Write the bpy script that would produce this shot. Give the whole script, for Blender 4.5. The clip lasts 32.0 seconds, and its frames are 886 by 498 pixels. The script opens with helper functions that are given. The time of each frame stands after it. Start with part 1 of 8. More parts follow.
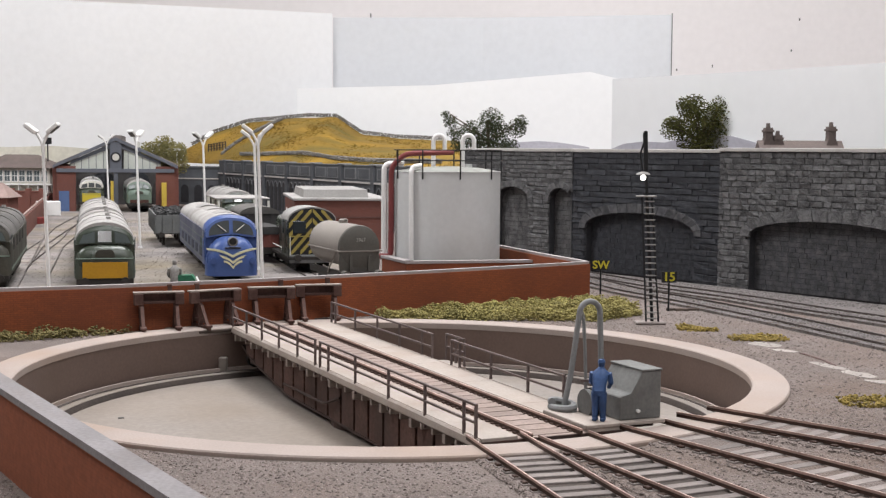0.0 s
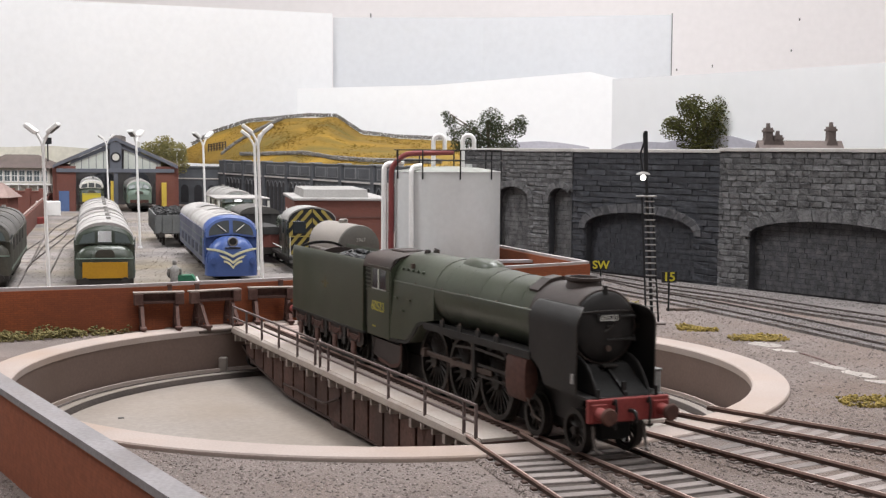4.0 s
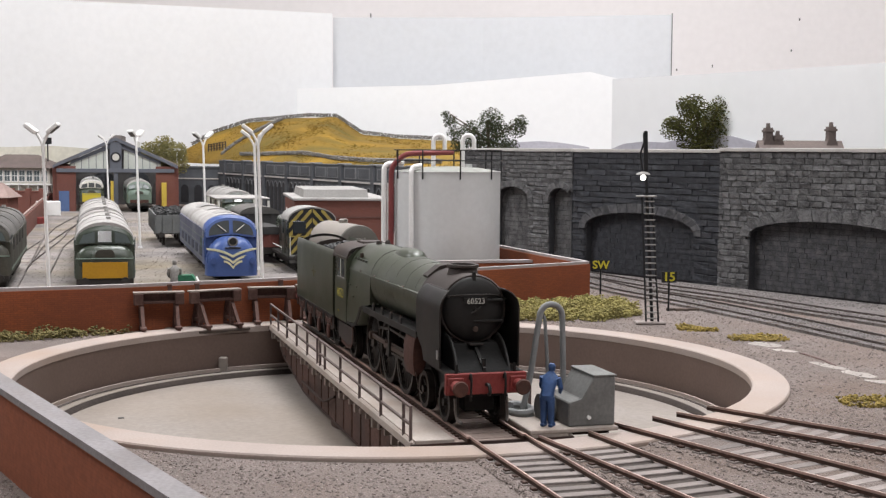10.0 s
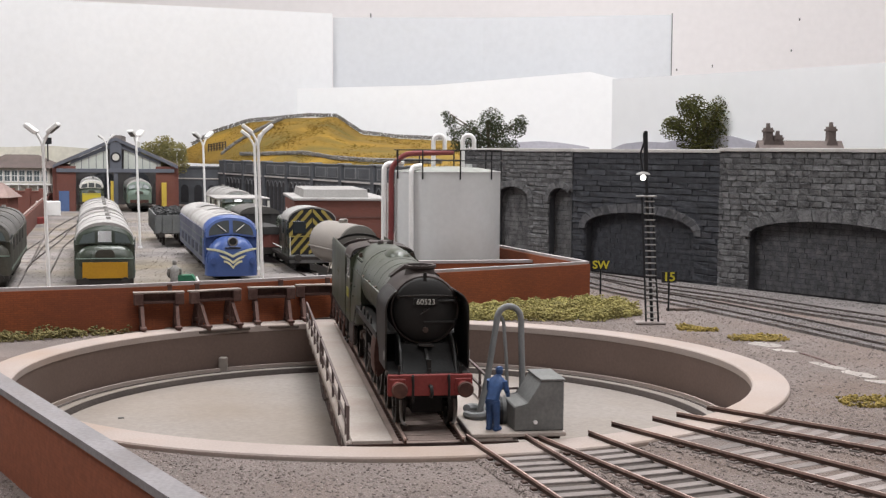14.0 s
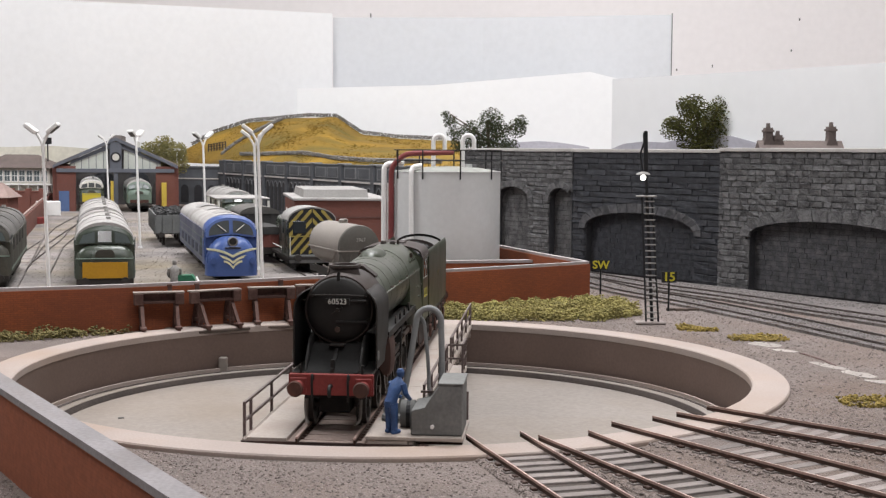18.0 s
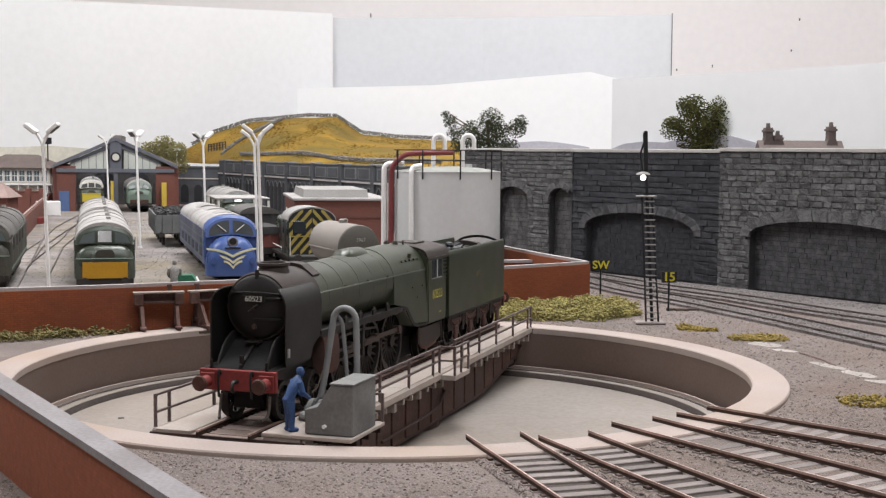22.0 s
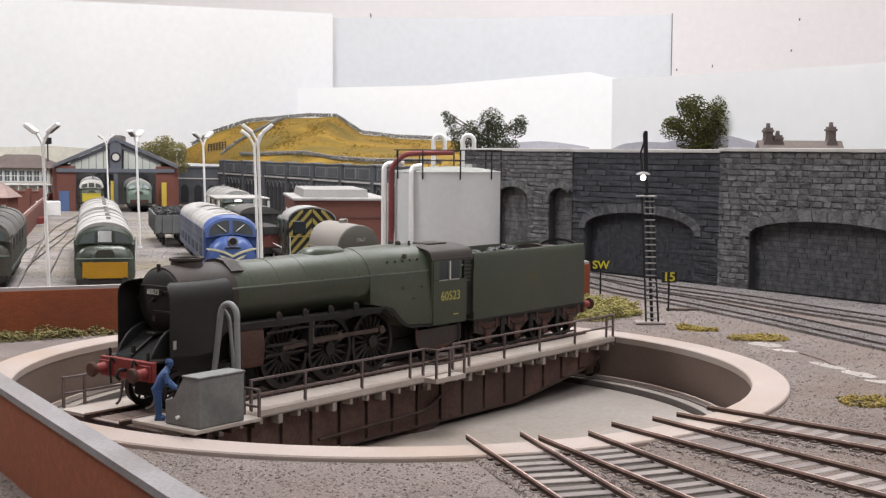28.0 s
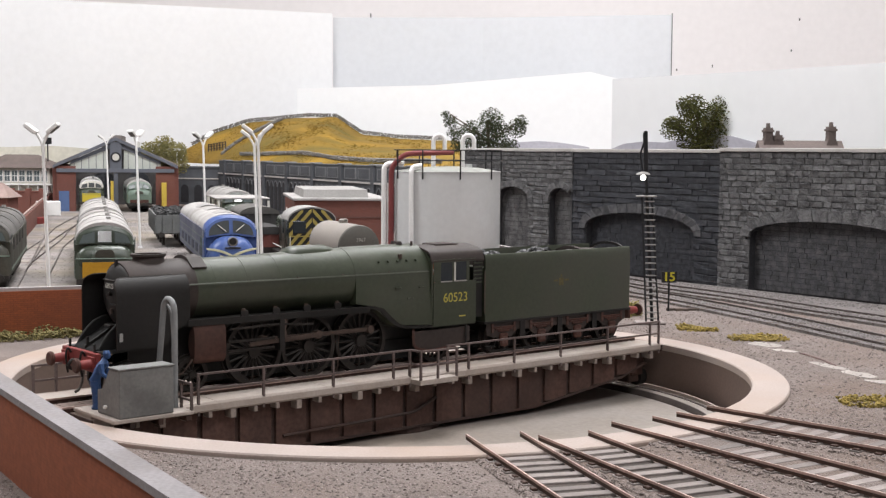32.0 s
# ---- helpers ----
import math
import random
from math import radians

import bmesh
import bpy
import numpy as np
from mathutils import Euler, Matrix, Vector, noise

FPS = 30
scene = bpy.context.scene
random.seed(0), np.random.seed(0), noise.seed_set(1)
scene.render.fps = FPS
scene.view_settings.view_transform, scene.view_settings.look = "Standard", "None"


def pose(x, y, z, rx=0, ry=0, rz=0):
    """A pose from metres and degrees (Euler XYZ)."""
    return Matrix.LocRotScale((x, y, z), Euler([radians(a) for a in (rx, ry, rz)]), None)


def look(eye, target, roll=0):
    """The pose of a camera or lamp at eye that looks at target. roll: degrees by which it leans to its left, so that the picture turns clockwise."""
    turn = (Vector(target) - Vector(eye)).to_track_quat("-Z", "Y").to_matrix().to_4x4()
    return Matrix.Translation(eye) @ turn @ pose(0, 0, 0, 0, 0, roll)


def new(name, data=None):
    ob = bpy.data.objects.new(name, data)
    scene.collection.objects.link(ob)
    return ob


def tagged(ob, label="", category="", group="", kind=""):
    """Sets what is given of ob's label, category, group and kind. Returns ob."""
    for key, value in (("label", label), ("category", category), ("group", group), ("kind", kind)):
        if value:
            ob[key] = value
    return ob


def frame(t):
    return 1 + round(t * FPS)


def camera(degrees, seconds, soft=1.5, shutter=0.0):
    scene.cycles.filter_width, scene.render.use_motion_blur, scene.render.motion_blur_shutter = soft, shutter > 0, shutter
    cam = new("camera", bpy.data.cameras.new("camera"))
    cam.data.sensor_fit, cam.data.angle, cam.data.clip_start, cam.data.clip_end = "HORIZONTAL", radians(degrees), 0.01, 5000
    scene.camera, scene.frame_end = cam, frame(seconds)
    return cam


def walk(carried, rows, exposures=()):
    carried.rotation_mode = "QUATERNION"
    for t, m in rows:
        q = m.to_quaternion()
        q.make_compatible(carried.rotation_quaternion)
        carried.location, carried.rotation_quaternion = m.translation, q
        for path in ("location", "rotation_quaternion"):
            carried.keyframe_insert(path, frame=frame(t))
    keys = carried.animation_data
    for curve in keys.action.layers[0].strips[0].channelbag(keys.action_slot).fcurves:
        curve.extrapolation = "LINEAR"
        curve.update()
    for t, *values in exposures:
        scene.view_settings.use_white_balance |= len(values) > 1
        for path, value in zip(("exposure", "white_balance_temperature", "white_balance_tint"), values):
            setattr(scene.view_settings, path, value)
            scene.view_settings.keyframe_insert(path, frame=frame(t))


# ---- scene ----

MM = 0.001
EYE = (0.02268, -0.52941, 0.08644)
TILT = radians(4.1527)
AIM = (EYE[0], EYE[1] + math.cos(TILT), EYE[2] - math.sin(TILT))
cam = camera(36.9, 32.0, soft=1.3, shutter=0.5)
walk(cam, [(0, look(EYE, AIM, 0.465)), (32, look(EYE, AIM, 0.465))], exposures=[(0, -0.08), (1, -0.03), (3, 0.05), (7, 0.04), (13, -0.02), (17, -0.05), (20, -0.02), (25, 0.02), (28, 0.06), (32, 0.1)])

# ---------------------------------------------------------------- light
world = bpy.data.worlds.new("room_air")
world.use_nodes = True
world.node_tree.nodes["Background"].inputs[0].default_value = (1.0, 0.98, 0.98, 1)
world.node_tree.nodes["Background"].inputs[1].default_value = 0.14
scene.world = world


def ceiling_lamp(x, y, z, sx, sy, watts, color=(0.985, 0.99, 1.0), aim=None):
    data = bpy.data.lights.new("ceiling_lamp", "AREA")
    data.shape, data.size, data.size_y, data.energy, data.color = "RECTANGLE", sx, sy, watts, color
    ob = new("ceiling_lamp", data)
    ob.matrix_basis = look((x, y, z), aim or (x, y, 0))
    return ob


ceiling_lamp(0.45, -0.8, 1.40, 1.2, 0.6, 16, aim=(0.0, 0.5, 0.0))
ceiling_lamp(0.12, 0.3, 1.42, 0.5, 0.5, 24)
ceiling_lamp(0.3, 1.5, 1.42, 1.9, 0.5, 24)
ceiling_lamp(-1.15, 0.35, 1.36, 0.5, 0.9, 23, aim=(0.0, 0.3, 0.0))

# ---------------------------------------------------------------- materials
def mat(name, col, rough=0.6, metal=0.0, var=0.18, scale=60.0, fine=900.0, bump=0.15, dirt_glint=None, dirt_glint_amt=0.5, dirt_glint_scale=90.0,
        rnd=0.0, island=0.0, spec=0.25, brick=None, emit=0.0, coat=0.0, relief=0.0004):
    """A procedural surface: a base colour that drifts at two scales, fine relief, and grime or painted glints with a
    shape of their own.
    """
    m = bpy.data.materials.new(name)
    m.use_nodes = True
    nt = m.node_tree
    N, L = nt.nodes, nt.links
    bs = N["Principled BSDF"]
    bs.inputs["Roughness"].default_value = rough
    bs.inputs["Metallic"].default_value = metal
    bs.inputs["Specular IOR Level"].default_value = spec
    bs.inputs["Coat Weight"].default_value = coat
    tc = N.new("ShaderNodeTexCoord")
    place = tc.outputs["Object"]
    if rnd:
        # each piece takes its own stretch of the pattern
        own = N.new("ShaderNodeVectorMath")
        own.operation = "MULTIPLY_ADD"
        own.inputs[1].default_value = (3.1, 5.7, 4.3)
        L.new(N.new("ShaderNodeObjectInfo").outputs["Random"], own.inputs[0])
        L.new(place, own.inputs[2])
        place = own.outputs[0]

    def noise_node(s, detail=4.0):
        n = N.new("ShaderNodeTexNoise")
        n.inputs["Scale"].default_value = s
        n.inputs["Detail"].default_value = detail
        L.new(place, n.inputs["Vector"])
        return n.outputs["Fac"]

    def remap(src, a, b, lo, hi):
        r = N.new("ShaderNodeMapRange")
        r.inputs["From Min"].default_value, r.inputs["From Max"].default_value = a, b
        r.inputs["To Min"].default_value, r.inputs["To Max"].default_value = lo, hi
        L.new(src, r.inputs["Value"])
        return r.outputs["Result"]

    def mix(kind, fac, a, b):
        x = N.new("ShaderNodeMix")
        x.data_type, x.blend_type = "RGBA", kind
        for sock, val in ((x.inputs[0], fac), (x.inputs[6], a), (x.inputs[7], b)):
            if hasattr(val, "links"):
                L.new(val, sock)
            elif isinstance(val, (int, float)):
                sock.default_value = val
            else:
                sock.default_value = (*val, 1)
        return x.outputs[2]

    def grey(src):
        c = N.new("ShaderNodeCombineColor")
        for i in range(3):
            L.new(src, c.inputs[i])
        return c.outputs[0]

    big, small = noise_node(scale), noise_node(fine, 3.0)
    color, height = col, small
    if brick:
        width, row, mortar, seam, second = brick
        uv = N.new("ShaderNodeUVMap")
        b = N.new("ShaderNodeTexBrick")
        b.inputs["Scale"].default_value = 1.0
        b.inputs["Brick Width"].default_value, b.inputs["Row Height"].default_value = width, row
        b.inputs["Mortar Size"].default_value, b.inputs["Mortar Smooth"].default_value = mortar, 0.4
        b.inputs["Color1"].default_value, b.inputs["Color2"].default_value = (*col, 1), (*second, 1)
        b.inputs["Mortar"].default_value = (*seam, 1)
        L.new(uv.outputs[0], b.inputs["Vector"])
        color = b.outputs["Color"]
        height = remap(b.outputs["Fac"], 0, 1, 1, 0)
    color = mix("MULTIPLY", 1.0, color, grey(remap(big, 0.25, 0.75, 1 - var, 1 + var)))
    color = mix("MULTIPLY", 1.0, color, grey(remap(small, 0.3, 0.7, 1 - 0.6 * var, 1 + 0.6 * var)))
    if rnd:
        color = mix("MULTIPLY", 1.0, color, grey(remap(N.new("ShaderNodeObjectInfo").outputs["Random"], 0, 1, 1 - rnd, 1 + rnd)))
    if island:
        color = mix("MULTIPLY", 1.0, color, grey(remap(N.new("ShaderNodeNewGeometry").outputs["Random Per Island"], 0, 1, 1 - island, 1 + island)))
    if dirt_glint:
        color = mix("MIX", remap(noise_node(dirt_glint_scale, 6.0), 0.45, 0.72, 0.0, dirt_glint_amt), color, dirt_glint)
    if hasattr(color, "links"):
        L.new(color, bs.inputs["Base Color"])
    L.new(remap(big, 0.3, 0.7, max(0.03, rough - 0.1), min(1.0, rough + 0.1)), bs.inputs["Roughness"])
    if bump:
        bp = N.new("ShaderNodeBump")
        bp.inputs["Strength"].default_value, bp.inputs["Distance"].default_value = bump, relief
        L.new(height, bp.inputs["Height"])
        L.new(bp.outputs["Normal"], bs.inputs["Normal"])
    if emit:
        bs.inputs["Emission Color"].default_value = (1.0, 0.97, 0.9, 1)
        bs.inputs["Emission Strength"].default_value = emit
    return m


M = {}
M["ballast"] = mat("grey_ballast", (0.180, 0.149, 0.137), 0.95, var=0.25, scale=25, fine=1400, bump=1.0, relief=0.001, dirt_glint=(0.150, 0.108, 0.088), dirt_glint_amt=0.85, dirt_glint_scale=16)
M["chips"] = mat("ballast_chips", (0.205, 0.170, 0.157), 0.95, var=0.15, scale=300, fine=2500, island=0.4, bump=0.3)
M["concrete"] = mat("weathered_concrete", (0.335, 0.280, 0.255), 0.85, var=0.12, scale=20, fine=1200, bump=0.15, dirt_glint=(0.31, 0.215, 0.155), dirt_glint_amt=0.75, dirt_glint_scale=14)
M["pit_floor"] = mat("pale_pit_floor", (0.240, 0.212, 0.193), 0.8, var=0.16, scale=12, fine=500, bump=0.06, dirt_glint=(0.205, 0.162, 0.126), dirt_glint_amt=0.75, dirt_glint_scale=9)
M["pit_wall"] = mat("brown_grey_pit_wall", (0.146, 0.103, 0.087), 0.9, var=0.1, scale=30, fine=800, bump=0.1, dirt_glint=(0.085, 0.062, 0.048), dirt_glint_amt=0.6, dirt_glint_scale=14)
# the race's shade, put into a dark colour
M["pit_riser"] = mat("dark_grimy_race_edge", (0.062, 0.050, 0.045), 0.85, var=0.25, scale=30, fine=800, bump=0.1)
M["brick"] = mat("red_brick", (0.28, 0.082, 0.033), 0.85, var=0.16, scale=22, fine=1200, bump=0.2, brick=(3.1, 1.0, 0.11, (0.175, 0.056, 0.03), (0.228, 0.068, 0.031)), dirt_glint=(0.13, 0.042, 0.028), dirt_glint_amt=0.6, dirt_glint_scale=14)
M["brick_far"] = mat("old_red_brick", (0.17, 0.068, 0.055), 0.85, var=0.2, scale=22, fine=1200, bump=0.3, brick=(3.1, 1.0, 0.13, (0.13, 0.07, 0.06), (0.16, 0.06, 0.045)))
M["brick_near"] = mat("smooth_orange_brown_brick_sheet", (0.235, 0.072, 0.033), 0.8, var=0.2, scale=14, fine=500, bump=0.1, brick=(3.1, 1.0, 0.1, (0.20, 0.062, 0.031), (0.225, 0.068, 0.031)), dirt_glint=(0.10, 0.036, 0.026), dirt_glint_amt=0.6, dirt_glint_scale=11)
M["cope"] = mat("grey_painted_coping", (0.33, 0.305, 0.305), 0.7, var=0.12, scale=60, fine=900, bump=0.1, dirt_glint=(0.2, 0.15, 0.13), dirt_glint_amt=0.35, dirt_glint_scale=60)
M["cope_near"] = mat("dull_grey_coping", (0.215, 0.20, 0.205), 0.7, var=0.2, scale=40, fine=900, bump=0.1, dirt_glint=(0.14, 0.11, 0.10), dirt_glint_amt=0.4, dirt_glint_scale=50)
# the pale flecks of the wall stones paint highlights into their colour
M["stone"] = mat("dark_grey_stone", (0.100, 0.099, 0.102), 0.72, var=0.45, scale=190, fine=900, bump=1.0, relief=0.0010, rnd=0.2, dirt_glint=(0.25, 0.245, 0.25), dirt_glint_amt=0.5, dirt_glint_scale=120)
M["stone_dark"] = mat("blue_black_stone", (0.034, 0.036, 0.043), 0.62, var=0.3, scale=160, fine=900, bump=0.9, relief=0.0008, rnd=0.12, dirt_glint=(0.105, 0.106, 0.115), dirt_glint_amt=0.4, dirt_glint_scale=240)
M["stone_mid"] = mat("grey_black_stone", (0.066, 0.066, 0.072), 0.72, var=0.35, scale=160, fine=900, bump=0.9, relief=0.0008, rnd=0.3, dirt_glint=(0.16, 0.157, 0.16), dirt_glint_amt=0.55, dirt_glint_scale=200)
M["ballast_grey"] = mat("dull_grey_ballast", (0.155, 0.14, 0.136), 0.95, var=0.3, scale=30, fine=1100, bump=1.0, relief=0.001, dirt_glint=(0.12, 0.105, 0.10), dirt_glint_amt=0.7, dirt_glint_scale=26)
M["chips_grey"] = mat("dull_grey_chips", (0.175, 0.158, 0.154), 0.95, var=0.15, scale=300, fine=2500, island=0.45, bump=0.3)
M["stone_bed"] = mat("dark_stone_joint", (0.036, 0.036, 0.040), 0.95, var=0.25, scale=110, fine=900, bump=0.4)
M["stone_blue"] = mat("blue_grey_stone", (0.085, 0.09, 0.10), 0.85, var=0.2, scale=60, fine=900, bump=0.3)
M["stone_cap"] = mat("pale_stone_cap", (0.42, 0.40, 0.385), 0.85, var=0.15, scale=60, fine=900, bump=0.2)
M["tank"] = mat("pale_grey_tank_paint", (0.58, 0.585, 0.585), 0.45, var=0.05, scale=12, fine=300, bump=0.02, dirt_glint=(0.40, 0.39, 0.37), dirt_glint_amt=0.5, dirt_glint_scale=16)
M["white"] = mat("white_paint", (0.74, 0.73, 0.72), 0.5, var=0.06, scale=80, fine=900, bump=0.05)
M["maroon"] = mat("maroon_pipe_paint", (0.19, 0.047, 0.047), 0.45, var=0.12, scale=120)
M["black"] = mat("black_paint", (0.018, 0.018, 0.02), 0.55, var=0.3, scale=120)
M["rail"] = mat("rusty_rail", (0.055, 0.032, 0.025), 0.55, metal=0.35, var=0.25, scale=150, fine=1200)
M["railtop"] = mat("worn_rail_head", (0.44, 0.32, 0.28), 0.42, metal=0.6, var=0.2, scale=60)
M["sleeper"] = mat("weathered_sleeper", (0.205, 0.178, 0.168), 0.9, var=0.2, scale=150, fine=1600, bump=0.3, rnd=0.3)
M["sleeper_dark"] = mat("brown_sleeper", (0.11, 0.085, 0.072), 0.9, var=0.2, scale=150, fine=1600, bump=0.3, rnd=0.3)
M["rail_dull"] = mat("dull_grey_rail", (0.105, 0.09, 0.085), 0.55, metal=0.4, var=0.2, scale=150)
M["bed_dark"] = mat("dark_bed_gravel", (0.062, 0.050, 0.044), 0.95, var=0.35, scale=120, fine=1600, bump=0.8)
M["plate"] = mat("brown_grey_girder_plate", (0.078, 0.043, 0.035), 0.75, var=0.35, scale=60, fine=700, bump=0.15, dirt_glint=(0.045, 0.03, 0.026), dirt_glint_amt=0.7, dirt_glint_scale=24)
M["bed_board"] = mat("brown_dusty_bed_boards", (0.285, 0.222, 0.198), 0.85, var=0.2, scale=50, fine=900, bump=0.2, rnd=0.15, dirt_glint=(0.19, 0.145, 0.12), dirt_glint_amt=0.5, dirt_glint_scale=60)
M["deck"] = mat("pale_deck_boards", (0.37, 0.322, 0.29), 0.8, var=0.12, scale=40, fine=900, bump=0.12, dirt_glint=(0.28, 0.21, 0.17), dirt_glint_amt=0.55, dirt_glint_scale=35)
M["girder"] = mat("rusty_girder", (0.05, 0.034, 0.03), 0.75, var=0.3, scale=60, fine=700, bump=0.2, dirt_glint=(0.09, 0.042, 0.03), dirt_glint_amt=0.6, dirt_glint_scale=45)
M["rustrail"] = mat("brown_handrail", (0.12, 0.09, 0.085), 0.6, var=0.2, scale=100)
M["stop"] = mat("rusty_buffer_stop", (0.085, 0.045, 0.038), 0.8, var=0.3, scale=90, fine=900, dirt_glint=(0.16, 0.105, 0.09), dirt_glint_amt=0.5, dirt_glint_scale=110)
M["loco_green"] = mat("weathered_dark_green", (0.034, 0.042, 0.025), 0.4, spec=0.5, var=0.22, scale=28, fine=600, bump=0.05, dirt_glint=(0.047, 0.042, 0.033), dirt_glint_amt=0.65, dirt_glint_scale=30)
M["loco_black"] = mat("sooty_black", (0.0115, 0.0105, 0.010), 0.55, spec=0.28, var=0.3, scale=35, fine=700, bump=0.06, dirt_glint=(0.022, 0.019, 0.018), dirt_glint_amt=0.5, dirt_glint_scale=30)
M["soot"] = mat("brown_soot", (0.036, 0.027, 0.0245), 0.6, spec=0.3, var=0.2, scale=30, fine=700, bump=0.06, dirt_glint=(0.055, 0.037, 0.032), dirt_glint_amt=0.6, dirt_glint_scale=28)
M["rust"] = mat("rusty_brown_frame", (0.068, 0.031, 0.024), 0.8, var=0.3, scale=70, fine=700, bump=0.15, dirt_glint=(0.05, 0.035, 0.03), dirt_glint_amt=0.6, dirt_glint_scale=55)
M["wheel"] = mat("dark_oily_steel", (0.026, 0.022, 0.020), 0.5, metal=0.3, var=0.3, scale=90)
M["rod"] = mat("dull_steel_rod", (0.085, 0.062, 0.053), 0.42, metal=0.6, var=0.25, scale=80)
M["rung"] = mat("pale_rung_paint", (0.30, 0.29, 0.28), 0.6)
M["handrail"] = mat("dull_green_handrail", (0.10, 0.11, 0.09), 0.5, spec=0.5, var=0.2, scale=80)
M["worn_iron"] = mat("worn_dull_iron", (0.14, 0.125, 0.115), 0.6, metal=0.2, var=0.25, scale=120)
M["buffer_red"] = mat("faded_red_paint", (0.20, 0.033, 0.03), 0.6, var=0.2, scale=80, dirt_glint=(0.1, 0.04, 0.035), dirt_glint_amt=0.6, dirt_glint_scale=80)
M["yellow_num"] = mat("cream_yellow_figures", (0.40, 0.35, 0.07), 0.6, var=0.1)
M["dim_figures"] = mat("dusty_grey_figures", (0.32, 0.31, 0.29), 0.6, var=0.1)
M["whitish"] = mat("off_white_figures", (0.55, 0.54, 0.5), 0.6, var=0.1)
M["glass"] = mat("dark_cab_glass", (0.03, 0.035, 0.04), 0.1, var=0.1, bump=0)
M["coal"] = mat("coal_lumps", (0.02, 0.02, 0.021), 0.45, var=0.3, scale=300, island=0.5, bump=0.3)
M["box_grey"] = mat("grey_cabinet_paint", (0.165, 0.165, 0.16), 0.75, var=0.2, scale=50, fine=900, bump=0.12, dirt_glint=(0.085, 0.083, 0.08), dirt_glint_amt=0.7, dirt_glint_scale=70)
M["hose"] = mat("grey_hose", (0.21, 0.213, 0.215), 0.6, var=0.12, scale=120)
M["blue_cloth"] = mat("blue_overall_paint", (0.036, 0.074, 0.18), 0.5, var=0.25, scale=250)
M["room"] = mat("room_wall_paint", (0.90, 0.86, 0.86), 0.9, var=0.03, scale=2, fine=60, bump=0.03)
M["board_left"] = mat("greyish_backdrop_board", (0.71, 0.71, 0.72), 0.85, var=0.035, scale=3, fine=80, bump=0.02)
M["board"] = mat("white_backdrop_board", (0.80, 0.805, 0.815), 0.85, var=0.025, scale=3, fine=80, bump=0.02)
M["board_blue"] = mat("pale_blue_backdrop_board", (0.60, 0.61, 0.635), 0.85, var=0.04, scale=4, fine=80, bump=0.02)
# for the unseen walls only: grey chosen to weaken bounced light
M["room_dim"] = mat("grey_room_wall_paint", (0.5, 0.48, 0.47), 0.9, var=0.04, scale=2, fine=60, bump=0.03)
M["floor"] = mat("grey_carpet", (0.22, 0.21, 0.2), 0.95, var=0.2, scale=20, fine=300)


# ---------------------------------------------------------------- mesh helpers, in millimetres
def part(name, bm, material, parent=None, label="", smooth=False):
    me = bpy.data.meshes.new(name)
    for v in bm.verts:
        v.co *= MM
    bmesh.ops.recalc_face_normals(bm, faces=bm.faces)
    bm.to_mesh(me)
    bm.free()
    if smooth:
        me.set_sharp_from_angle(angle=radians(38))
        for p in me.polygons:
            p.use_smooth = True
    me.materials.append(M[material])
    ob = new(name, me)
    if parent:
        ob.parent = parent
    if label:
        tagged(ob, label=label)
    return ob


def share(name, me, parent, x, y, z, rz=0.0):
    ob = new(name, me)
    ob.parent = parent
    ob.matrix_basis = pose(x * MM, y * MM, z * MM, 0, 0, rz)
    return ob


def thing(name, x, y, z, rz=0.0, label="", category="", group="", kind=""):
    ob = new(name)
    ob.empty_display_size = 0.01
    ob.matrix_basis = pose(x * MM, y * MM, z * MM, 0, 0, rz)
    return tagged(ob, label, category, group, kind)


def B():
    return bmesh.new()


def box(bm, x0, x1, y0, y1, z0, z1, bev=0.0, m=None):
    v = [bm.verts.new((x, y, z)) for z in (z0, z1) for y in (y0, y1) for x in (x0, x1)]
    fs = [bm.faces.new([v[i] for i in q]) for q in ((0, 2, 3, 1), (4, 5, 7, 6), (0, 1, 5, 4), (2, 6, 7, 3), (0, 4, 6, 2), (1, 3, 7, 5))]
    if bev:
        es = list({e for f in fs for e in f.edges})
        r = bmesh.ops.bevel(bm, geom=es, offset=bev, segments=1, affect="EDGES")
        v = list({w for f in r["faces"] for w in f.verts} | {w for w in v if w.is_valid})
    if m is not None:
        bmesh.ops.transform(bm, matrix=m, verts=v)
    return bm


def cyl(bm, p0, p1, r0, r1=None, seg=16, caps=True):
    p0, p1 = Vector(p0), Vector(p1)
    r1 = r0 if r1 is None else r1
    q = (p1 - p0).to_track_quat("Z", "Y")
    rings = []
    for p, r in ((p0, r0), (p1, r1)):
        rings.append([bm.verts.new(p + q @ Vector((r * math.cos(a), r * math.sin(a), 0))) for a in (2 * math.pi * i / seg for i in range(seg))])
    for i in range(seg):
        j = (i + 1) % seg
        bm.faces.new((rings[0][i], rings[0][j], rings[1][j], rings[1][i]))
    if caps:
        bm.faces.new(rings[0][::-1])
        bm.faces.new(rings[1])
    return bm


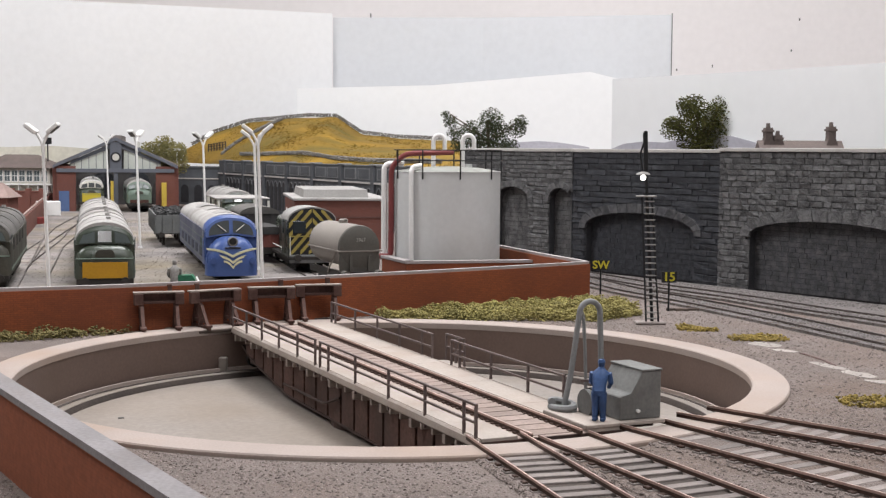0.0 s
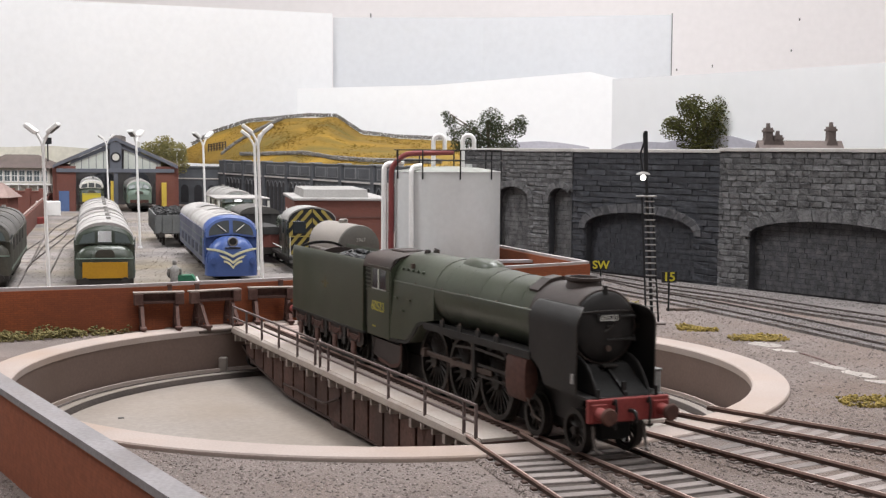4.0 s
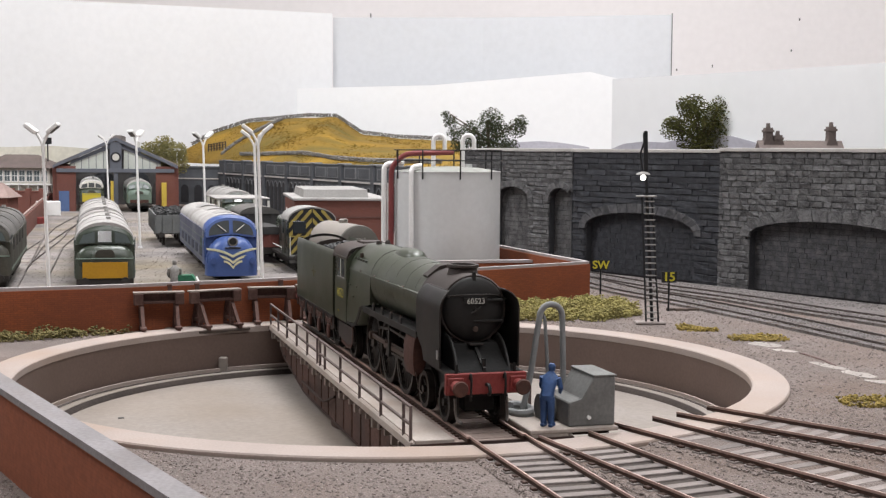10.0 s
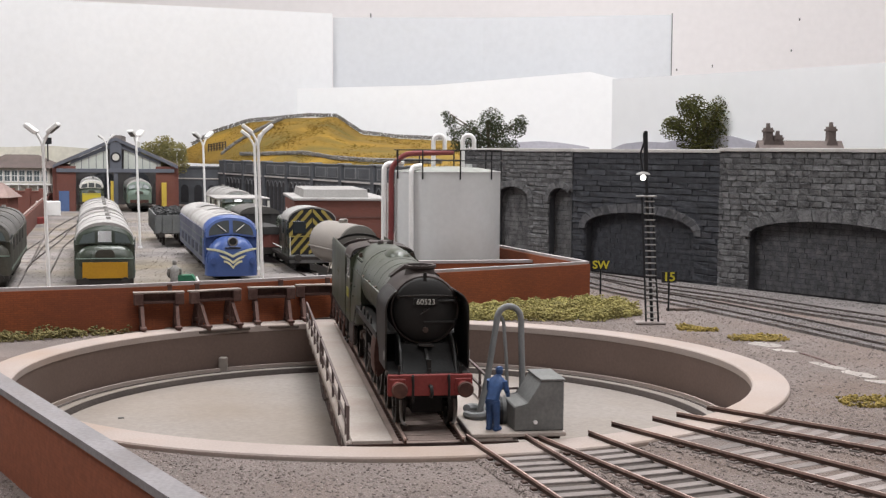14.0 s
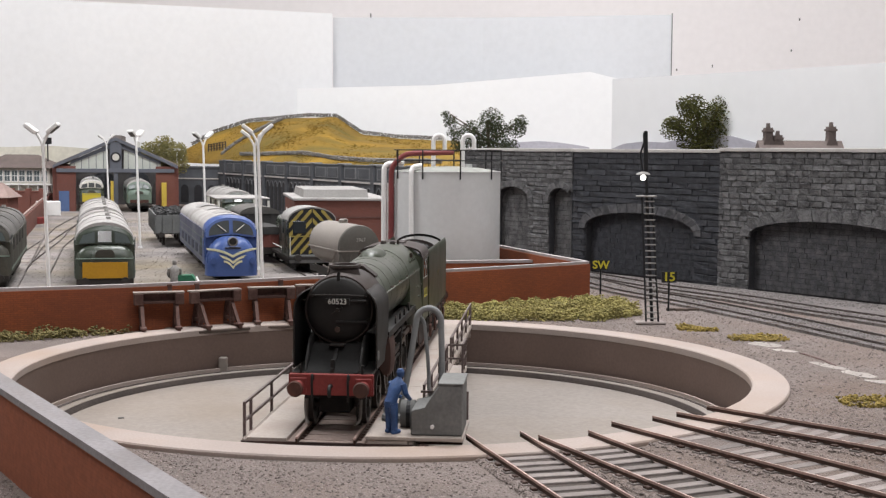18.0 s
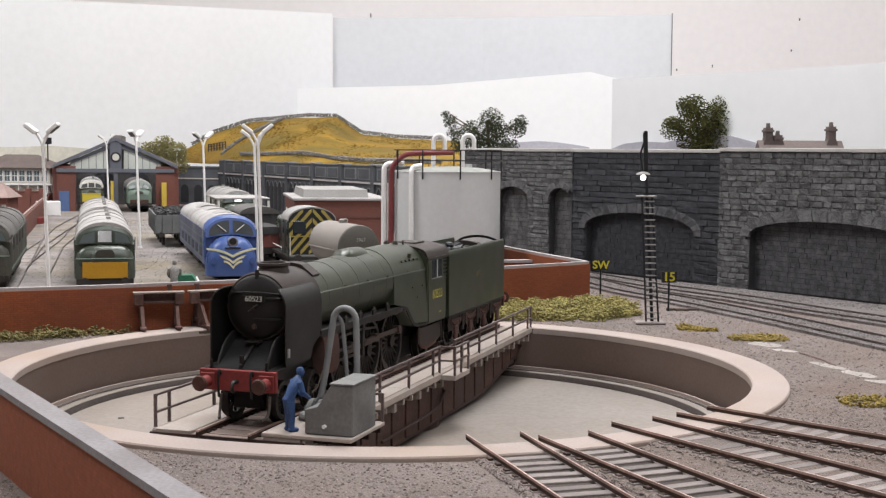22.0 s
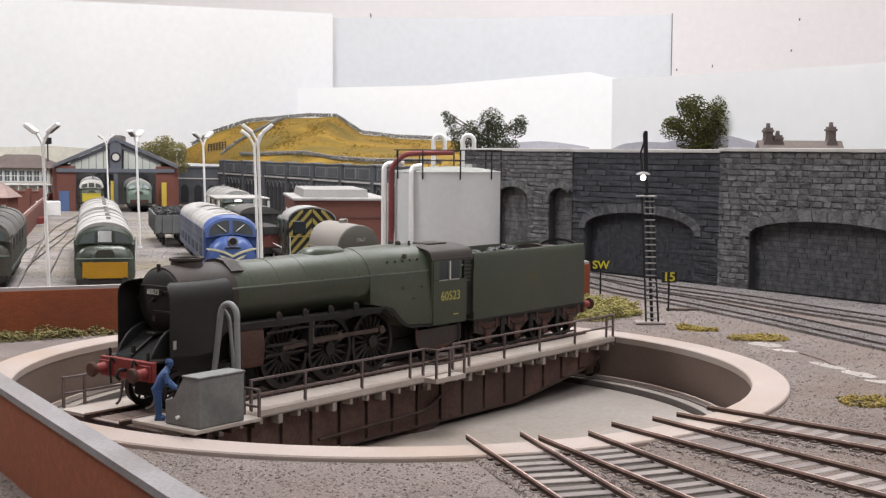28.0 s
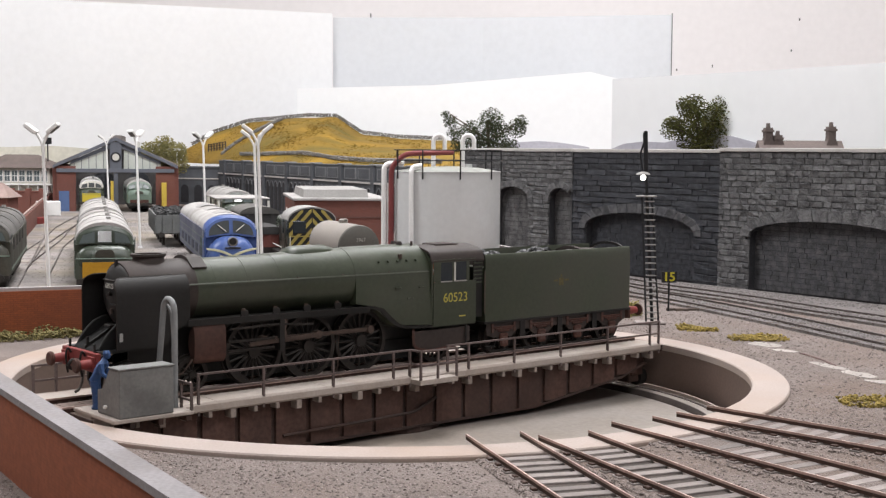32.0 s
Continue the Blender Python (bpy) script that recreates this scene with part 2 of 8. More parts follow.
def tube(bm, pts, r, seg=8, closed=False):
    pts = [Vector(p) for p in pts]
    rings = []
    n = len(pts)
    for i, p in enumerate(pts):
        a = pts[i - 1] if (i or closed) else p
        b = pts[(i + 1) % n] if (i < n - 1 or closed) else p
        q = (b - a).to_track_quat("Z", "Y")
        rings.append([bm.verts.new(p + q @ Vector((r * math.cos(t), r * math.sin(t), 0))) for t in (2 * math.pi * k / seg for k in range(seg))])
    for i in range(n if closed else n - 1):
        s, t = rings[i], rings[(i + 1) % n]
        off = min(range(seg), key=lambda k: (s[0].co - t[k].co).length)
        for k in range(seg):
            bm.faces.new((s[k], s[(k + 1) % seg], t[(k + 1 + off) % seg], t[(k + off) % seg]))
    if not closed:
        bm.faces.new(rings[0][::-1])
        bm.faces.new(rings[-1])
    return bm


def bend(pts, r=4.0, n=5):
    """Round the corners of a line of points."""
    pts = [Vector(p) for p in pts]
    out = [pts[0]]
    for a, b, c in zip(pts, pts[1:], pts[2:]):
        u, w = (a - b), (c - b)
        k = min(r, u.length * 0.49, w.length * 0.49)
        s, e = b + u.normalized() * k, b + w.normalized() * k
        for i in range(n + 1):
            t = i / n
            out.append(s * (1 - t) ** 2 + b * 2 * t * (1 - t) + e * t * t)
    out.append(pts[-1])
    return out


def lathe(bm, prof, seg=48, c=(0, 0, 0), caps=True):
    """Turn a profile of (radius, height) about the upright axis."""
    rings = [[bm.verts.new((c[0] + r * math.cos(a), c[1] + r * math.sin(a), c[2] + z)) for a in (2 * math.pi * i / seg for i in range(seg))] for r, z in prof]
    for s, t in zip(rings, rings[1:]):
        for i in range(seg):
            j = (i + 1) % seg
            bm.faces.new((s[i], s[j], t[j], t[i]))
    if caps:
        bm.faces.new(rings[0][::-1])
        bm.faces.new(rings[-1])
    return bm


def annulus(bm, prof, seg=96):
    """A closed ring: turn a closed profile about the upright axis."""
    rings = [[bm.verts.new((r * math.cos(a), r * math.sin(a), z)) for a in (2 * math.pi * i / seg for i in range(seg))] for r, z in prof]
    for k in range(len(rings)):
        s, t = rings[k], rings[(k + 1) % len(rings)]
        for i in range(seg):
            j = (i + 1) % seg
            bm.faces.new((s[i], s[j], t[j], t[i]))
    return bm


def loft(bm, sections, caps=True):
    rings = [[bm.verts.new(p) for p in s] for s in sections]
    n = len(rings[0])
    for s, t in zip(rings, rings[1:]):
        for i in range(n):
            j = (i + 1) % n
            bm.faces.new((s[i], s[j], t[j], t[i]))
    if caps:
        bm.faces.new(rings[0][::-1])
        bm.faces.new(rings[-1])
    return bm


def prism(bm, poly, axis, a, b):
    """Push an outline along an axis. poly: pairs in the two other axes, in order x, y, z."""
    def at(p, w):
        return {"x": (w, p[0], p[1]), "y": (p[0], w, p[1]), "z": (p[0], p[1], w)}[axis]
    return loft(bm, [[at(p, a) for p in poly], [at(p, b) for p in poly]])


def path_wall(bm, pts, thick, z0, z1):
    """A wall along a line of plan points; thick lies to the right of the way. Courses run along it (uv in millimetres)."""
    uv = bm.loops.layers.uv.verify()
    pts = [Vector(p) for p in pts]
    nrm = []
    for i in range(len(pts)):
        d = (pts[min(i + 1, len(pts) - 1)] - pts[max(i - 1, 0)]).normalized()
        nrm.append(Vector((d.y, -d.x)))
    run = [0.0]
    for a, b in zip(pts, pts[1:]):
        run.append(run[-1] + (b - a).length)
    rows = []
    for p, n in zip(pts, nrm):
        o = p + n * thick
        rows.append([bm.verts.new(c) for c in ((p.x, p.y, z0), (p.x, p.y, z1), (o.x, o.y, z1), (o.x, o.y, z0))])
    vv = (z0, z1, z1 + thick, z0)
    for i in range(len(rows) - 1):
        for k in range(4):
            l = (k + 1) % 4
            f = bm.faces.new((rows[i][k], rows[i + 1][k], rows[i + 1][l], rows[i][l]))
            hz = {0: (z0, z1), 1: (0, thick), 2: (z1, z0), 3: (thick, 0)}[k]
            for lp, q in zip(f.loops, ((run[i], hz[0]), (run[i + 1], hz[0]), (run[i + 1], hz[1]), (run[i], hz[1]))):
                lp[uv].uv = q
    for row in (rows[0][::-1], rows[-1]):
        f = bm.faces.new(row)
        for lp in f.loops:
            lp[uv].uv = ((lp.vert.co - row[0].co).xy.length, lp.vert.co.z)
    return bm


def shift(pts, d):
    """The line of plan points moved sideways, to the right of the way."""
    pts = [Vector(p) for p in pts]
    out = []
    for i, p in enumerate(pts):
        t = (pts[min(i + 1, len(pts) - 1)] - pts[max(i - 1, 0)]).normalized()
        out.append(p + Vector((t.y, -t.x)) * d)
    return out


def lettering(name, text, size, material, parent, m, depth=0.15, weight=0.0):
    cu = bpy.data.curves.new(name, "FONT")
    cu.body, cu.size, cu.extrude, cu.align_x, cu.align_y = text, size * MM, depth * MM, "CENTER", "CENTER"
    cu.offset = weight * MM
    tmp = new("tmp", cu)
    bpy.context.view_layer.update()
    me = bpy.data.meshes.new_from_object(tmp)
    bpy.data.objects.remove(tmp)
    me.materials.clear()
    me.materials.append(M[material])
    ob = new(name, me)
    ob.parent = parent
    ob.matrix_basis = m
    return ob


def blob(bm, c, r, squash=0.8, rough=0.3, seed=0, sub=1):
    """A rough lump."""
    rs = random.Random(seed)
    g = bmesh.ops.create_icosphere(bm, subdivisions=sub, radius=1.0)
    for v in g["verts"]:
        k = r * (1 + rs.uniform(-rough, rough))
        v.co = Vector((c[0] + v.co.x * k, c[1] + v.co.y * k, c[2] + v.co.z * k * squash))


def lumps(name, items, material, parent=None):
    """Many small rough lumps (x, y, z, r, squash) in one mesh."""
    rs = np.random.RandomState(7)
    t = (1 + 5 ** 0.5) / 2
    base = np.array([(-1, t, 0), (1, t, 0), (-1, -t, 0), (1, -t, 0), (0, -1, t), (0, 1, t), (0, -1, -t), (0, 1, -t), (t, 0, -1), (t, 0, 1), (-t, 0, -1), (-t, 0, 1)]) / 1.9
    tri = np.array([(0, 11, 5), (0, 5, 1), (0, 1, 7), (0, 7, 10), (0, 10, 11), (1, 5, 9), (5, 11, 4), (11, 10, 2), (10, 7, 6), (7, 1, 8), (3, 9, 4), (3, 4, 2), (3, 2, 6), (3, 6, 8), (3, 8, 9), (4, 9, 5), (2, 4, 11), (6, 2, 10), (8, 6, 7), (9, 8, 1)])
    n = len(items)
    it = np.array(items, float)
    v = base[None] * (1 + rs.uniform(-0.35, 0.35, (n, 12, 1)))
    ang = rs.uniform(0, 6.28, n)
    c, s = np.cos(ang)[:, None], np.sin(ang)[:, None]
    v = np.stack([v[..., 0] * c - v[..., 1] * s, v[..., 0] * s + v[..., 1] * c, v[..., 2]], -1)
    v = v * it[:, None, 3:4]
    v[..., 2] *= it[:, None, 4]
    v = (v + it[:, None, :3]) * MM
    f = (tri[None] + 12 * np.arange(n)[:, None, None]).reshape(-1, 3)
    me = bpy.data.meshes.new(name)
    me.from_pydata(v.reshape(-1, 3).tolist(), [], f.tolist())
    me.materials.append(M[material])
    ob = new(name, me)
    if parent:
        ob.parent = parent
    return ob


# ---------------------------------------------------------------- the room and the baseboard
def structure(name, bm, material, label, smooth=False):
    return tagged(part(name, bm, material, None, smooth=smooth), label=label, category=name.split("_")[0], kind="structure")


structure("floor", box(B(), -1750, 1500, -1900, 2850, -960, -950), "floor", "grey carpeted floor of the layout room")
structure("ceiling", box(B(), -1750, 1500, -1900, 2850, 1500, 1520), "room", "plain white ceiling of the layout room")
structure("wall_north", box(B(), -1750, 1500, 2750, 2800, -950, 1500), "room", "off-white painted room wall with small marks")
# three unseen walls, greyed so that less light bounces under the bridge
structure("wall_south", box(B(), -1750, 1500, -1850, -1800, -950, 1500), "room_dim", "unseen room wall, greyed to cut bounced light")
structure("wall_west", box(B(), -1700, -1650, -1800, 2750, -950, 1500), "room_dim", "unseen room wall, greyed to cut bounced light")
structure("wall_east", box(B(), 1400, 1450, -1800, 2750, -950, 1500), "room_dim", "unseen room wall, greyed to cut bounced light")

R_IN, R_OUT = 143.8, 157.6
GZ = -1.6


def make_ground():
    bm = B()
    seg = 96
    rect = []
    x0, x1, y0, y1 = -1300.0, 1000.0, -620.0, 2300.0
    inner, outer = [], []
    for i in range(seg):
        a = 2 * math.pi * i / seg
        c, s = math.cos(a), math.sin(a)
        k = min((x1 if c > 0 else x0) / c if abs(c) > 1e-6 else 1e9, (y1 if s > 0 else y0) / s if abs(s) > 1e-6 else 1e9)
        inner.append(((R_OUT - 1) * c, (R_OUT - 1) * s))
        outer.append((k * c, k * s))
    rings = []
    for t in (0, 0.03, 0.08, 0.16, 0.3, 0.6, 1.0):
        rings.append([bm.verts.new((p[0] * (1 - t) + q[0] * t, p[1] * (1 - t) + q[1] * t, GZ)) for p, q in zip(inner, outer)])
    low = [[bm.verts.new((v.co.x, v.co.y, -40)) for v in r] for r in (rings[-1], rings[0])]
    rings += low
    for k in range(len(rings)):
        s, t = rings[k], rings[(k + 1) % len(rings)]
        for i in range(seg):
            j = (i + 1) % seg
            bm.faces.new((s[i], s[j], t[j], t[i]))
    return structure("ground", bm, "ballast", "grey ballasted baseboard ground with brown stains")


make_ground()

pit = thing("turntable_pit", 0, 0, 0, 0, "round sunken turntable pit with pale concrete coping", "turntable pit", kind="structure")
part("coping", annulus(B(), [(R_IN - 0.2, -3), (R_IN - 0.2, -0.4), (R_IN + 0.3, 0), (R_OUT - 0.4, 0), (R_OUT, -0.5), (R_OUT, -3)], 144), "concrete", pit, "pale concrete coping with rusty stains", smooth=True)
part("pit_wall", annulus(B(), [(R_IN, -3.01), (R_IN, -24), (R_IN + 12, -24), (R_IN + 12, -3.01)], 144), "pit_wall", pit, "dark brown-grey pit wall", smooth=True)
part("pit_floor", lathe(B(), [(0.5, -24), (132, -24), (132, -23.2), (0.5, -22.6)], 96), "pit_floor", pit, "pale pit floor with faint stains", smooth=True)
part("race_ledge", annulus(B(), [(133.2, -24), (133.2, -20.8), (R_IN - 0.05, -20.8), (R_IN - 0.05, -24)], 144), "pit_floor", pit, smooth=True)
# the riser is darkened with the same painted shade
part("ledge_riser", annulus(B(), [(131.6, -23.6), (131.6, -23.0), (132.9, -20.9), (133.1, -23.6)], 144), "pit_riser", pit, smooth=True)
part("floor_drain", cyl(B(), (-108.7, 8.1, -23.4), (-108.7, 8.1, -22.95), 1.3, seg=12), "black", pit)
part("wall_block", box(B(), -86.2, -82.2, 111.2, 115.2, -20.8, -14.0, 0.4), "pit_floor", pit, "small grey block at the pit wall")
part("race_rail", annulus(B(), [(140.1, -20.79), (140.1, -19.2), (141.1, -19.2), (141.1, -20.79)], 144), "concrete", pit, smooth=True)
# two dark strips paint the shade on either side of the race rail
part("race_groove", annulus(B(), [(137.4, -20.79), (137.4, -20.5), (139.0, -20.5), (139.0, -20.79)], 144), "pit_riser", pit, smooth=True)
part("race_gutter", annulus(B(), [(141.3, -20.79), (141.3, -20.6), (R_IN - 0.1, -20.6), (R_IN - 0.1, -20.79)], 144), "pit_riser", pit, "dark strip of painted shade behind the race rail", smooth=True)

# ---------------------------------------------------------------- low brick walls round the pit
MID = [(-330, 45), (-255, 64), (-184, 88), (-137, 108), (-86, 135), (-32, 170), (28, 210), (96, 259), (112, 273)]
NEAR = [(-142, -85), (-106, -150), (-78.5, -195), (-52, -238), (-22, -287), (25, -362)]


def wall_with_cope(name, pts, thick, z1, material, label, over=1.0, cope_h=1.6, cope="cope"):
    w = thing(name, 0, 0, 0, 0, label, "wall", kind="structure")
    part("brickwork", path_wall(B(), pts, thick, GZ - 0.4, z1 - cope_h), material, w)
    out = shift(pts, -over)
    part("coping", path_wall(B(), out, thick + 2 * over, z1 - cope_h, z1), cope, w, "grey painted coping")
    return w


wall_with_cope("wall_middle", MID, -5, 21.4, "brick", "long low red brick wall with grey coping", 0.8)
wall_with_cope("wall_return", [(112, 277.5), (88, 342), (63, 418)], -5, 21.4, "brick", "low red brick wall with grey coping", 0.8)
wall_with_cope("wall_near", NEAR, 4.2, 22.3, "brick_near", "curving red brick wall with grey coping beside the pit", 0.9, 1.8, "cope_near")

# ---------------------------------------------------------------- tall grey stone retaining wall
WP, WQ = Vector((280, 245)), Vector((0, 623.4))
WDIR = (WQ - WP).normalized()
WTURN = math.degrees(math.atan2(WDIR.y, WDIR.x))
WTOP = 90.0


def rough_stone(w, h, d, seed, material):
    rs = random.Random(seed)
    bm = B()
    e = 0.28
    back = [(0, 0), (w, 0), (w, h), (0, h)]
    def jit(p, k):
        return (p[0] + rs.uniform(-k, k), p[1] + rs.uniform(-k, k))
    mid = [jit(p, 0.12) for p in back]
    fr = [jit((e if p[0] == 0 else w - e, e if p[1] == 0 else h - e), 0.3) for p in back]
    loft(bm, [[(p[0], -0.3, p[1]) for p in back], [(p[0], d * rs.uniform(0.2, 0.75), p[1]) for p in mid], [(p[0], d * rs.uniform(0.5, 1.55), p[1]) for p in fr]])
    for v in bm.verts:
        v.co *= MM
    bmesh.ops.recalc_face_normals(bm, faces=bm.faces)
    me = bpy.data.meshes.new("stone")
    bm.to_mesh(me)
    bm.free()
    me.materials.append(M[material])
    return me


STONES = {}


def stone_mesh(w, h, material):
    key = (max(1.0, round(w * 2) / 2), h, material)
    pool = STONES.setdefault(key, [])
    if len(pool) < 4:
        pool.append(rough_stone(key[0] - 0.1, h - 0.22, 0.95, int(key[0] * 100) + 7 * len(pool), material))
        return pool[-1]
    return random.choice(pool)


def arch_wall(name, s0, s1, top, course, arches, wmin, wmax, label, proud, seed, material="stone", ring="stone"):
    """A stone wall from s0 to s1 along the line of the retaining wall; the face looks to local +y.
    arches: (left, right, spring height, crown height, ring thickness)."""
    random.seed(seed)
    o = WP + WDIR * s0
    w = thing(name, o.x, o.y, 0, WTURN, label, "wall", kind="structure")
    L = s1 - s0
    A = [(a - s0, b - s0, sp, cr, rg) for a, b, sp, cr, rg in arches]
    z0 = GZ - 0.5
    # the body, with the arches cut out from below
    poly = [(0, z0)]
    def curve(a, b, sp, cr, n=14, grow=0.0):
        mid, half, rise = (a + b) / 2, (b - a) / 2 + grow, cr - sp + grow
        return [(mid - half * math.cos(math.pi * i / n), sp + rise * math.sin(math.pi * i / n) ** 0.8) for i in range(n + 1)]
    for a, b, sp, cr, rg in sorted(A):
        a2, b2 = max(a, 0.5), min(b, L - 0.5)
        poly += [(a2, z0)] + [(min(max(x, a2), b2), z) for x, z in curve(a, b, sp, cr)] + [(b2, z0)]
    poly += [(L, z0), (L, top - 2.5), (0, top - 2.5)]
    clean = [p for i, p in enumerate(poly) if p != poly[i - 1]]
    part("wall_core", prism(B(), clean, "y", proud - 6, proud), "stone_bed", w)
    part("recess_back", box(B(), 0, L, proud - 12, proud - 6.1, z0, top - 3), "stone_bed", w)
    part("coping", box(B(), -0.3, L + 0.3, proud - 16, proud + 2.2, top - 2.4, top, 0.3), "stone_cap", w, "pale stone coping")
    for a, b, sp, cr, rg in A:
        inner, outer = curve(a, b, sp, cr, 18), curve(a, b, sp, cr, 18, rg)
        for i in range(18):
            q = [inner[i], inner[i + 1], outer[i + 1], outer[i]]
            if min(p[0] for p in q) < -1 or max(p[0] for p in q) > L + 1:
                continue
            cx, cz = sum(p[0] for p in q) / 4, sum(p[1] for p in q) / 4
            q = [(cx + (p[0] - cx) * 0.96, cz + (p[1] - cz) * 0.96) for p in q]
            part("voussoir", prism(B(), q, "y", proud - 3, proud + random.uniform(1.7, 2.0)), ring, w)
    def blocked(x, z):
        for a, b, sp, cr, rg in A:
            mid, half, rg = (a + b) / 2, (b - a) / 2 + rg * 0.45, rg * 0.45
            if abs(x - mid) < half:
                if z < sp + (cr - sp + rg) * max(0.0, 1 - ((x - mid) / half) ** 2) ** 0.4 and (z > sp or abs(x - mid) < (b - a) / 2):
                    return True
        return False
    rows_ = round((top - 2.6) / course)
    course = (top - 2.6 - GZ) / rows_
    z = GZ
    for _ in range(rows_):
        x = random.uniform(-wmax * 0.5, 0)
        while x < L - 0.5:
            wd = round(random.uniform(wmin, wmax) * 2) / 2
            x0, x1 = max(x, 0), min(x + wd, L)
            steps = [x0 + (x1 - x0) * k / 12 for k in range(13)]
            free = [not blocked(s, z + course * 0.5) for s in steps]
            start = None
            for s, f in list(zip(steps, free)) + [(x1, False)]:
                if f and start is None:
                    start = s
                elif not f and start is not None:
                    if s - start > 1.4:
                        share("stone", stone_mesh(s - start, course, material), w, start, proud, z)
                    start = None
            x += wd
        z += course
    return w


# stones of the recess walls are one joined part each
def recess_stones(w, a, b, z1, proud, course, wmin, wmax, seed, material="stone"):
    rs = random.Random(seed)
    bm = B()
    z = 0.0
    while z < z1:
        x = a - rs.uniform(0, wmax)
        while x < b:
            wd = rs.uniform(wmin, wmax)
            box(bm, max(x, a) + 0.15, min(x + wd, b) - 0.1, proud - 6.4, proud - 6.1 + rs.uniform(0.5, 1.0), z + 0.12, z + course - 0.12)
            x += wd
        z += course
    return tagged(part("recess_stonework", bm, material, w, "dark blockwork inside the arch"), kind="stuff")


wall_r = arch_wall("wall_stone_1", -26, 126.4, 91, 3.75, [(-22, 99.8, 34, 45.8, 7.6)], 5.5, 10, "tall dark grey stone retaining wall with a blind arch", 0.0, 11)
recess_stones(wall_r, 3, 126, 47, 0.0, 3.2, 5, 9, 1, "stone_mid")
wall_m = arch_wall("wall_stone_2", 126.6, 271.5, 90, 3.95, [(149, 257, 31.5, 44.8, 6.8)], 12, 24, "tall blue-black stone retaining wall with a shallow arch", -2.0, 12, "stone_dark", "stone_mid")
recess_stones(wall_m, 22, 131, 45, -2.0, 3.6, 7, 12, 2, "stone_dark")
wall_l = arch_wall("wall_stone_3", 271.6, 405, 90.3, 3.3, [(272.4, 297.4, 49, 60.6, 4.8), (321, 361, 48.5, 60.2, 5.0)], 9, 20, "tall grey stone retaining wall with tall arched recesses", -1.0, 13)
recess_stones(wall_l, 1, 132, 60, -1.0, 3.6, 6, 10, 3)

# ---------------------------------------------------------------- tracks
RZ = 1.8   # rail head level
GAUGE = 16.5


def rail_bm(pts, z0, z1, half=0.55, head=False):
    bm = B()
    a = shift(pts, -half)
    path_wall(bm, a, 2 * half, z0, z1)
    return bm


def sleeper_mesh(length, width, height, material):
    me = bpy.data.meshes.new("sleeper")
    bm = box(B(), -width / 2, width / 2, -length / 2, length / 2, 0, height, 0.15)
    for v in bm.verts:
        v.co *= MM
    bm.to_mesh(me)
    bm.free()
    me.materials.append(M[material])
    return me


SLEEPER = sleeper_mesh(22, 3.5, 1.2, "sleeper")
CHAIR = sleeper_mesh(1.5, 2.3, 0.75, "rail")
SLEEPER_DARK = sleeper_mesh(30, 3.2, 0.9, "sleeper_dark")


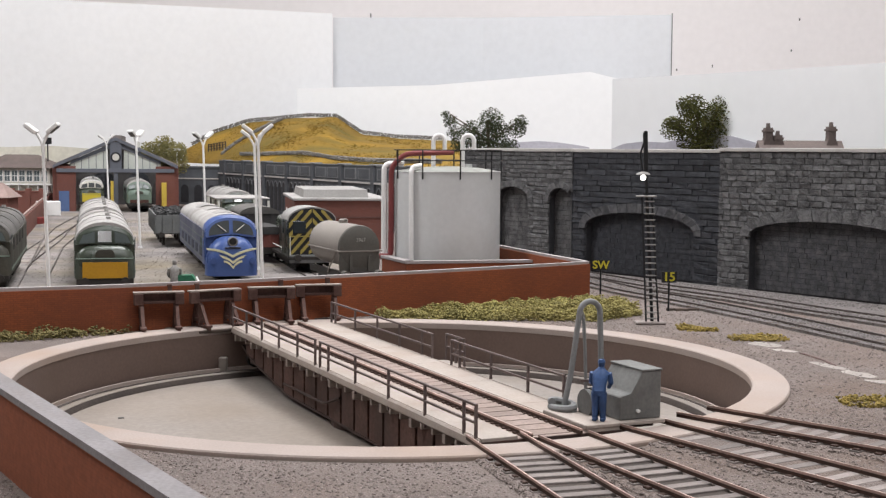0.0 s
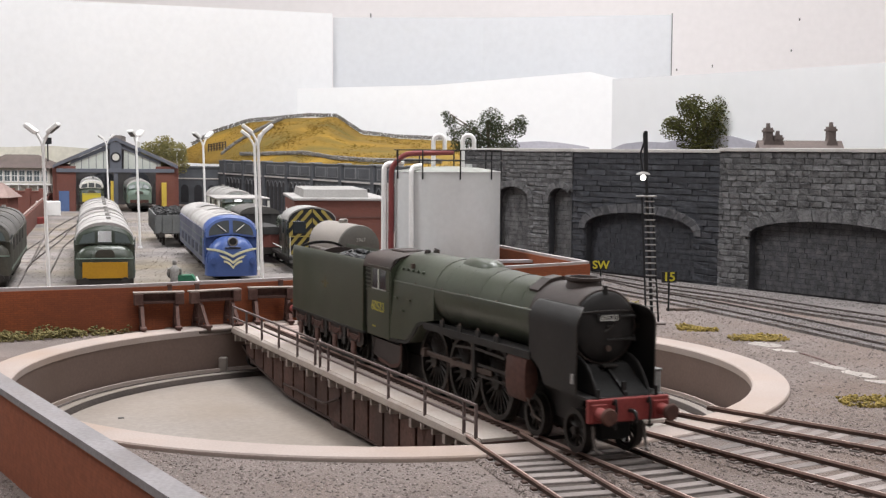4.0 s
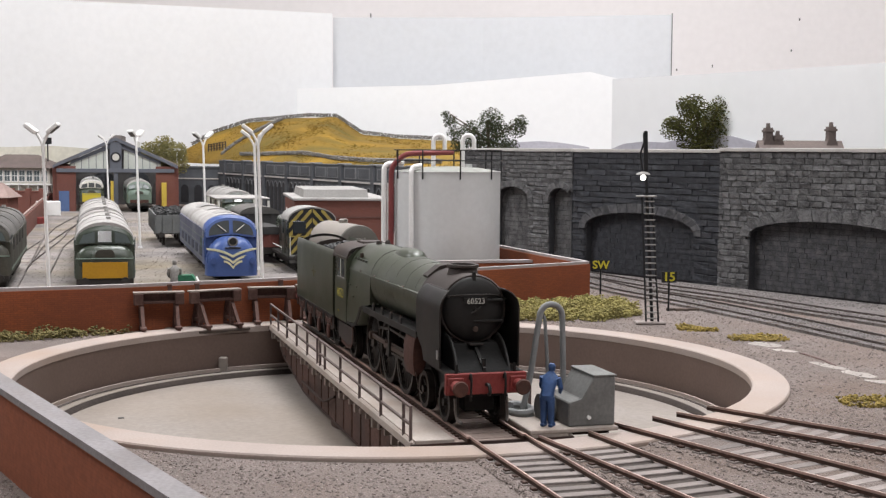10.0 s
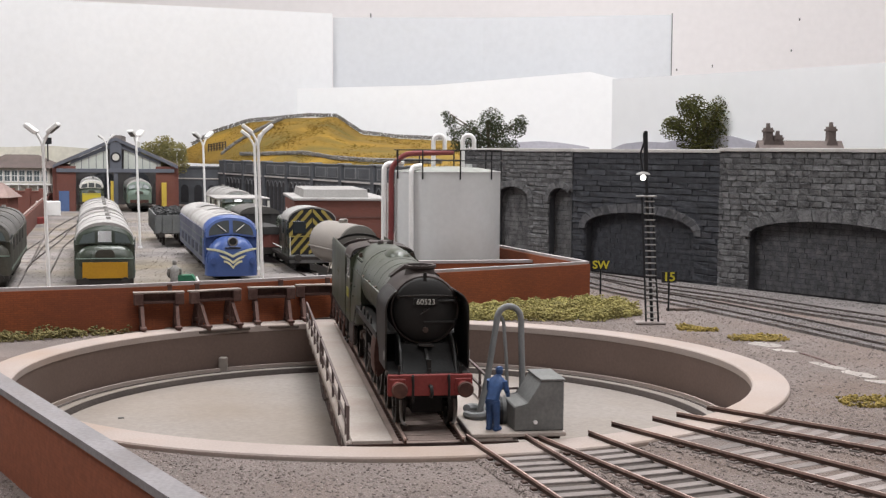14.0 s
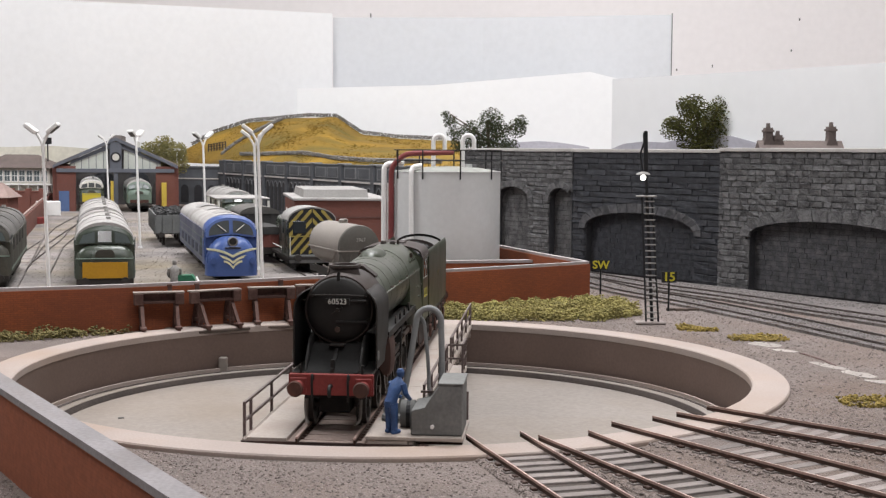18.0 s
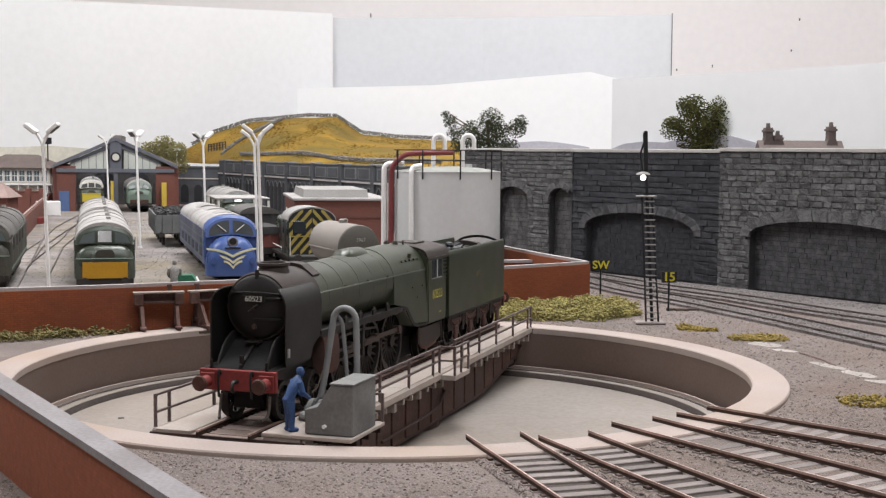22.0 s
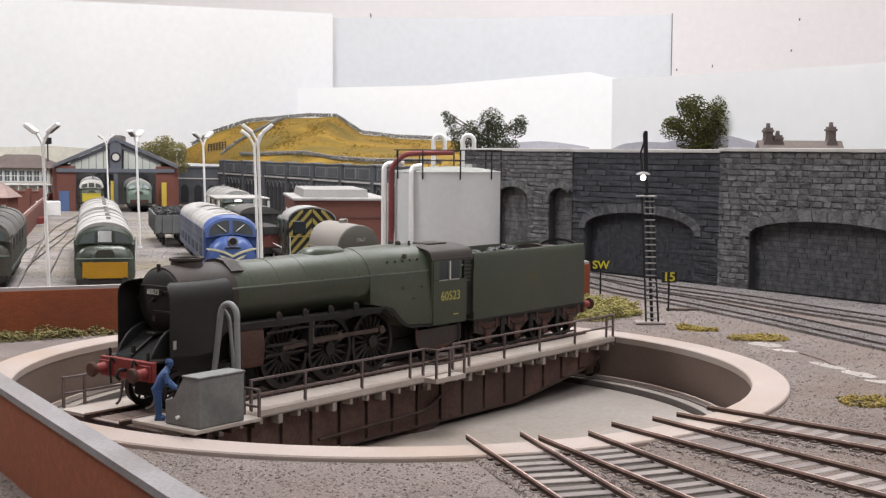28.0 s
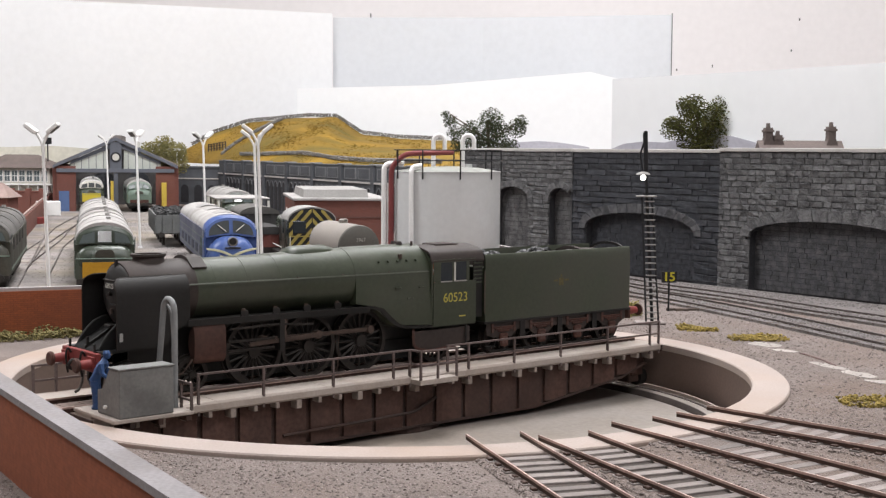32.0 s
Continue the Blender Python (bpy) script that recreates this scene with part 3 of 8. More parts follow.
def track(label, pts, z=RZ, mesh=SLEEPER, pitch=7.2, first=3.0, group="tracks", sz=None, half=0.38, metal=("rail", "railtop"), fan=None, lines=None, foot=3.2, bed=(-0.55, "bed_dark")):
    t = thing("track", 0, 0, 0, 0, label, "railway track", group)
    for side in (-1, 1):
        line = shift(pts, side * (GAUGE / 2 + 0.45))
        part("rail", rail_bm(line, z - foot, z - 0.22, half * 0.75), metal[0], t)
        part("rail_head", rail_bm(line, z - 0.7, z, half), metal[1], t)
    if lines is not None:
        part("ballast_bed", path_wall(B(), shift(pts, -15), 30, GZ - 0.5, lines), "ballast_grey", t, "grey ballast up to the rails")
        rs, heap = random.Random(int(pts[0][0])), []
        line = [Vector(p) for p in pts]
        for _ in range(9000):
            k = rs.randrange(len(line) - 1)
            p = line[k] + (line[k + 1] - line[k]) * rs.random()
            heap.append((p.x + rs.uniform(-14, 14), p.y + rs.uniform(-6, 6), lines + rs.uniform(-0.2, 0.15), rs.uniform(0.25, 0.6), rs.uniform(0.5, 0.9)))
        tagged(lumps("loose_stone", heap, "chips_grey", t), label="loose grey ballast between the rails", kind="stuff")
    if fan is not None:
        # ballast shoulders outside the rails and a dark sunken bed between them
        a, b = Vector(pts[0]), Vector(pts[-1])
        line = [tuple(a + (b - a).normalized() * fan), *pts[1:]]
        lift = 0.05 * (len(bpy.data.objects) % 4)
        part("track_bed", path_wall(B(), shift(line, -7.6), 15.2, GZ - 0.5, bed[0] + lift * 0.3), bed[1], t, "gravel between the rails")
        rs, d = random.Random(int(pts[0][0])), (b - a).normalized()
        heap = []
        for side in (-1, 1):
            n_ = Vector((-d.y, d.x)) * side
            ends = [a + d * fan, b]
            bm = loft(B(), [[(*(e + n_ * w), z_) for w, z_ in ((8.95, GZ - 0.4), (8.95, -0.35 - lift * 0.5), (11.5, -0.5 - lift * 0.5), (16.5, GZ - 0.1), (16.5, GZ - 0.4))] for e in ends])
            part("ballast_bank", bm, "ballast", t, "grey ballast banked against the rails")
        for _ in range(3200):
            p = a + d * (fan + rs.random() * min(190, (b - a).length - fan)) + Vector((-d.y, d.x)) * rs.choice((-1, 1)) * rs.uniform(9.2, 14)
            heap.append((p.x, p.y, -0.55 + rs.uniform(-0.35, 0.05), rs.uniform(0.2, 0.45), rs.uniform(0.5, 0.9)))
        tagged(lumps("ballast_shoulder", heap, "chips", t), label="loose grey ballast along the rails", kind="stuff")
    sink = random.Random(int(pts[0][0] * 7))
    run, sz = first, (z - 3.0 if sz is None else sz)
    for a, b in zip([Vector(p) for p in pts], [Vector(p) for p in pts][1:]):
        d = b - a
        L, ang = d.length, math.degrees(math.atan2(d.y, d.x))
        while run < L:
            p = a + d * (run / L)
            share("sleeper", mesh, t, p.x, p.y, sz - abs(sink.gauss(0, 0.16)), ang + sink.uniform(-2, 2))
            if fan is not None and run < 250:
                for side in (-1, 1):
                    c = p + Vector((-d.y, d.x)).normalized() * side * (GAUGE / 2 + 1.75)
                    share("rail_chair", CHAIR, t, c.x, c.y, -0.2 - abs(sink.gauss(0, 0.12)), ang)
            run += pitch
        run -= L
    return t


def radial(x, y, deg, length):
    a = radians(deg)
    return [(x, y), (x + length * math.cos(a), y + length * math.sin(a))]


SPOKE = "exit track with worn steel rails on weathered sleepers"
for x, y, deg, length, bed in ((38.5, -131, -73.2, 230, (-0.6, "bed_dark")), (60.0, -130.4, -65.4, 760, (-0.5, "bed_dark")), (84, -108, -56.6, 330, (-0.2, "ballast")), (106.5, -90, -45.5, 330, (-0.15, "ballast"))):
    track(SPOKE, radial(x, y, deg, length), sz=-1.1, half=0.24, foot=1.75, bed=bed, first=R_OUT + 5 - math.hypot(x, y), pitch=7.0, fan=R_OUT + 1.5 - math.hypot(x, y))

# ---------------------------------------------------------------- the turntable bridge
B0 = -65.7
bridge = thing("turntable_bridge", 0, 0, 0, B0, "girder turntable bridge with pale deck boards and brown handrails", "turntable")
DL, DW = 138.5, 26.0


M["bracket"] = mat("brown_dusty_bracket", (0.27, 0.225, 0.20), 0.8, var=0.2, scale=80)


def make_bridge():
    rs = random.Random(5)
    # deck boards lie in four strips beside the rails
    for y0, y1 in ((-DW + 1.7, -12.2), (-7.6, 7.6), (12.2, DW - 1.7)):
        n = 6
        for i in range(n):
            a, b = -DL + 2 * DL * i / n, -DL + 2 * DL * (i + 1) / n
            if y0 == -7.6:
                continue
            part("deck_panel", box(B(), a + 0.08, b - 0.08, y0, y1, -1.6, 0.8, 0.12), "deck", bridge)
    part("track_bed", box(B(), -DL, DL, -12.0, 12.0, -2.2, -0.1), "bed_board", bridge, "dusty boards between the rails")
    for s in (-1, 1):
        part("edge_beam", box(B(), -DL, DL, min(s * DW, s * (DW - 1.6)), max(s * DW, s * (DW - 1.6)), -2.5, 0.9, 0.7), "deck", bridge, "rounded cream deck edge")
    me = sleeper_mesh(14.6, 6.9, 0.22, "bed_board")
    chair = sleeper_mesh(2.7, 1.7, 0.5, "rail")
    for i in range(36):
        share("plank", me, bridge, -133 + i * 7.6, 0, -0.1)
    for s in (-1, 1):
        part("rail", rail_bm([(-DL - 1, s * 8.7), (DL + 2.5, s * 8.7)], -0.1, RZ - 0.6, 0.34), "rail", bridge)
        for i in range(72):
            share("rail_chair", chair, bridge, -135 + i * 3.8, s * 8.7, -0.1)
        part("rail_head", rail_bm([(-DL - 1, s * 8.7), (DL + 2.5, s * 8.7)], RZ - 0.6, RZ, 0.4), "railtop", bridge, "worn bright rail head")
    # main girders: deep in the middle, shallow at the ends
    for s in (-1, 1):
        y = s * 20.0
        prof = [(-DL + 6, -2.3), (-DL + 6, -8), (-DL + 22, -13), (-62, -20), (62, -20), (DL - 22, -13), (DL - 6, -8), (DL - 6, -2.3)]
        part("girder_web", prism(B(), prof, "y", y - 0.6, y + 0.6), "girder", bridge)
        flange = [(-DL + 6, -8), (-DL + 22, -13), (-62, -20), (62, -20), (DL - 22, -13), (DL - 6, -8)]
        part("girder_flange", loft(B(), [[(x, y - 2.2, z - 0.5), (x, y + 2.2, z - 0.5), (x, y + 2.2, z + 0.4), (x, y - 2.2, z + 0.4)] for x, z in flange]), "girder", bridge)
        for i in range(17):
            x = -120 + i * 15
            ax = abs(x)
            zb = -20 if ax < 62 else -20 + 7 * (ax - 62) / (DL - 84) if ax < DL - 22 else -13 + 5 * (ax - DL + 22) / 16
            part("stiffener", box(B(), x - 6.5, x + 6.5, min(y + s * 0.6, y + s * 1.9), max(y + s * 0.6, y + s * 1.9), zb, -2.3, 0.15), "plate", bridge)
        part("side_stay", tube(B(), bend([(s * 64, y + s * 2.6, -15.5), (s * 20, y + s * 4.0, -14.2), (s * 5, y + s * 4.2, -13.8), (-s * 8, y + s * 2.4, -9.5)], 3), 0.6, 6), "girder", bridge, "bent brown stay bar")
    for i in range(9):
        x = -104 + i * 26
        part("cross_beam", box(B(), x - 1, x + 1, -19.4, 19.4, -8, -2.25), "girder", bridge)
    # cantilever brackets under the deck edge
    for s in (-1, 1):
        for i in range(30):
            x = -132 + i * 9.1
            big = i % 3 == 0
            part("bracket", box(B(), x - (1.1 if big else 0.7), x + (1.1 if big else 0.7), min(s * 20.7, s * (DW - 0.2)), max(s * 20.7, s * (DW - 0.2)), -5.6 if big else -4.5, -2.52, 0.15), "bracket", bridge)
    # end carriages with their wheels
    for e in (-1, 1):
        part("end_carriage", box(B(), min(e * 126, e * 134), max(e * 126, e * 134), -19, 19, -14, -8.2, 0.4), "girder", bridge)
        for s in (-1, 1):
            part("race_wheel", cyl(B(), (e * 133, s * 15, -15.2), (e * 137, s * 15, -15.2), 4.0, seg=20), "wheel", bridge)
            part("axle_box", box(B(), min(e * 125, e * 132), max(e * 125, e * 132), s * 15 - 3.5, s * 15 + 3.5, -17, -11, 0.4), "girder", bridge)
    part("end_plate", box(B(), DL, DL + 0.6, -DW, DW, -3, -0.2), "girder", bridge)
    for x in (112, 122, 132):
        part("slab_bearer", box(B(), x - 0.9, x + 0.9, DW + 0.1, 40.2, -1.2, 0.8, 0.15), "girder", bridge)
    part("end_plate", box(B(), -DL - 0.6, -DL, -DW, DW, -3, -0.2), "girder", bridge)
    part("centre_pivot", lathe(B(), [(22, -22.7), (22, -20), (14, -17), (14, -2.5)], 24), "girder", bridge)
    # handrails: two runs a side, that overlap at a little balcony in the middle
    H = 10.8
    def rail_run(y, xs, x_end=None):
        for x in xs:
            part("post", box(B(), x - 0.42, x + 0.42, y - 0.42, y + 0.42, -3.4, H), "rustrail", bridge)
        for z in (H, H * 0.5):
            part("handrail", box(B(), min(xs) - 0.5, max(xs) + 0.5, y - 0.4, y + 0.4, z - 0.35, z + 0.35), "rustrail", bridge)
    y = DW - 0.6
    rail_run(-y, [-137, -113, -88, -62, -36, -13])
    rail_run(-y, [-7, 3, 33, 66, 98, 128, 136.5])
    rail_run(y, [-137, -131, -103, -74, -47, -22, -11])
    rail_run(y, [8, 16, 44, 74, 100])
    part("balcony_floor", box(B(), -11, 8, DW, DW + 6, -2.2, -0.2, 0.15), "deck", bridge, "small balcony board")
    for x in (-10.5, -1, 7.5):
        part("post", box(B(), x - 0.4, x + 0.4, DW + 5.1, DW + 5.9, -1.0, H), "rustrail", bridge)
    for z in (H, H * 0.5):
        part("handrail", box(B(), -10.5, 7.5, DW + 5.1, DW + 5.9, z - 0.35, z + 0.35), "rustrail", bridge)
        for x in (7.5,):
            part("handrail", box(B(), x - 0.4, x + 0.4, DW - 0.6, DW + 5.5, z - 0.35, z + 0.35), "rustrail", bridge)
    # the widened end with the motor cabinet and its hoses
    part("cabinet_slab", box(B(), 110.5, DL + 0.2, 11.6, 40.8, 0.82, 2.15, 0.25), "deck", bridge, "pale raised slab under the motor cabinet")
    bm = prism(B(), [(25, 2.2), (40.4, 2.2), (40.4, 17.6), (33.4, 17.6), (29.4, 10.4), (25, 9.8)], "x", 117.5, 136.6)
    bmesh.ops.bevel(bm, geom=list(bm.edges), offset=0.35, segments=1, affect="EDGES")
    cabinet = part("motor_cabinet", bm, "box_grey", bridge, "grey weathered motor cabinet with a sloping side")
    part("cabinet_lid", box(B(), 117.3, 136.9, 33.0, 40.7, 17.5, 18.1, 0.15), "box_grey", cabinet)
    part("control_lever", cyl(B(), (136.6, 31.5, 5.0), (137.6, 31.5, 5.0), 0.6, seg=8), "white", cabinet, "white control knob")
    for y in (33.5, 40.2):
        part("post", box(B(), 110.6, 111.4, y - 0.4, y + 0.4, 2.1, H), "rustrail", bridge)
    for z in (H, H * 0.5):
        part("handrail", box(B(), 110.65, 111.35, DW - 0.6, 40.6, z - 0.35, z + 0.35), "rustrail", bridge)
    drum = part("motor_drum", cyl(B(), (122, 24.9, 5.6), (122, 20.6, 5.6), 4.6, seg=24), "box_grey", bridge, "grey motor drum with a dark rim", smooth=True)
    part("drum_rim", cyl(B(), (122, 23.6, 5.6), (122, 22.4, 5.6), 4.95, seg=24), "black", drum)


make_bridge()
# two tall hoses that arch over
def hose(start, x0, y0, x1, y1, h, end, r=1.2):
    pts = list(start)
    for k in range(13):
        t = math.pi * k / 12
        c = (1 - math.cos(t)) / 2
        pts.append((x0 + (x1 - x0) * c, y0 + (y1 - y0) * c, h + 4.2 * math.sin(t)))
    return part("vacuum_hose", tube(B(), bend(pts + list(end), 3, 3), r, 10), "hose", bridge, "grey arched vacuum hose", smooth=True)


hose([(112.6, 18.4, 3), (112.4, 21.0, 14)], 112.2, 24.0, 112.4, 31.8, 33.4, [(112.6, 32.2, 20), (112.8, 32.6, 2.2)], 1.0)
part("hose_stay", tube(B(), bend([(111.2, 24.6, 35.2), (110.6, 26.4, 33.0), (110.2, 27.6, 20), (110.0, 28.4, 0.8)], 2), 0.6, 8), "hose", bridge, "thin grey stay pipe of the hose", smooth=True)
coil = [(113 + 5.2 * math.cos(t), 17.6 + 3.2 * math.sin(t), 1.5 + 0.3 * t) for t in (2 * math.pi * 1.7 * k / 36 for k in range(37))]
part("hose_coil", tube(B(), coil, 1.25, 8), "hose", bridge, "coiled pale hose on the deck", smooth=True)

# ---------------------------------------------------------------- the steam locomotive
loco = thing("steam_locomotive", 0, 0, 0, B0, "weathered dark green steam locomotive with a sooty black smokebox", "locomotive")
tender = thing("tender", 0, 0, 0, B0, "weathered dark green eight-wheeled tender loaded with coal", "tender")


def circle_sec(x, cz, r, n=32, flat=None, low=None):
    out = []
    for i in range(n):
        a = 2 * math.pi * i / n
        out.append((x, r * math.cos(a), cz + r * math.sin(a)))
    return out


def firebox_sec(x, cz, r, bottom, half, n=32):
    """Round above, with sides that fall to the footplate."""
    out = []
    for i in range(n):
        a = 2 * math.pi * i / n
        y, z = r * math.cos(a), cz + r * math.sin(a)
        if math.sin(a) < 0:
            t = -math.sin(a)
            y = math.copysign(r + (half - r) * min(1, t * 1.6), math.cos(a)) if abs(math.cos(a)) > 1e-6 else 0
            if abs(math.cos(a)) < 0.25:
                y = half * math.cos(a) / 0.25
            z = cz - (cz - bottom) * min(1, t * 1.05)
        out.append((x, y, z))
    return out


WHEELSETS = []   # (object, radius, axle x, axle z, owner)


SPOKES = {}


def wheelset(owner, x, z, r, spokes, y=8.3, name="wheelset"):
    """An axle that carries two wheels, each with its tyre, hub and spokes."""
    ob = part(name, cyl(B(), (0, -y, 0), (0, y, 0), 1.4, seg=10), "wheel", owner, smooth=True)
    if (r, spokes) not in SPOKES:
        bm = cyl(B(), (r * 0.15, 0, 0), (r - 1.2, 0, 0), 0.62, 0.42, 6, False)
        for v in bm.verts:
            v.co *= MM
        me = bpy.data.meshes.new("spoke")
        bm.to_mesh(me)
        bm.free()
        me.materials.append(M["wheel"])
        SPOKES[r, spokes] = me
    for s in (-1, 1):
        bm = B()
        n = 36
        for ra, rb, w0, w1 in ((r, r - 1.5, s * (y - 1.3), s * (y + 1.3)), (r + 0.7, r - 0.8, s * (y - 1.6), s * (y - 0.9))):
            rings = []
            for rad, yy in ((ra, w0), (ra, w1), (rb, w1), (rb, w0)):
                rings.append([bm.verts.new((rad * math.cos(2 * math.pi * i / n), yy, rad * math.sin(2 * math.pi * i / n))) for i in range(n)])
            for k in range(4):
                a, b = rings[k], rings[(k + 1) % 4]
                for i in range(n):
                    bm.faces.new((a[i], a[(i + 1) % n], b[(i + 1) % n], b[i]))
        part("tyre", bm, "wheel", ob, smooth=True)
        part("hub", cyl(B(), (0, s * (y - 1.3), 0), (0, s * (y + 1.7), 0), r * 0.2, seg=14), "wheel", ob, smooth=True)
        for k in range(spokes):
            sp = new("spoke", SPOKES[r, spokes])
            sp.parent = ob
            sp.matrix_basis = pose(0, s * y * MM, 0, 0, 360 * k / spokes, 0)
    ob.location = (x * MM, 0, z * MM)
    WHEELSETS.append((ob, r, x, z))
    return ob


M["matt_black"] = mat("matt_sooty_black", (0.011, 0.0107, 0.0107), 0.85, spec=0.2, var=0.3, scale=35, dirt_glint=(0.025, 0.022, 0.02), dirt_glint_amt=0.5, dirt_glint_scale=30)


def make_loco():
    P = lambda *a, **k: part(*a, **k)
    P("smokebox", loft(B(), [circle_sec(116.6, 37.2, 10.7), circle_sec(116.0, 37.2, 11.1), circle_sec(91.5, 37.3, 11.1)]), "soot", loco, "sooty brown-black smokebox", smooth=True)
    door = [circle_sec(116.5 + x, 37.2, r) for x, r in ((0, 10.3), (0.5, 10.1), (0.9, 9.5), (1.8, 7.6), (2.4, 4.5), (2.6, 0.6))]
    P("smokebox_door", loft(B(), door), "loco_black", loco, "round black smokebox door", smooth=True)
    P("door_handle", cyl(B(), (118.9, 0, 37.2), (120.4, 0, 37.2), 0.7, seg=10), "wheel", loco)
    P("door_dart", cyl(B(), (120.2, -1.6, 36.2), (120.2, 1.6, 38.2), 0.3, seg=6), "wheel", loco)
    for z in (33.6, 40.2):
        P("door_hinge", box(B(), 117.6, 119.3, -0.5, 9.2, z - 0.35, z + 0.35, 0.12), "loco_black", loco)
        P("hinge_post", cyl(B(), (117.8, 9.4, z - 0.9), (117.8, 9.4, z + 0.9), 0.5, seg=8), "loco_black", loco)
    P("smokebox_handrail", tube(B(), [(117.4, -8.6, 41.5), (119.6, -4, 42.0), (120.0, 0, 42.1), (119.6, 4, 42.0), (117.4, 8.6, 41.5)], 0.3, 6), "wheel", loco)
    for y in (-8.4, 8.4):
        P("handrail_knob", cyl(B(), (116.4, y, 41.5), (118.0, y, 41.5), 0.5, seg=6), "wheel", loco)
    P("number_plate", box(B(), 119.2, 119.7, -3.8, 3.8, 39.0, 41.0), "loco_black", loco)
    lettering("plate_number", "60523", 2.4, "whitish", loco, pose(119.75 * MM, 0, 39.95 * MM, 90, 0, 90), 0.08)
    P("shed_plate", cyl(B(), (119.0, 0, 31.2), (119.5, 0, 31.2), 0.9, seg=10), "rod", loco)
    P("top_lamp_iron", box(B(), 116.8, 117.6, -0.5, 0.5, 45.4, 49), "loco_black", loco)
    chim = [(5.6, 46.6), (5.2, 48.0), (4.9, 49.2), (5.6, 49.7), (5.6, 50.5), (4.4, 50.5), (4.2, 49.5)]
    ch = lathe(B(), chim, 28, (0, 0, 0))
    for v in ch.verts:
        v.co.x = v.co.x * 1.15 + 105
        v.co.y *= 0.92
    P("chimney", ch, "soot", loco, "low brown-black chimney with a rim", smooth=True)
    P("superheater_header", prism(B(), [(-7.6, 44.2), (-8.3, 45.6), (-4, 48.9), (0, 49.6), (4, 48.9), (8.3, 45.6), (7.6, 44.2)], "x", 86.5, 92.3), "soot", loco, "raised band behind the smokebox")
    # boiler, a little larger towards the firebox
    P("boiler", loft(B(), [circle_sec(91.8, 37.3, 10.9), circle_sec(70, 37.2, 11.0), circle_sec(45, 37.3, 11.6), circle_sec(19.5, 37.3, 12.1)]), "loco_green", loco, "green boiler barrel under a brown film of soot", smooth=True)
    P("firebox", loft(B(), [firebox_sec(24, 37.4, 12.1, 28.2, 12.3), firebox_sec(17, 37.4, 12.2, 26.8, 15.3), firebox_sec(6, 37.4, 12.3, 18.4, 16.2), firebox_sec(-12.8, 37.4, 12.3, 17.2, 16.5)]), "loco_green", loco, "green firebox casing with washout plugs", smooth=True)
    for x in (84, 71, 57, 44, 31, 18.5):
        r = float(np.interp(x, (19.5, 45, 70, 91.8), (12.1, 11.6, 11.0, 10.9))) + 0.05
        P("boiler_band", loft(B(), [circle_sec(x - 0.3, 37.3, r - 0.02), circle_sec(x + 0.3, 37.3, r - 0.02)]), "loco_green", loco, smooth=True)
    for s in (-1, 1):
        P("boiler_handrail", tube(B(), [(115, s * 11.4, 40.0), (92, s * 11.7, 39.9), (40, s * 12.4, 39.6), (-12, s * 13.3, 39.2)], 0.32, 6), "handrail", loco)
        for x in (110, 90, 70, 50, 30, 8):
            P("handrail_knob", cyl(B(), (x, s * 10.6, 39.8), (x, s * (11.6 + (110 - x) / 110), 39.8), 0.4, seg=6), "rod", loco)
        for i in range(5):
            P("washout_plug", cyl(B(), (12 - i * 4.6, s * 10.6, 43.8), (12 - i * 4.6, s * 11.3, 44.2), 0.55, seg=8), "loco_green", loco)
        for x, z in ((4, 33.4), (-8, 33.2), (-2, 29.0)):
            P("casing_step", box(B(), x - 1.6, x + 1.6, min(s * 15.5, s * 17.2), max(s * 15.5, s * 17.2), z - 0.25, z + 0.25), "loco_green", loco)
        P("data_patch", box(B(), 0.4, 1.8, min(s * 9.6, s * 10.9), max(s * 9.6, s * 10.7), 44.6, 46.4), "rod", loco)
    dome = []
    for x, w, h in ((50.4, 1.6, 0.3), (48.6, 3.4, 2.6), (45.5, 4.4, 3.5), (38, 4.6, 3.6), (30.5, 4.2, 3.3), (27.4, 3.2, 2.2), (25.6, 1.4, 0.3)):
        dome.append([(x, w * math.cos(a), 47.4 + h * math.sin(a)) for a in (math.pi * k / 8 for k in range(9))])
    P("dome", loft(B(), dome), "loco_green", loco, "long low dome cover", smooth=True)
    for y in (-1.8, 1.8):
        P("safety_valve", lathe(B(), [(1.2, 0), (1.2, 1.6), (0.8, 2.2)], 12, (-5, y, 48.6)), "soot", loco, smooth=True)
    P("whistle", cyl(B(), (-10, 3.5, 48.3), (-10, 3.5, 50.8), 0.5, seg=8), "rod", loco)
    # footplates
    for s in (-1, 1):
        y0, y1 = (8.5, 17.2) if s > 0 else (-17.2, -8.5)
        prof = [(97, 27.8), (16, 27.2), (11.5, 26.0), (8, 22.8), (3.6, 19.4), (-0.5, 18.2), (-13, 17.6), (-13, 16.6), (0, 17.1), (5, 18.4), (9.6, 21.8), (13, 25.0), (17, 26.2), (97, 26.8)]
        P("running_board", prism(B(), prof, "y", y0, y1), "loco_black", loco, "black running board that sweeps down to the cab")
        P("valance", prism(B(), [(97, 26.9), (18, 26.3), (18, 25.0), (97, 25.5)], "y", s * 16.6 - 0.3, s * 16.6 + 0.3), "loco_black", loco)
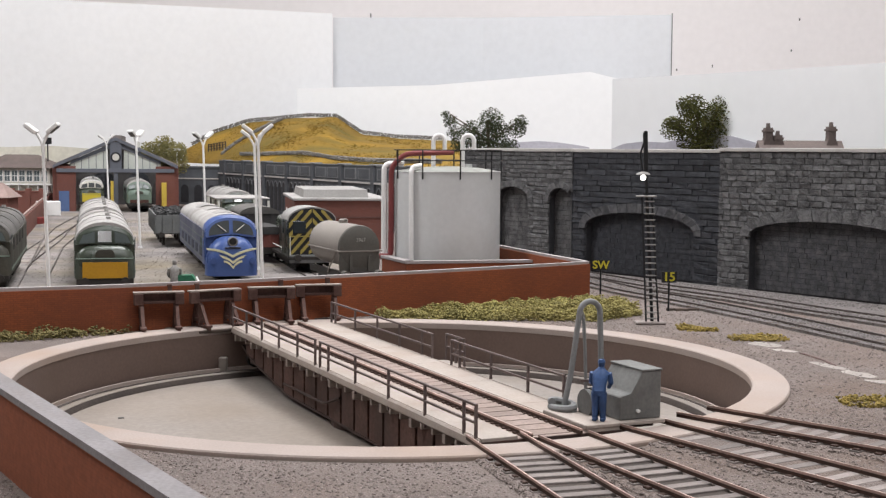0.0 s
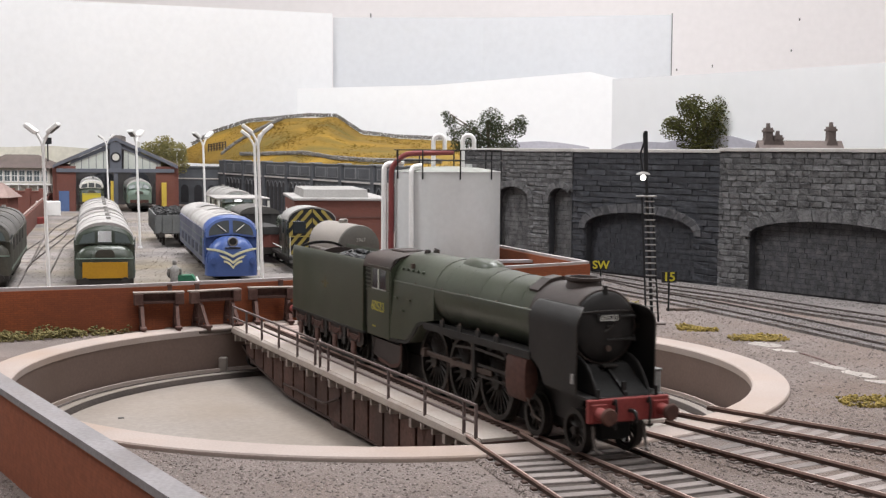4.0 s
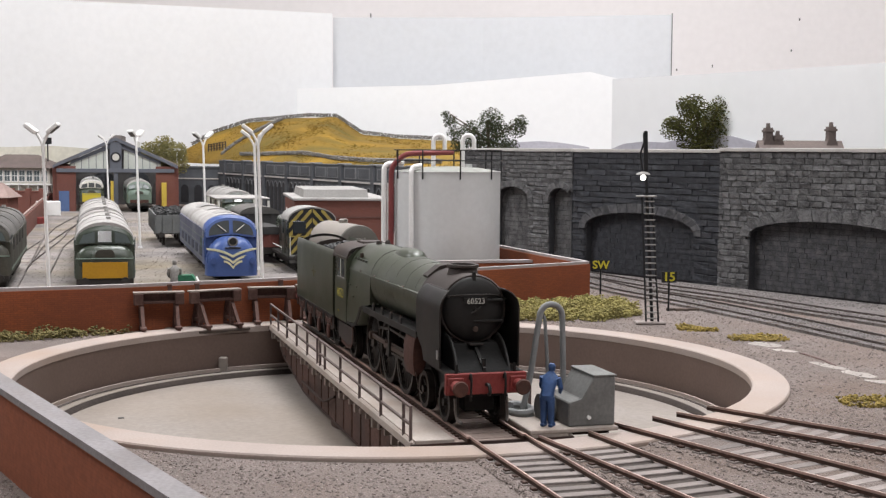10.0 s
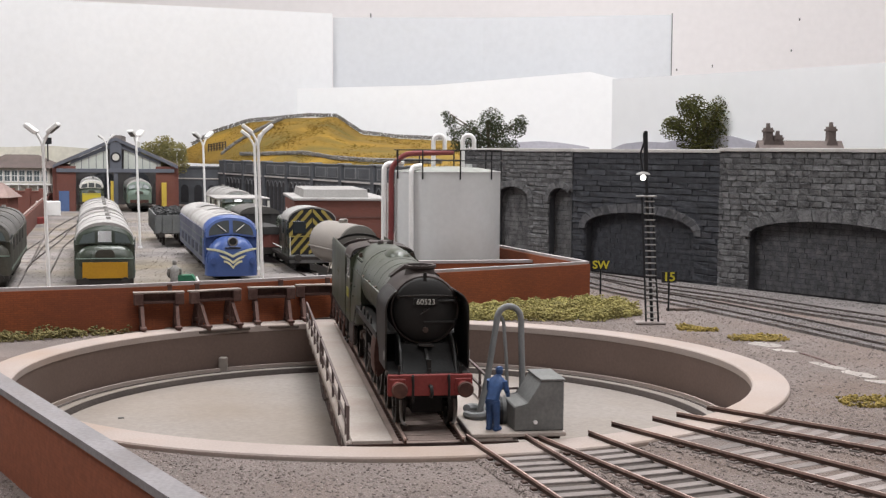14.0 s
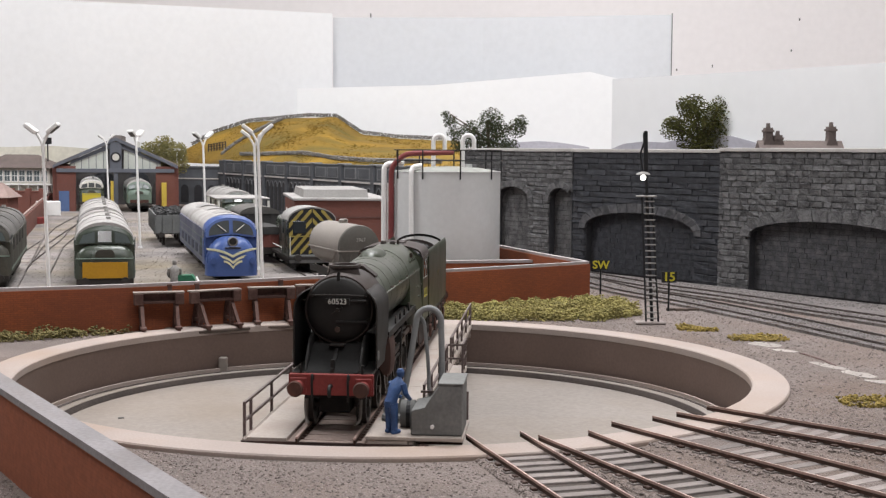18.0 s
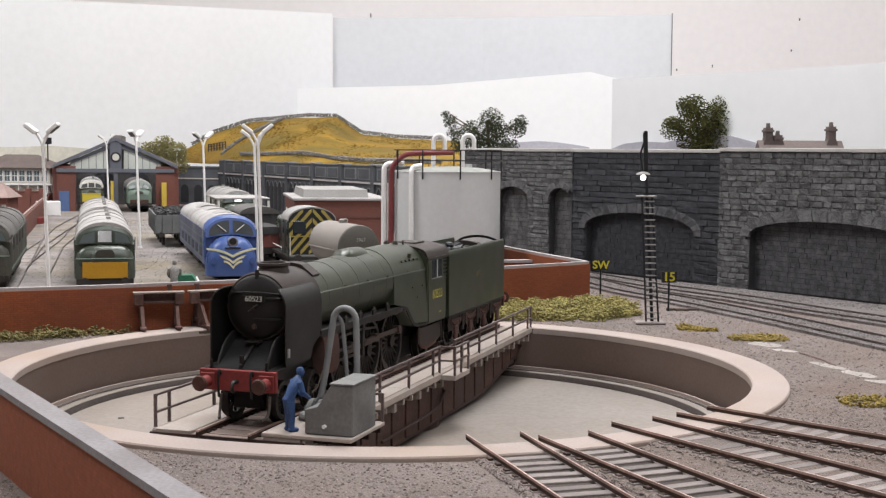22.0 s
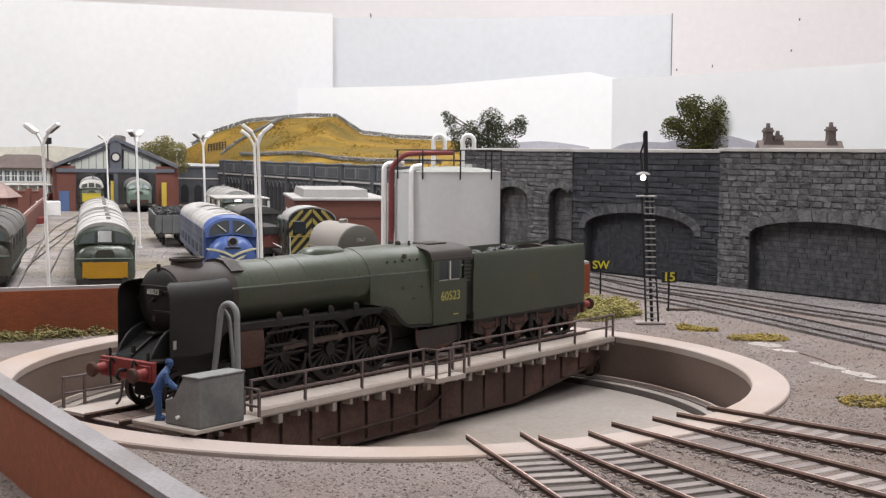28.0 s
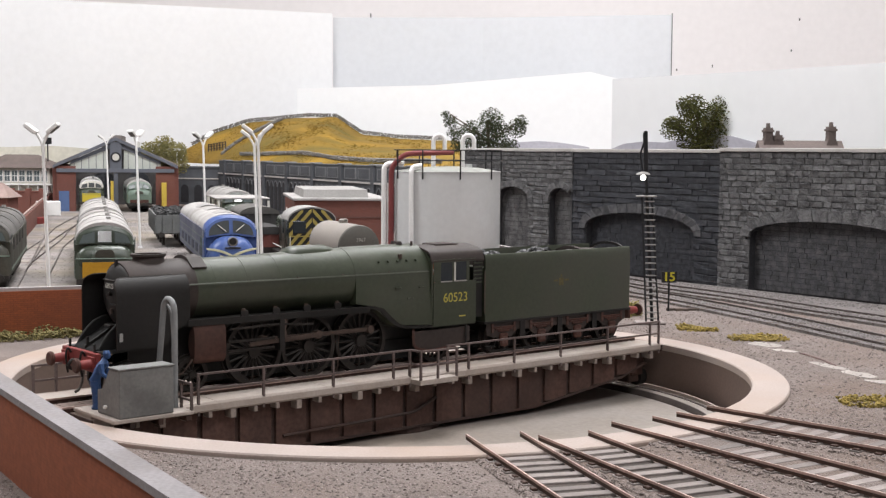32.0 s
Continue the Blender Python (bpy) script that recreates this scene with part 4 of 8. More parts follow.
        P("front_footplate", prism(B(), [(97, 26.8), (97, 27.8), (100, 27.4), (102.6, 24.6), (105, 21.4), (109, 19.8), (129.5, 19.3), (129.5, 18.5), (108.5, 19.0), (104.2, 20.7), (101.5, 24.0), (99.4, 26.6)], "y", s * 9.9 - 3.3, s * 9.9 + 3.3), "loco_black", loco)
        # smoke deflector: upright below, rolled in towards the boiler along its top
        def fold(z):
            return 13.1 - 5.0 * (1 - math.sqrt(max(0.0, 1 - (max(0.0, z - 37.6) / 6.2) ** 2)))
        def outline(z):
            lo, hi = float(np.interp(z, (19.6, 23.5, 26.8, 29), (105.4, 103.0, 97.0, 96.0))), 123.6
            if z > 41.0:
                hi -= 3.6 * (1 - math.sqrt(max(0.0, 1 - ((z - 41.0) / 2.6) ** 2)))
            return lo, hi
        levels = [19.6, 23.5, 26.8, 29, 33, 37.6, 39.0, 40.2, 41.2, 42.1, 42.8, 43.3, 43.55]
        bm = B()
        skins = []
        for gap in (0.0, 0.5):
            grid = []
            for z in levels:
                lo, hi = outline(z)
                grid.append([bm.verts.new((lo + (hi - lo) * k / 6, s * (fold(z) - gap), z)) for k in range(7)])
            for a, b in zip(grid, grid[1:]):
                for k in range(6):
                    bm.faces.new((a[k], a[k + 1], b[k + 1], b[k]))
            skins.append(grid)
        rim = [[g[0][k] for k in range(7)] + [g[i][6] for i in range(1, len(levels))] + [g[-1][k] for k in range(5, -1, -1)] + [g[i][0] for i in range(len(levels) - 2, 0, -1)] for g in skins]
        for k in range(len(rim[0])):
            l = (k + 1) % len(rim[0])
            bm.faces.new((rim[0][k], rim[0][l], rim[1][l], rim[1][k]))
        P("smoke_deflector", bm, "loco_black", loco, "black smoke deflector plate rolled in at the top", smooth=True)
        P("deflector_edge", tube(B(), [(outline(z)[1], s * (fold(z) - 0.2), z) for z in levels] + [(outline(43.55)[0] + 3, s * (fold(43.55) - 0.2), 43.55)], 0.26, 6), "wheel", loco)
        P("deflector_grip", box(B(), 121.6, 122.8, min(s * 13.0, s * 13.5), max(s * 13.0, s * 13.5), 22.4, 25.2), "rung", loco, "small pale plate low on the deflector")
        P("nameplate", box(B(), 103, 116, min(s * 13.0, s * 13.45), max(s * 13.0, s * 13.45), 36.0, 37.5), "soot", loco)
        # cylinder and its cover
        bm = B()
        sec = []
        for x in (82.0, 82.6, 94.0, 94.6):
            k = 0.92 if x in (82.0, 94.6) else 1.0
            sec.append([(x, s * 13.6 + 4.9 * k * math.cos(a), 19.0 + (6.8 if math.sin(a) < 0 else 7.0) * k * math.sin(a)) for a in (2 * math.pi * i / 20 for i in range(20))])
        P("cylinder", loft(bm, sec), "rust", loco, "rusty brown outside cylinder", smooth=True)
        P("cylinder_drain", tube(B(), [(95, s * 15, 14), (99, s * 15.5, 9.5), (104, s * 15.5, 8.5)], 0.35, 6), "rod", loco)
        P("slide_bar", box(B(), 61, 80.5, s * 13.6 - 0.8, s * 13.6 + 0.8, 18.2, 19.1), "wheel", loco)
        P("slide_bar", box(B(), 61, 80.5, s * 13.6 - 0.8, s * 13.6 + 0.8, 14.9, 15.7), "wheel", loco)
        P("slidebar_bracket", box(B(), 57, 59, min(s * 9, s * 16), max(s * 9, s * 16), 14, 27), "loco_black", loco)
        P("radius_rod", tube(B(), [(80, s * 14.5, 23.2), (60, s * 14.8, 23.6), (44, s * 14.8, 22.4)], 0.5, 6), "wheel", loco)
        P("expansion_link", prism(B(), [(55.4, 17.5), (56.6, 17.5), (57.4, 21.5), (56.6, 25.5), (55.4, 25.5), (56.2, 21.5)], "y", s * 14.2 - 0.5, s * 14.2 + 0.5), "rod", loco)
        P("frame_plate", box(B(), -34, 116, min(s * 5.2, s * 6.0), max(s * 5.2, s * 6.0), 9, 27), "loco_black", loco)
        for x in (74, 60.5, 47, 33):
            P("mechanical_lubricator", box(B(), x - 1.5, x + 1.5, min(s * 13.6, s * 16.2), max(s * 13.6, s * 16.2), 26.8, 29.6, 0.3), "loco_black", loco, "small black lubricator with a bright lid")
            P("lubricator_lid", cyl(B(), (x + 0.4, s * 15, 29.6), (x + 0.4, s * 15, 30.3), 0.9, seg=10), "rod", loco)
        P("splasher_edge", tube(B(), [(60, s * 12.6, 24.8), (52, s * 12.6, 26.3), (40, s * 12.6, 24.4), (20, s * 12.6, 26.2)], 0.4, 6), "loco_black", loco)
        P("injector", tube(B(), bend([(-4, s * 14, 16.5), (-4, s * 15, 9), (-12, s * 15, 7), (-26, s * 14, 8)], 3), 0.7, 8), "rust", loco)
        P("cab_step", box(B(), -32.5, -27, min(s * 14.5, s * 17.5), max(s * 14.5, s * 17.5), 6.8, 7.4), "loco_black", loco)
        P("step_hanger", box(B(), -32, -31, s * 15.6 - 0.4, s * 15.6 + 0.4, 7, 16.6), "loco_black", loco)
        P("trailing_frame", prism(B(), [(-4, 15.5), (-34, 15.5), (-34, 9.5), (-24, 7.5), (-12, 7.5), (-4, 10)], "y", s * 12.2 - 0.5, s * 12.2 + 0.5), "soot", loco, "sooty brown trailing truck frame")
        P("sand_pipe", tube(B(), [(30, s * 9.6, 20), (30.5, s * 9.4, 5), (31, s * 9, 2.5)], 0.3, 5), "rod", loco)
    P("ashpan", box(B(), -12, 90, -6.6, 6.6, 4.2, 12.5, 0.3), "matt_black", loco)
    P("saddle", box(B(), 93, 115, -6.5, 6.5, 20.5, 29), "loco_black", loco)
    apron = B()
    prism(apron, [(112, 27.4), (117.6, 26.2), (120.5, 24.2), (128.6, 19.7), (129.4, 19.0), (112, 19.0)], "y", -8.0, 8.0)
    P("front_apron", apron, "matt_black", loco, "sloping black plate ahead of the smokebox")
    P("apron_rib", prism(B(), [(118.4, 25.6), (119.4, 26.0), (129.0, 20.4), (129.2, 19.2)], "y", -0.5, 0.5), "loco_black", loco)
    P("apron_step", box(B(), 117.8, 120.8, -2.4, 2.4, 26.0, 26.8, 0.2), "wheel", loco)
    for y in (-8.4, 8.4):
        wing = [(113, 29.4), (118.0, 28.8), (121.4, 27.4), (124.0, 25.2), (126.2, 22.4), (128.0, 19.2), (113, 19.2)]
        P("frame_wing", prism(B(), wing, "y", y - 0.5, y + 0.5), "matt_black", loco, "curved black frame end plate")
        P("wing_edge", tube(B(), [(x, y, z) for x, z in wing[:-1]], 0.45, 6), "loco_black", loco)
    P("lamp_bracket", box(B(), 127.6, 128.4, -0.6, 0.6, 18.8, 23.2), "loco_black", loco)
    P("buffer_beam", box(B(), 129.4, 131.2, -13.0, 13.0, 12.6, 19.1, 0.2), "buffer_red", loco, "faded red front buffer beam")
    for s in (-1, 1):
        P("buffer_base", box(B(), 131.2, 131.8, s * 10.0 - 2.5, s * 10.0 + 2.5, 13.0, 18.0, 0.2), "buffer_red", loco)
        P("buffer_shank", cyl(B(), (131.6, s * 10.0, 15.4), (136.2, s * 10.0, 15.4), 1.9, 1.4, 16), "buffer_red", loco, "red buffer housing", smooth=True)
        P("buffer_head", lathe_x(137.0, s * 10.0, 15.4, 2.5), "rust", loco, "dark rusty buffer head", smooth=True)
        P("guard_iron", tube(B(), bend([(125.6, s * 8.4, 10.5), (126.2, s * 8.4, 6.4), (127.2, s * 8.2, 4.0), (129.2, s * 7.2, 3.4)], 1.5), 0.5, 6), "worn_iron", loco, "worn pale guard iron", smooth=True)
        P("brake_pipe", tube(B(), bend([(131.4, s * 5.5, 17.6), (132.6, s * 5.5, 19.6), (133.4, s * 5.5, 16.6), (132.6, s * 5.5, 10.8)], 1.5), 0.4, 8), "loco_black", loco, smooth=True)
        P("lamp_iron", box(B(), 129.6, 130.2, s * 9.4 - 0.4, s * 9.4 + 0.4, 19.0, 21.8), "loco_black", loco)
    P("coupling_hook", tube(B(), bend([(131.2, 0, 15.6), (134.0, 0, 15.9), (135.0, 0, 13.8), (133.6, 0, 12.8)], 1), 0.6, 8), "loco_black", loco)
    P("bogie_frame", box(B(), 90, 124, -5, 5, 6, 12, 0.5), "matt_black", loco)
    P("guard_stay", box(B(), 122, 126.5, -7.0, 7.0, 11.0, 14.2, 0.3), "matt_black", loco)
    for x in (117.6, 93.4):
        wheelset(loco, x, RZ + 6.3, 6.3, 10, name="bogie_wheelset")
    for x in (68.0, 44.0, 19.6):
        ob = wheelset(loco, x, RZ + 12.0, 12.0, 20, name="driving_wheelset")
        for s in (-1, 1):
            bm = B()
            a = 0.6 if s < 0 else 0.6 + math.pi / 2
            prism(bm, [(11.2 * math.cos(a + math.pi + t), 11.2 * math.sin(a + math.pi + t)) for t in (-0.6, -0.3, 0, 0.3, 0.6)], "y", s * 8.4 - 0.9, s * 8.4 + 0.9)
            part("balance_weight", bm, "wheel", ob)
            bm = B()
            cyl(bm, (5.2 * math.cos(a), s * 9.2, 5.2 * math.sin(a)), (5.2 * math.cos(a), s * 12.4, 5.2 * math.sin(a)), 1.5, seg=12)
            part("crank_pin", bm, "rod", ob, "bright crank pin")
    wheelset(loco, -17.5, RZ + 7.2, 7.2, 12, name="trailing_wheelset")
    # cab
    for s in (-1, 1):
        y = s * 16.9
        bm = B()
        frame_ = [(-13.6, 16.8), (-36.2, 16.8), (-36.2, 34.6), (-13.6, 34.6)]
        prism(bm, frame_, "y", y - 0.4, y + 0.4)
        side = part("cab_side", bm, "loco_green", loco, "green cab side")
        for x0, x1 in ((-17.4, -13.6), (-24.8, -23.4), (-32.6, -31.0)):
            part("window_pillar", box(B(), x0, x1, y - 0.4, y + 0.4, 34.8, 42.4), "loco_green", side)
        part("cab_cantrail", box(B(), -36.0, -13.6, y - 0.4, y + 0.4, 42.4, 43.6), "loco_green", side)
        part("window_pane", box(B(), -23.4, -17.4, y - 0.12, y + 0.12, 34.8, 42.4), "glass", side)
        part("window_pane", box(B(), -31.0, -24.8, y - 0.12, y + 0.12, 34.8, 42.4), "glass", side)
        for x0, x1 in ((-23.4, -17.4), (-31.0, -24.8)):
            part("window_sill", box(B(), x0, x1, y + s * 0.4 - 0.25, y + s * 0.4 + 0.25, 34.4, 34.9), "rung", side)
        part("window_frame", box(B(), -25.2, -24.4, y + s * 0.4 - 0.2, y + s * 0.4 + 0.2, 34.6, 42.2), "whitish", side)
        part("cab_beading", box(B(), -36.2, -13.6, y + s * 0.42 - 0.1, y + s * 0.42 + 0.1, 33.9, 34.4), "loco_green", side)
        lettering("cab_number", "60523", 5.3, "yellow_num", loco, pose(-25.2 * MM, s * 17.36 * MM, 27.9 * MM, 90, 0, 180 if s > 0 else 0), 0.06)
        part("works_plate", box(B(), -30.6, -27.2, s * 17.36 - 0.06, s * 17.36 + 0.06, 20.0, 20.5), "yellow_num", side)
    part("cab_front", prism(B(), [(-16.5, 17), (16.5, 17), (16.5, 43), (9, 47), (0, 48.3), (-9, 47), (-16.5, 43)], "x", -13.4, -12.6), "loco_green", loco, smooth=False)
    part("cab_floor", box(B(), -36, -13, -16, 16, 16.4, 18.5), "loco_black", loco)
    part("backhead", box(B(), -16, -13.5, -9, 9, 18, 40, 1.0), "soot", loco)
    arc = [(17.4 * math.cos(a), 41.2 + 7.6 * math.sin(a)) for a in (math.pi * (0.1 + 0.8 * k / 14) for k in range(15))]
    arc = [(17.6, 43.0)] + arc[1:-1] + [(-17.6, 43.0)]
    inner = [(y * 0.965, z - 0.7) for y, z in arc][::-1]
    part("cab_roof", prism(B(), arc + inner, "x", -40.6, -12.4), "soot", loco, "brown sooty cab roof", smooth=True)
    part("roof_vent", box(B(), -34, -22, -4.5, 4.5, 48.2, 49.3, 0.3), "soot", loco)


def lathe_x(x, y, z, r):
    bm = B()
    cyl(bm, (x - 1.0, y, z), (x - 0.2, y, z), r * 0.9, r, 20)
    cyl(bm, (x - 0.2, y, z), (x + 0.5, y, z), r, r * 0.85, 20)
    return bm


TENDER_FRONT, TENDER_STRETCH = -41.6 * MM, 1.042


def make_tender():
    sec = []
    for x in (-126.7, -126.2, -42.6, -41.6):
        k = 0.35 if x in (-126.7, -41.6) else 0.0
        half, top = 17.0 - k, 44.6
        pts = [(half, 16.6)]
        pts += [(half, 40.5)] + [(half - 3.4 * (1 - math.cos(t)), 40.5 + 4.1 * math.sin(t)) for t in (math.pi / 2 * i / 5 for i in range(1, 6))]
        pts += [(half - 4.1, 43.8), (half - 4.6, 39)]
        full = pts + [(-y, z) for y, z in pts[::-1]]
        sec.append([(x, y, z) for y, z in full])
    part("tank_body", loft(B(), sec), "loco_green", tender, "dark green tender side sheets with a rounded top", smooth=True)
    part("tender_top", box(B(), -126, -104, -12.3, 12.3, 38.5, 40.5), "soot", tender)
    hump = [(y, 38 + 7.0 * math.sqrt(max(0, 1 - (y / 12.4) ** 2))) for y in [-12.4 + 24.8 * k / 12 for k in range(13)]]
    part("coal_plate", prism(B(), hump, "x", -103.5, -102), "soot", tender, "curved sooty brown plate behind the coal")
    part("front_plate", prism(B(), [(y, 36 + 6.6 * math.sqrt(max(0, 1 - (y / 12.6) ** 2))) for y in [-12.6 + 25.2 * k / 10 for k in range(11)]], "x", -49, -47.5), "soot", tender)
    part("filler_dome", lathe(B(), [(5, 40.4), (5, 42.6), (4, 43.4)], 20, (-115, 0, 0)), "soot", tender, smooth=True)
    rear = [(y, 40 + 6.2 * math.sqrt(max(0, 1 - (y / 12.8) ** 2))) for y in [-12.8 + 25.6 * k / 12 for k in range(13)]]
    part("rear_rim", loft(B(), [[(-126.6, y, z - 1.2) for y, z in rear] + [(-126.6, y, z) for y, z in rear[::-1]], [(-125.8, y, z - 1.2) for y, z in rear] + [(-125.8, y, z) for y, z in rear[::-1]]]), "loco_black", tender)
    rs = random.Random(3)
    coal = [(rs.uniform(-101, -50), rs.uniform(-11.5, 11.5), 0, rs.uniform(1.0, 2.4), 0.8) for _ in range(420)]
    coal = [(x, y, 39.2 + 4.2 * (1 - (y / 12) ** 2) * (0.55 + 0.45 * math.sin(x * 0.21)) + rs.uniform(-0.8, 1.0), r, q) for x, y, _, r, q in coal]
    tagged(lumps("coal", coal, "coal", tender), label="loose black coal", kind="stuff")
    part("coal_bed", box(B(), -101.8, -49.1, -12.3, 12.3, 34, 39.0), "coal", tender)
    part("footplate_edge", box(B(), -127.4, -41, -17.6, 17.6, 15.6, 16.6, 0.2), "loco_black", tender, "black footplate edge")
    for s in (-1, 1):
        part("side_frame", prism(B(), [(-125, 15.6), (-43, 15.6), (-43, 11), (-47, 9.5), (-57, 9.5), (-60, 12.0), (-66, 12.0), (-69, 9.5), (-78, 9.5), (-81, 12.0), (-87, 12.0), (-90, 9.5), (-99, 9.5), (-102, 12.0), (-108, 12.0), (-111, 9.5), (-120, 9.5), (-125, 12)], "y", s * 13.0 - 0.5, s * 13.0 + 0.5), "soot", tender, "sooty brown tender side frame")
        for x in (-52, -73.3, -94.6, -115.9):
            part("axle_box", box(B(), x - 2.1, x + 2.1, min(s * 13.6, s * 17.6), max(s * 13.6, s * 17.6), 5.6, 11.2, 0.6), "rust", tender, "rusty axle box")
            part("axle_cover", box(B(), x - 1.3, x + 1.3, min(s * 17.4, s * 18.2), max(s * 17.4, s * 18.2), 6.6, 9.8, 0.3), "stop", tender, "dusty axle box cover")
            for k in range(3):
                part("leaf_spring", box(B(), x - 6.4 + k * 1.7, x + 6.4 - k * 1.7, s * 15.6 - 0.8, s * 15.6 + 0.8, 13.4 - k * 0.8, 14.1 - k * 0.8, 0.15), "rust", tender)
            for e in (-6.0, 6.0):
                part("spring_hanger", box(B(), x + e - 0.6, x + e + 0.6, s * 15.6 - 0.6, s * 15.6 + 0.6, 11.6, 15.6, 0.15), "stop", tender)
        for x in (-62.5, -84, -105):
            part("frame_stay", box(B(), x - 1.4, x + 1.4, s * 15.4 - 0.7, s * 15.4 + 0.7, 8.5, 15.5, 0.2), "loco_black", tender)
        part("brake_rod", tube(B(), [(-120, s * 12, 3.6), (-45, s * 12, 3.8)], 0.4, 6), "loco_black", tender)
        part("front_step", box(B(), -47, -42, min(s * 14.5, s * 17.5), max(s * 14.5, s * 17.5), 5.6, 6.3), "loco_black", tender)
        part("handrail", tube(B(), [(-41.2, s * 17.3, 20), (-41.2, s * 17.3, 38)], 0.3, 6), "rod", tender)
        bm = cyl(B(), (-127.5, s * 11.3, 14.9), (-133, s * 11.3, 14.9), 2.1, 1.6, 14)
        part("buffer_shank", bm, "buffer_red", tender, "red rear buffer housing", smooth=True)
        bm = cyl(B(), (-134.4, s * 11.3, 14.9), (-135.4, s * 11.3, 14.9), 2.7, 2.4, 20)
        part("buffer_head", bm, "rust", tender, "worn red buffer head", smooth=True)
        part("vertical_louvre", box(B(), -40.8, -36.0, min(s * 12, s * 12.6), max(s * 12, s * 12.6), 19, 42), "loco_black", tender, "dark folded gangway sheet")
        for i in range(6):
            part("louvre_slat", box(B(), -41, -36, min(s * 12.5, s * 13.1), max(s * 12.5, s * 13.1), 33 + i * 1.6, 33.6 + i * 1.6), "loco_green", tender)
    part("rear_beam", box(B(), -127.6, -126.4, -16.6, 16.6, 11.5, 16.6, 0.2), "rust", tender)
    part("under_tank", box(B(), -122, -46, -6.8, 6.8, 4.4, 15.6), "matt_black", tender)
    part("drawbar", box(B(), -46, -33, -2, 2, 10, 11.5), "loco_black", tender)
    for x in (-52, -73.3, -94.6, -115.9):
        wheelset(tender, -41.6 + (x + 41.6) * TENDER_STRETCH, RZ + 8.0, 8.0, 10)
    for x0, x1, z0, z1 in ((-85.5, -82.8, 29.4, 32.6), (-84.6, -83.7, 32.8, 34.2), (-88.6, -86.0, 31.2, 32.0), (-82.3, -79.7, 31.2, 32.0)):
        for s in (-1, 1):
            part("faded_crest", box(B(), x0, x1, s * 17.03 - 0.04, s * 17.03 + 0.04, z0, z1), "crest", tender)


M["crest"] = mat("faded_gold_crest", (0.10, 0.085, 0.04), 0.7, var=0.3, scale=300)
make_loco()
make_tender()
RODS = []
for s in (-1, 1):
    bm = B()
    box(bm, -1.2, 49.7, s * 11.0 - 0.5, s * 11.0 + 0.5, -0.8, 0.8, 0.2)
    for x in (0, 24.4, 48.4):
        cyl(bm, (x, s * 10.4, 0), (x, s * 11.7, 0), 1.7, seg=12)
    RODS.append((part("coupling_rod", bm, "rod", loco, "oily steel coupling rod"), s))
    bm = B()
    bm = box(bm, 0, 30.5, s * 12.6 - 0.5, s * 12.6 + 0.5, -0.8, 0.8, 0.2)
    RODS.append((part("connecting_rod", bm, "rod", loco, "oily steel connecting rod"), s * 2))



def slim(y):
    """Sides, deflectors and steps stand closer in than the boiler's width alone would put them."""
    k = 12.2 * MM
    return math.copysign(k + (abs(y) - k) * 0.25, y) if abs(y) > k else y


def owner(ob):
    while ob.parent:
        ob = ob.parent
    return ob


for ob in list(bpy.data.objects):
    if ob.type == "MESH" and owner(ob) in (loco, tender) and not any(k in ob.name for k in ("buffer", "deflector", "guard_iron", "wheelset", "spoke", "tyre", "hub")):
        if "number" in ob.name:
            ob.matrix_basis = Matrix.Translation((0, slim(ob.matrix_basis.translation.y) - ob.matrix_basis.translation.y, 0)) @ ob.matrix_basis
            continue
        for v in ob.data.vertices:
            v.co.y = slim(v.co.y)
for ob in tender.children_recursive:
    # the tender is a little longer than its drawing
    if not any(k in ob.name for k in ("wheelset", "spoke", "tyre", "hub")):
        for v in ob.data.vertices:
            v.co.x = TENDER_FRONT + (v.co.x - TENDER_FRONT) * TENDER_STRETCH

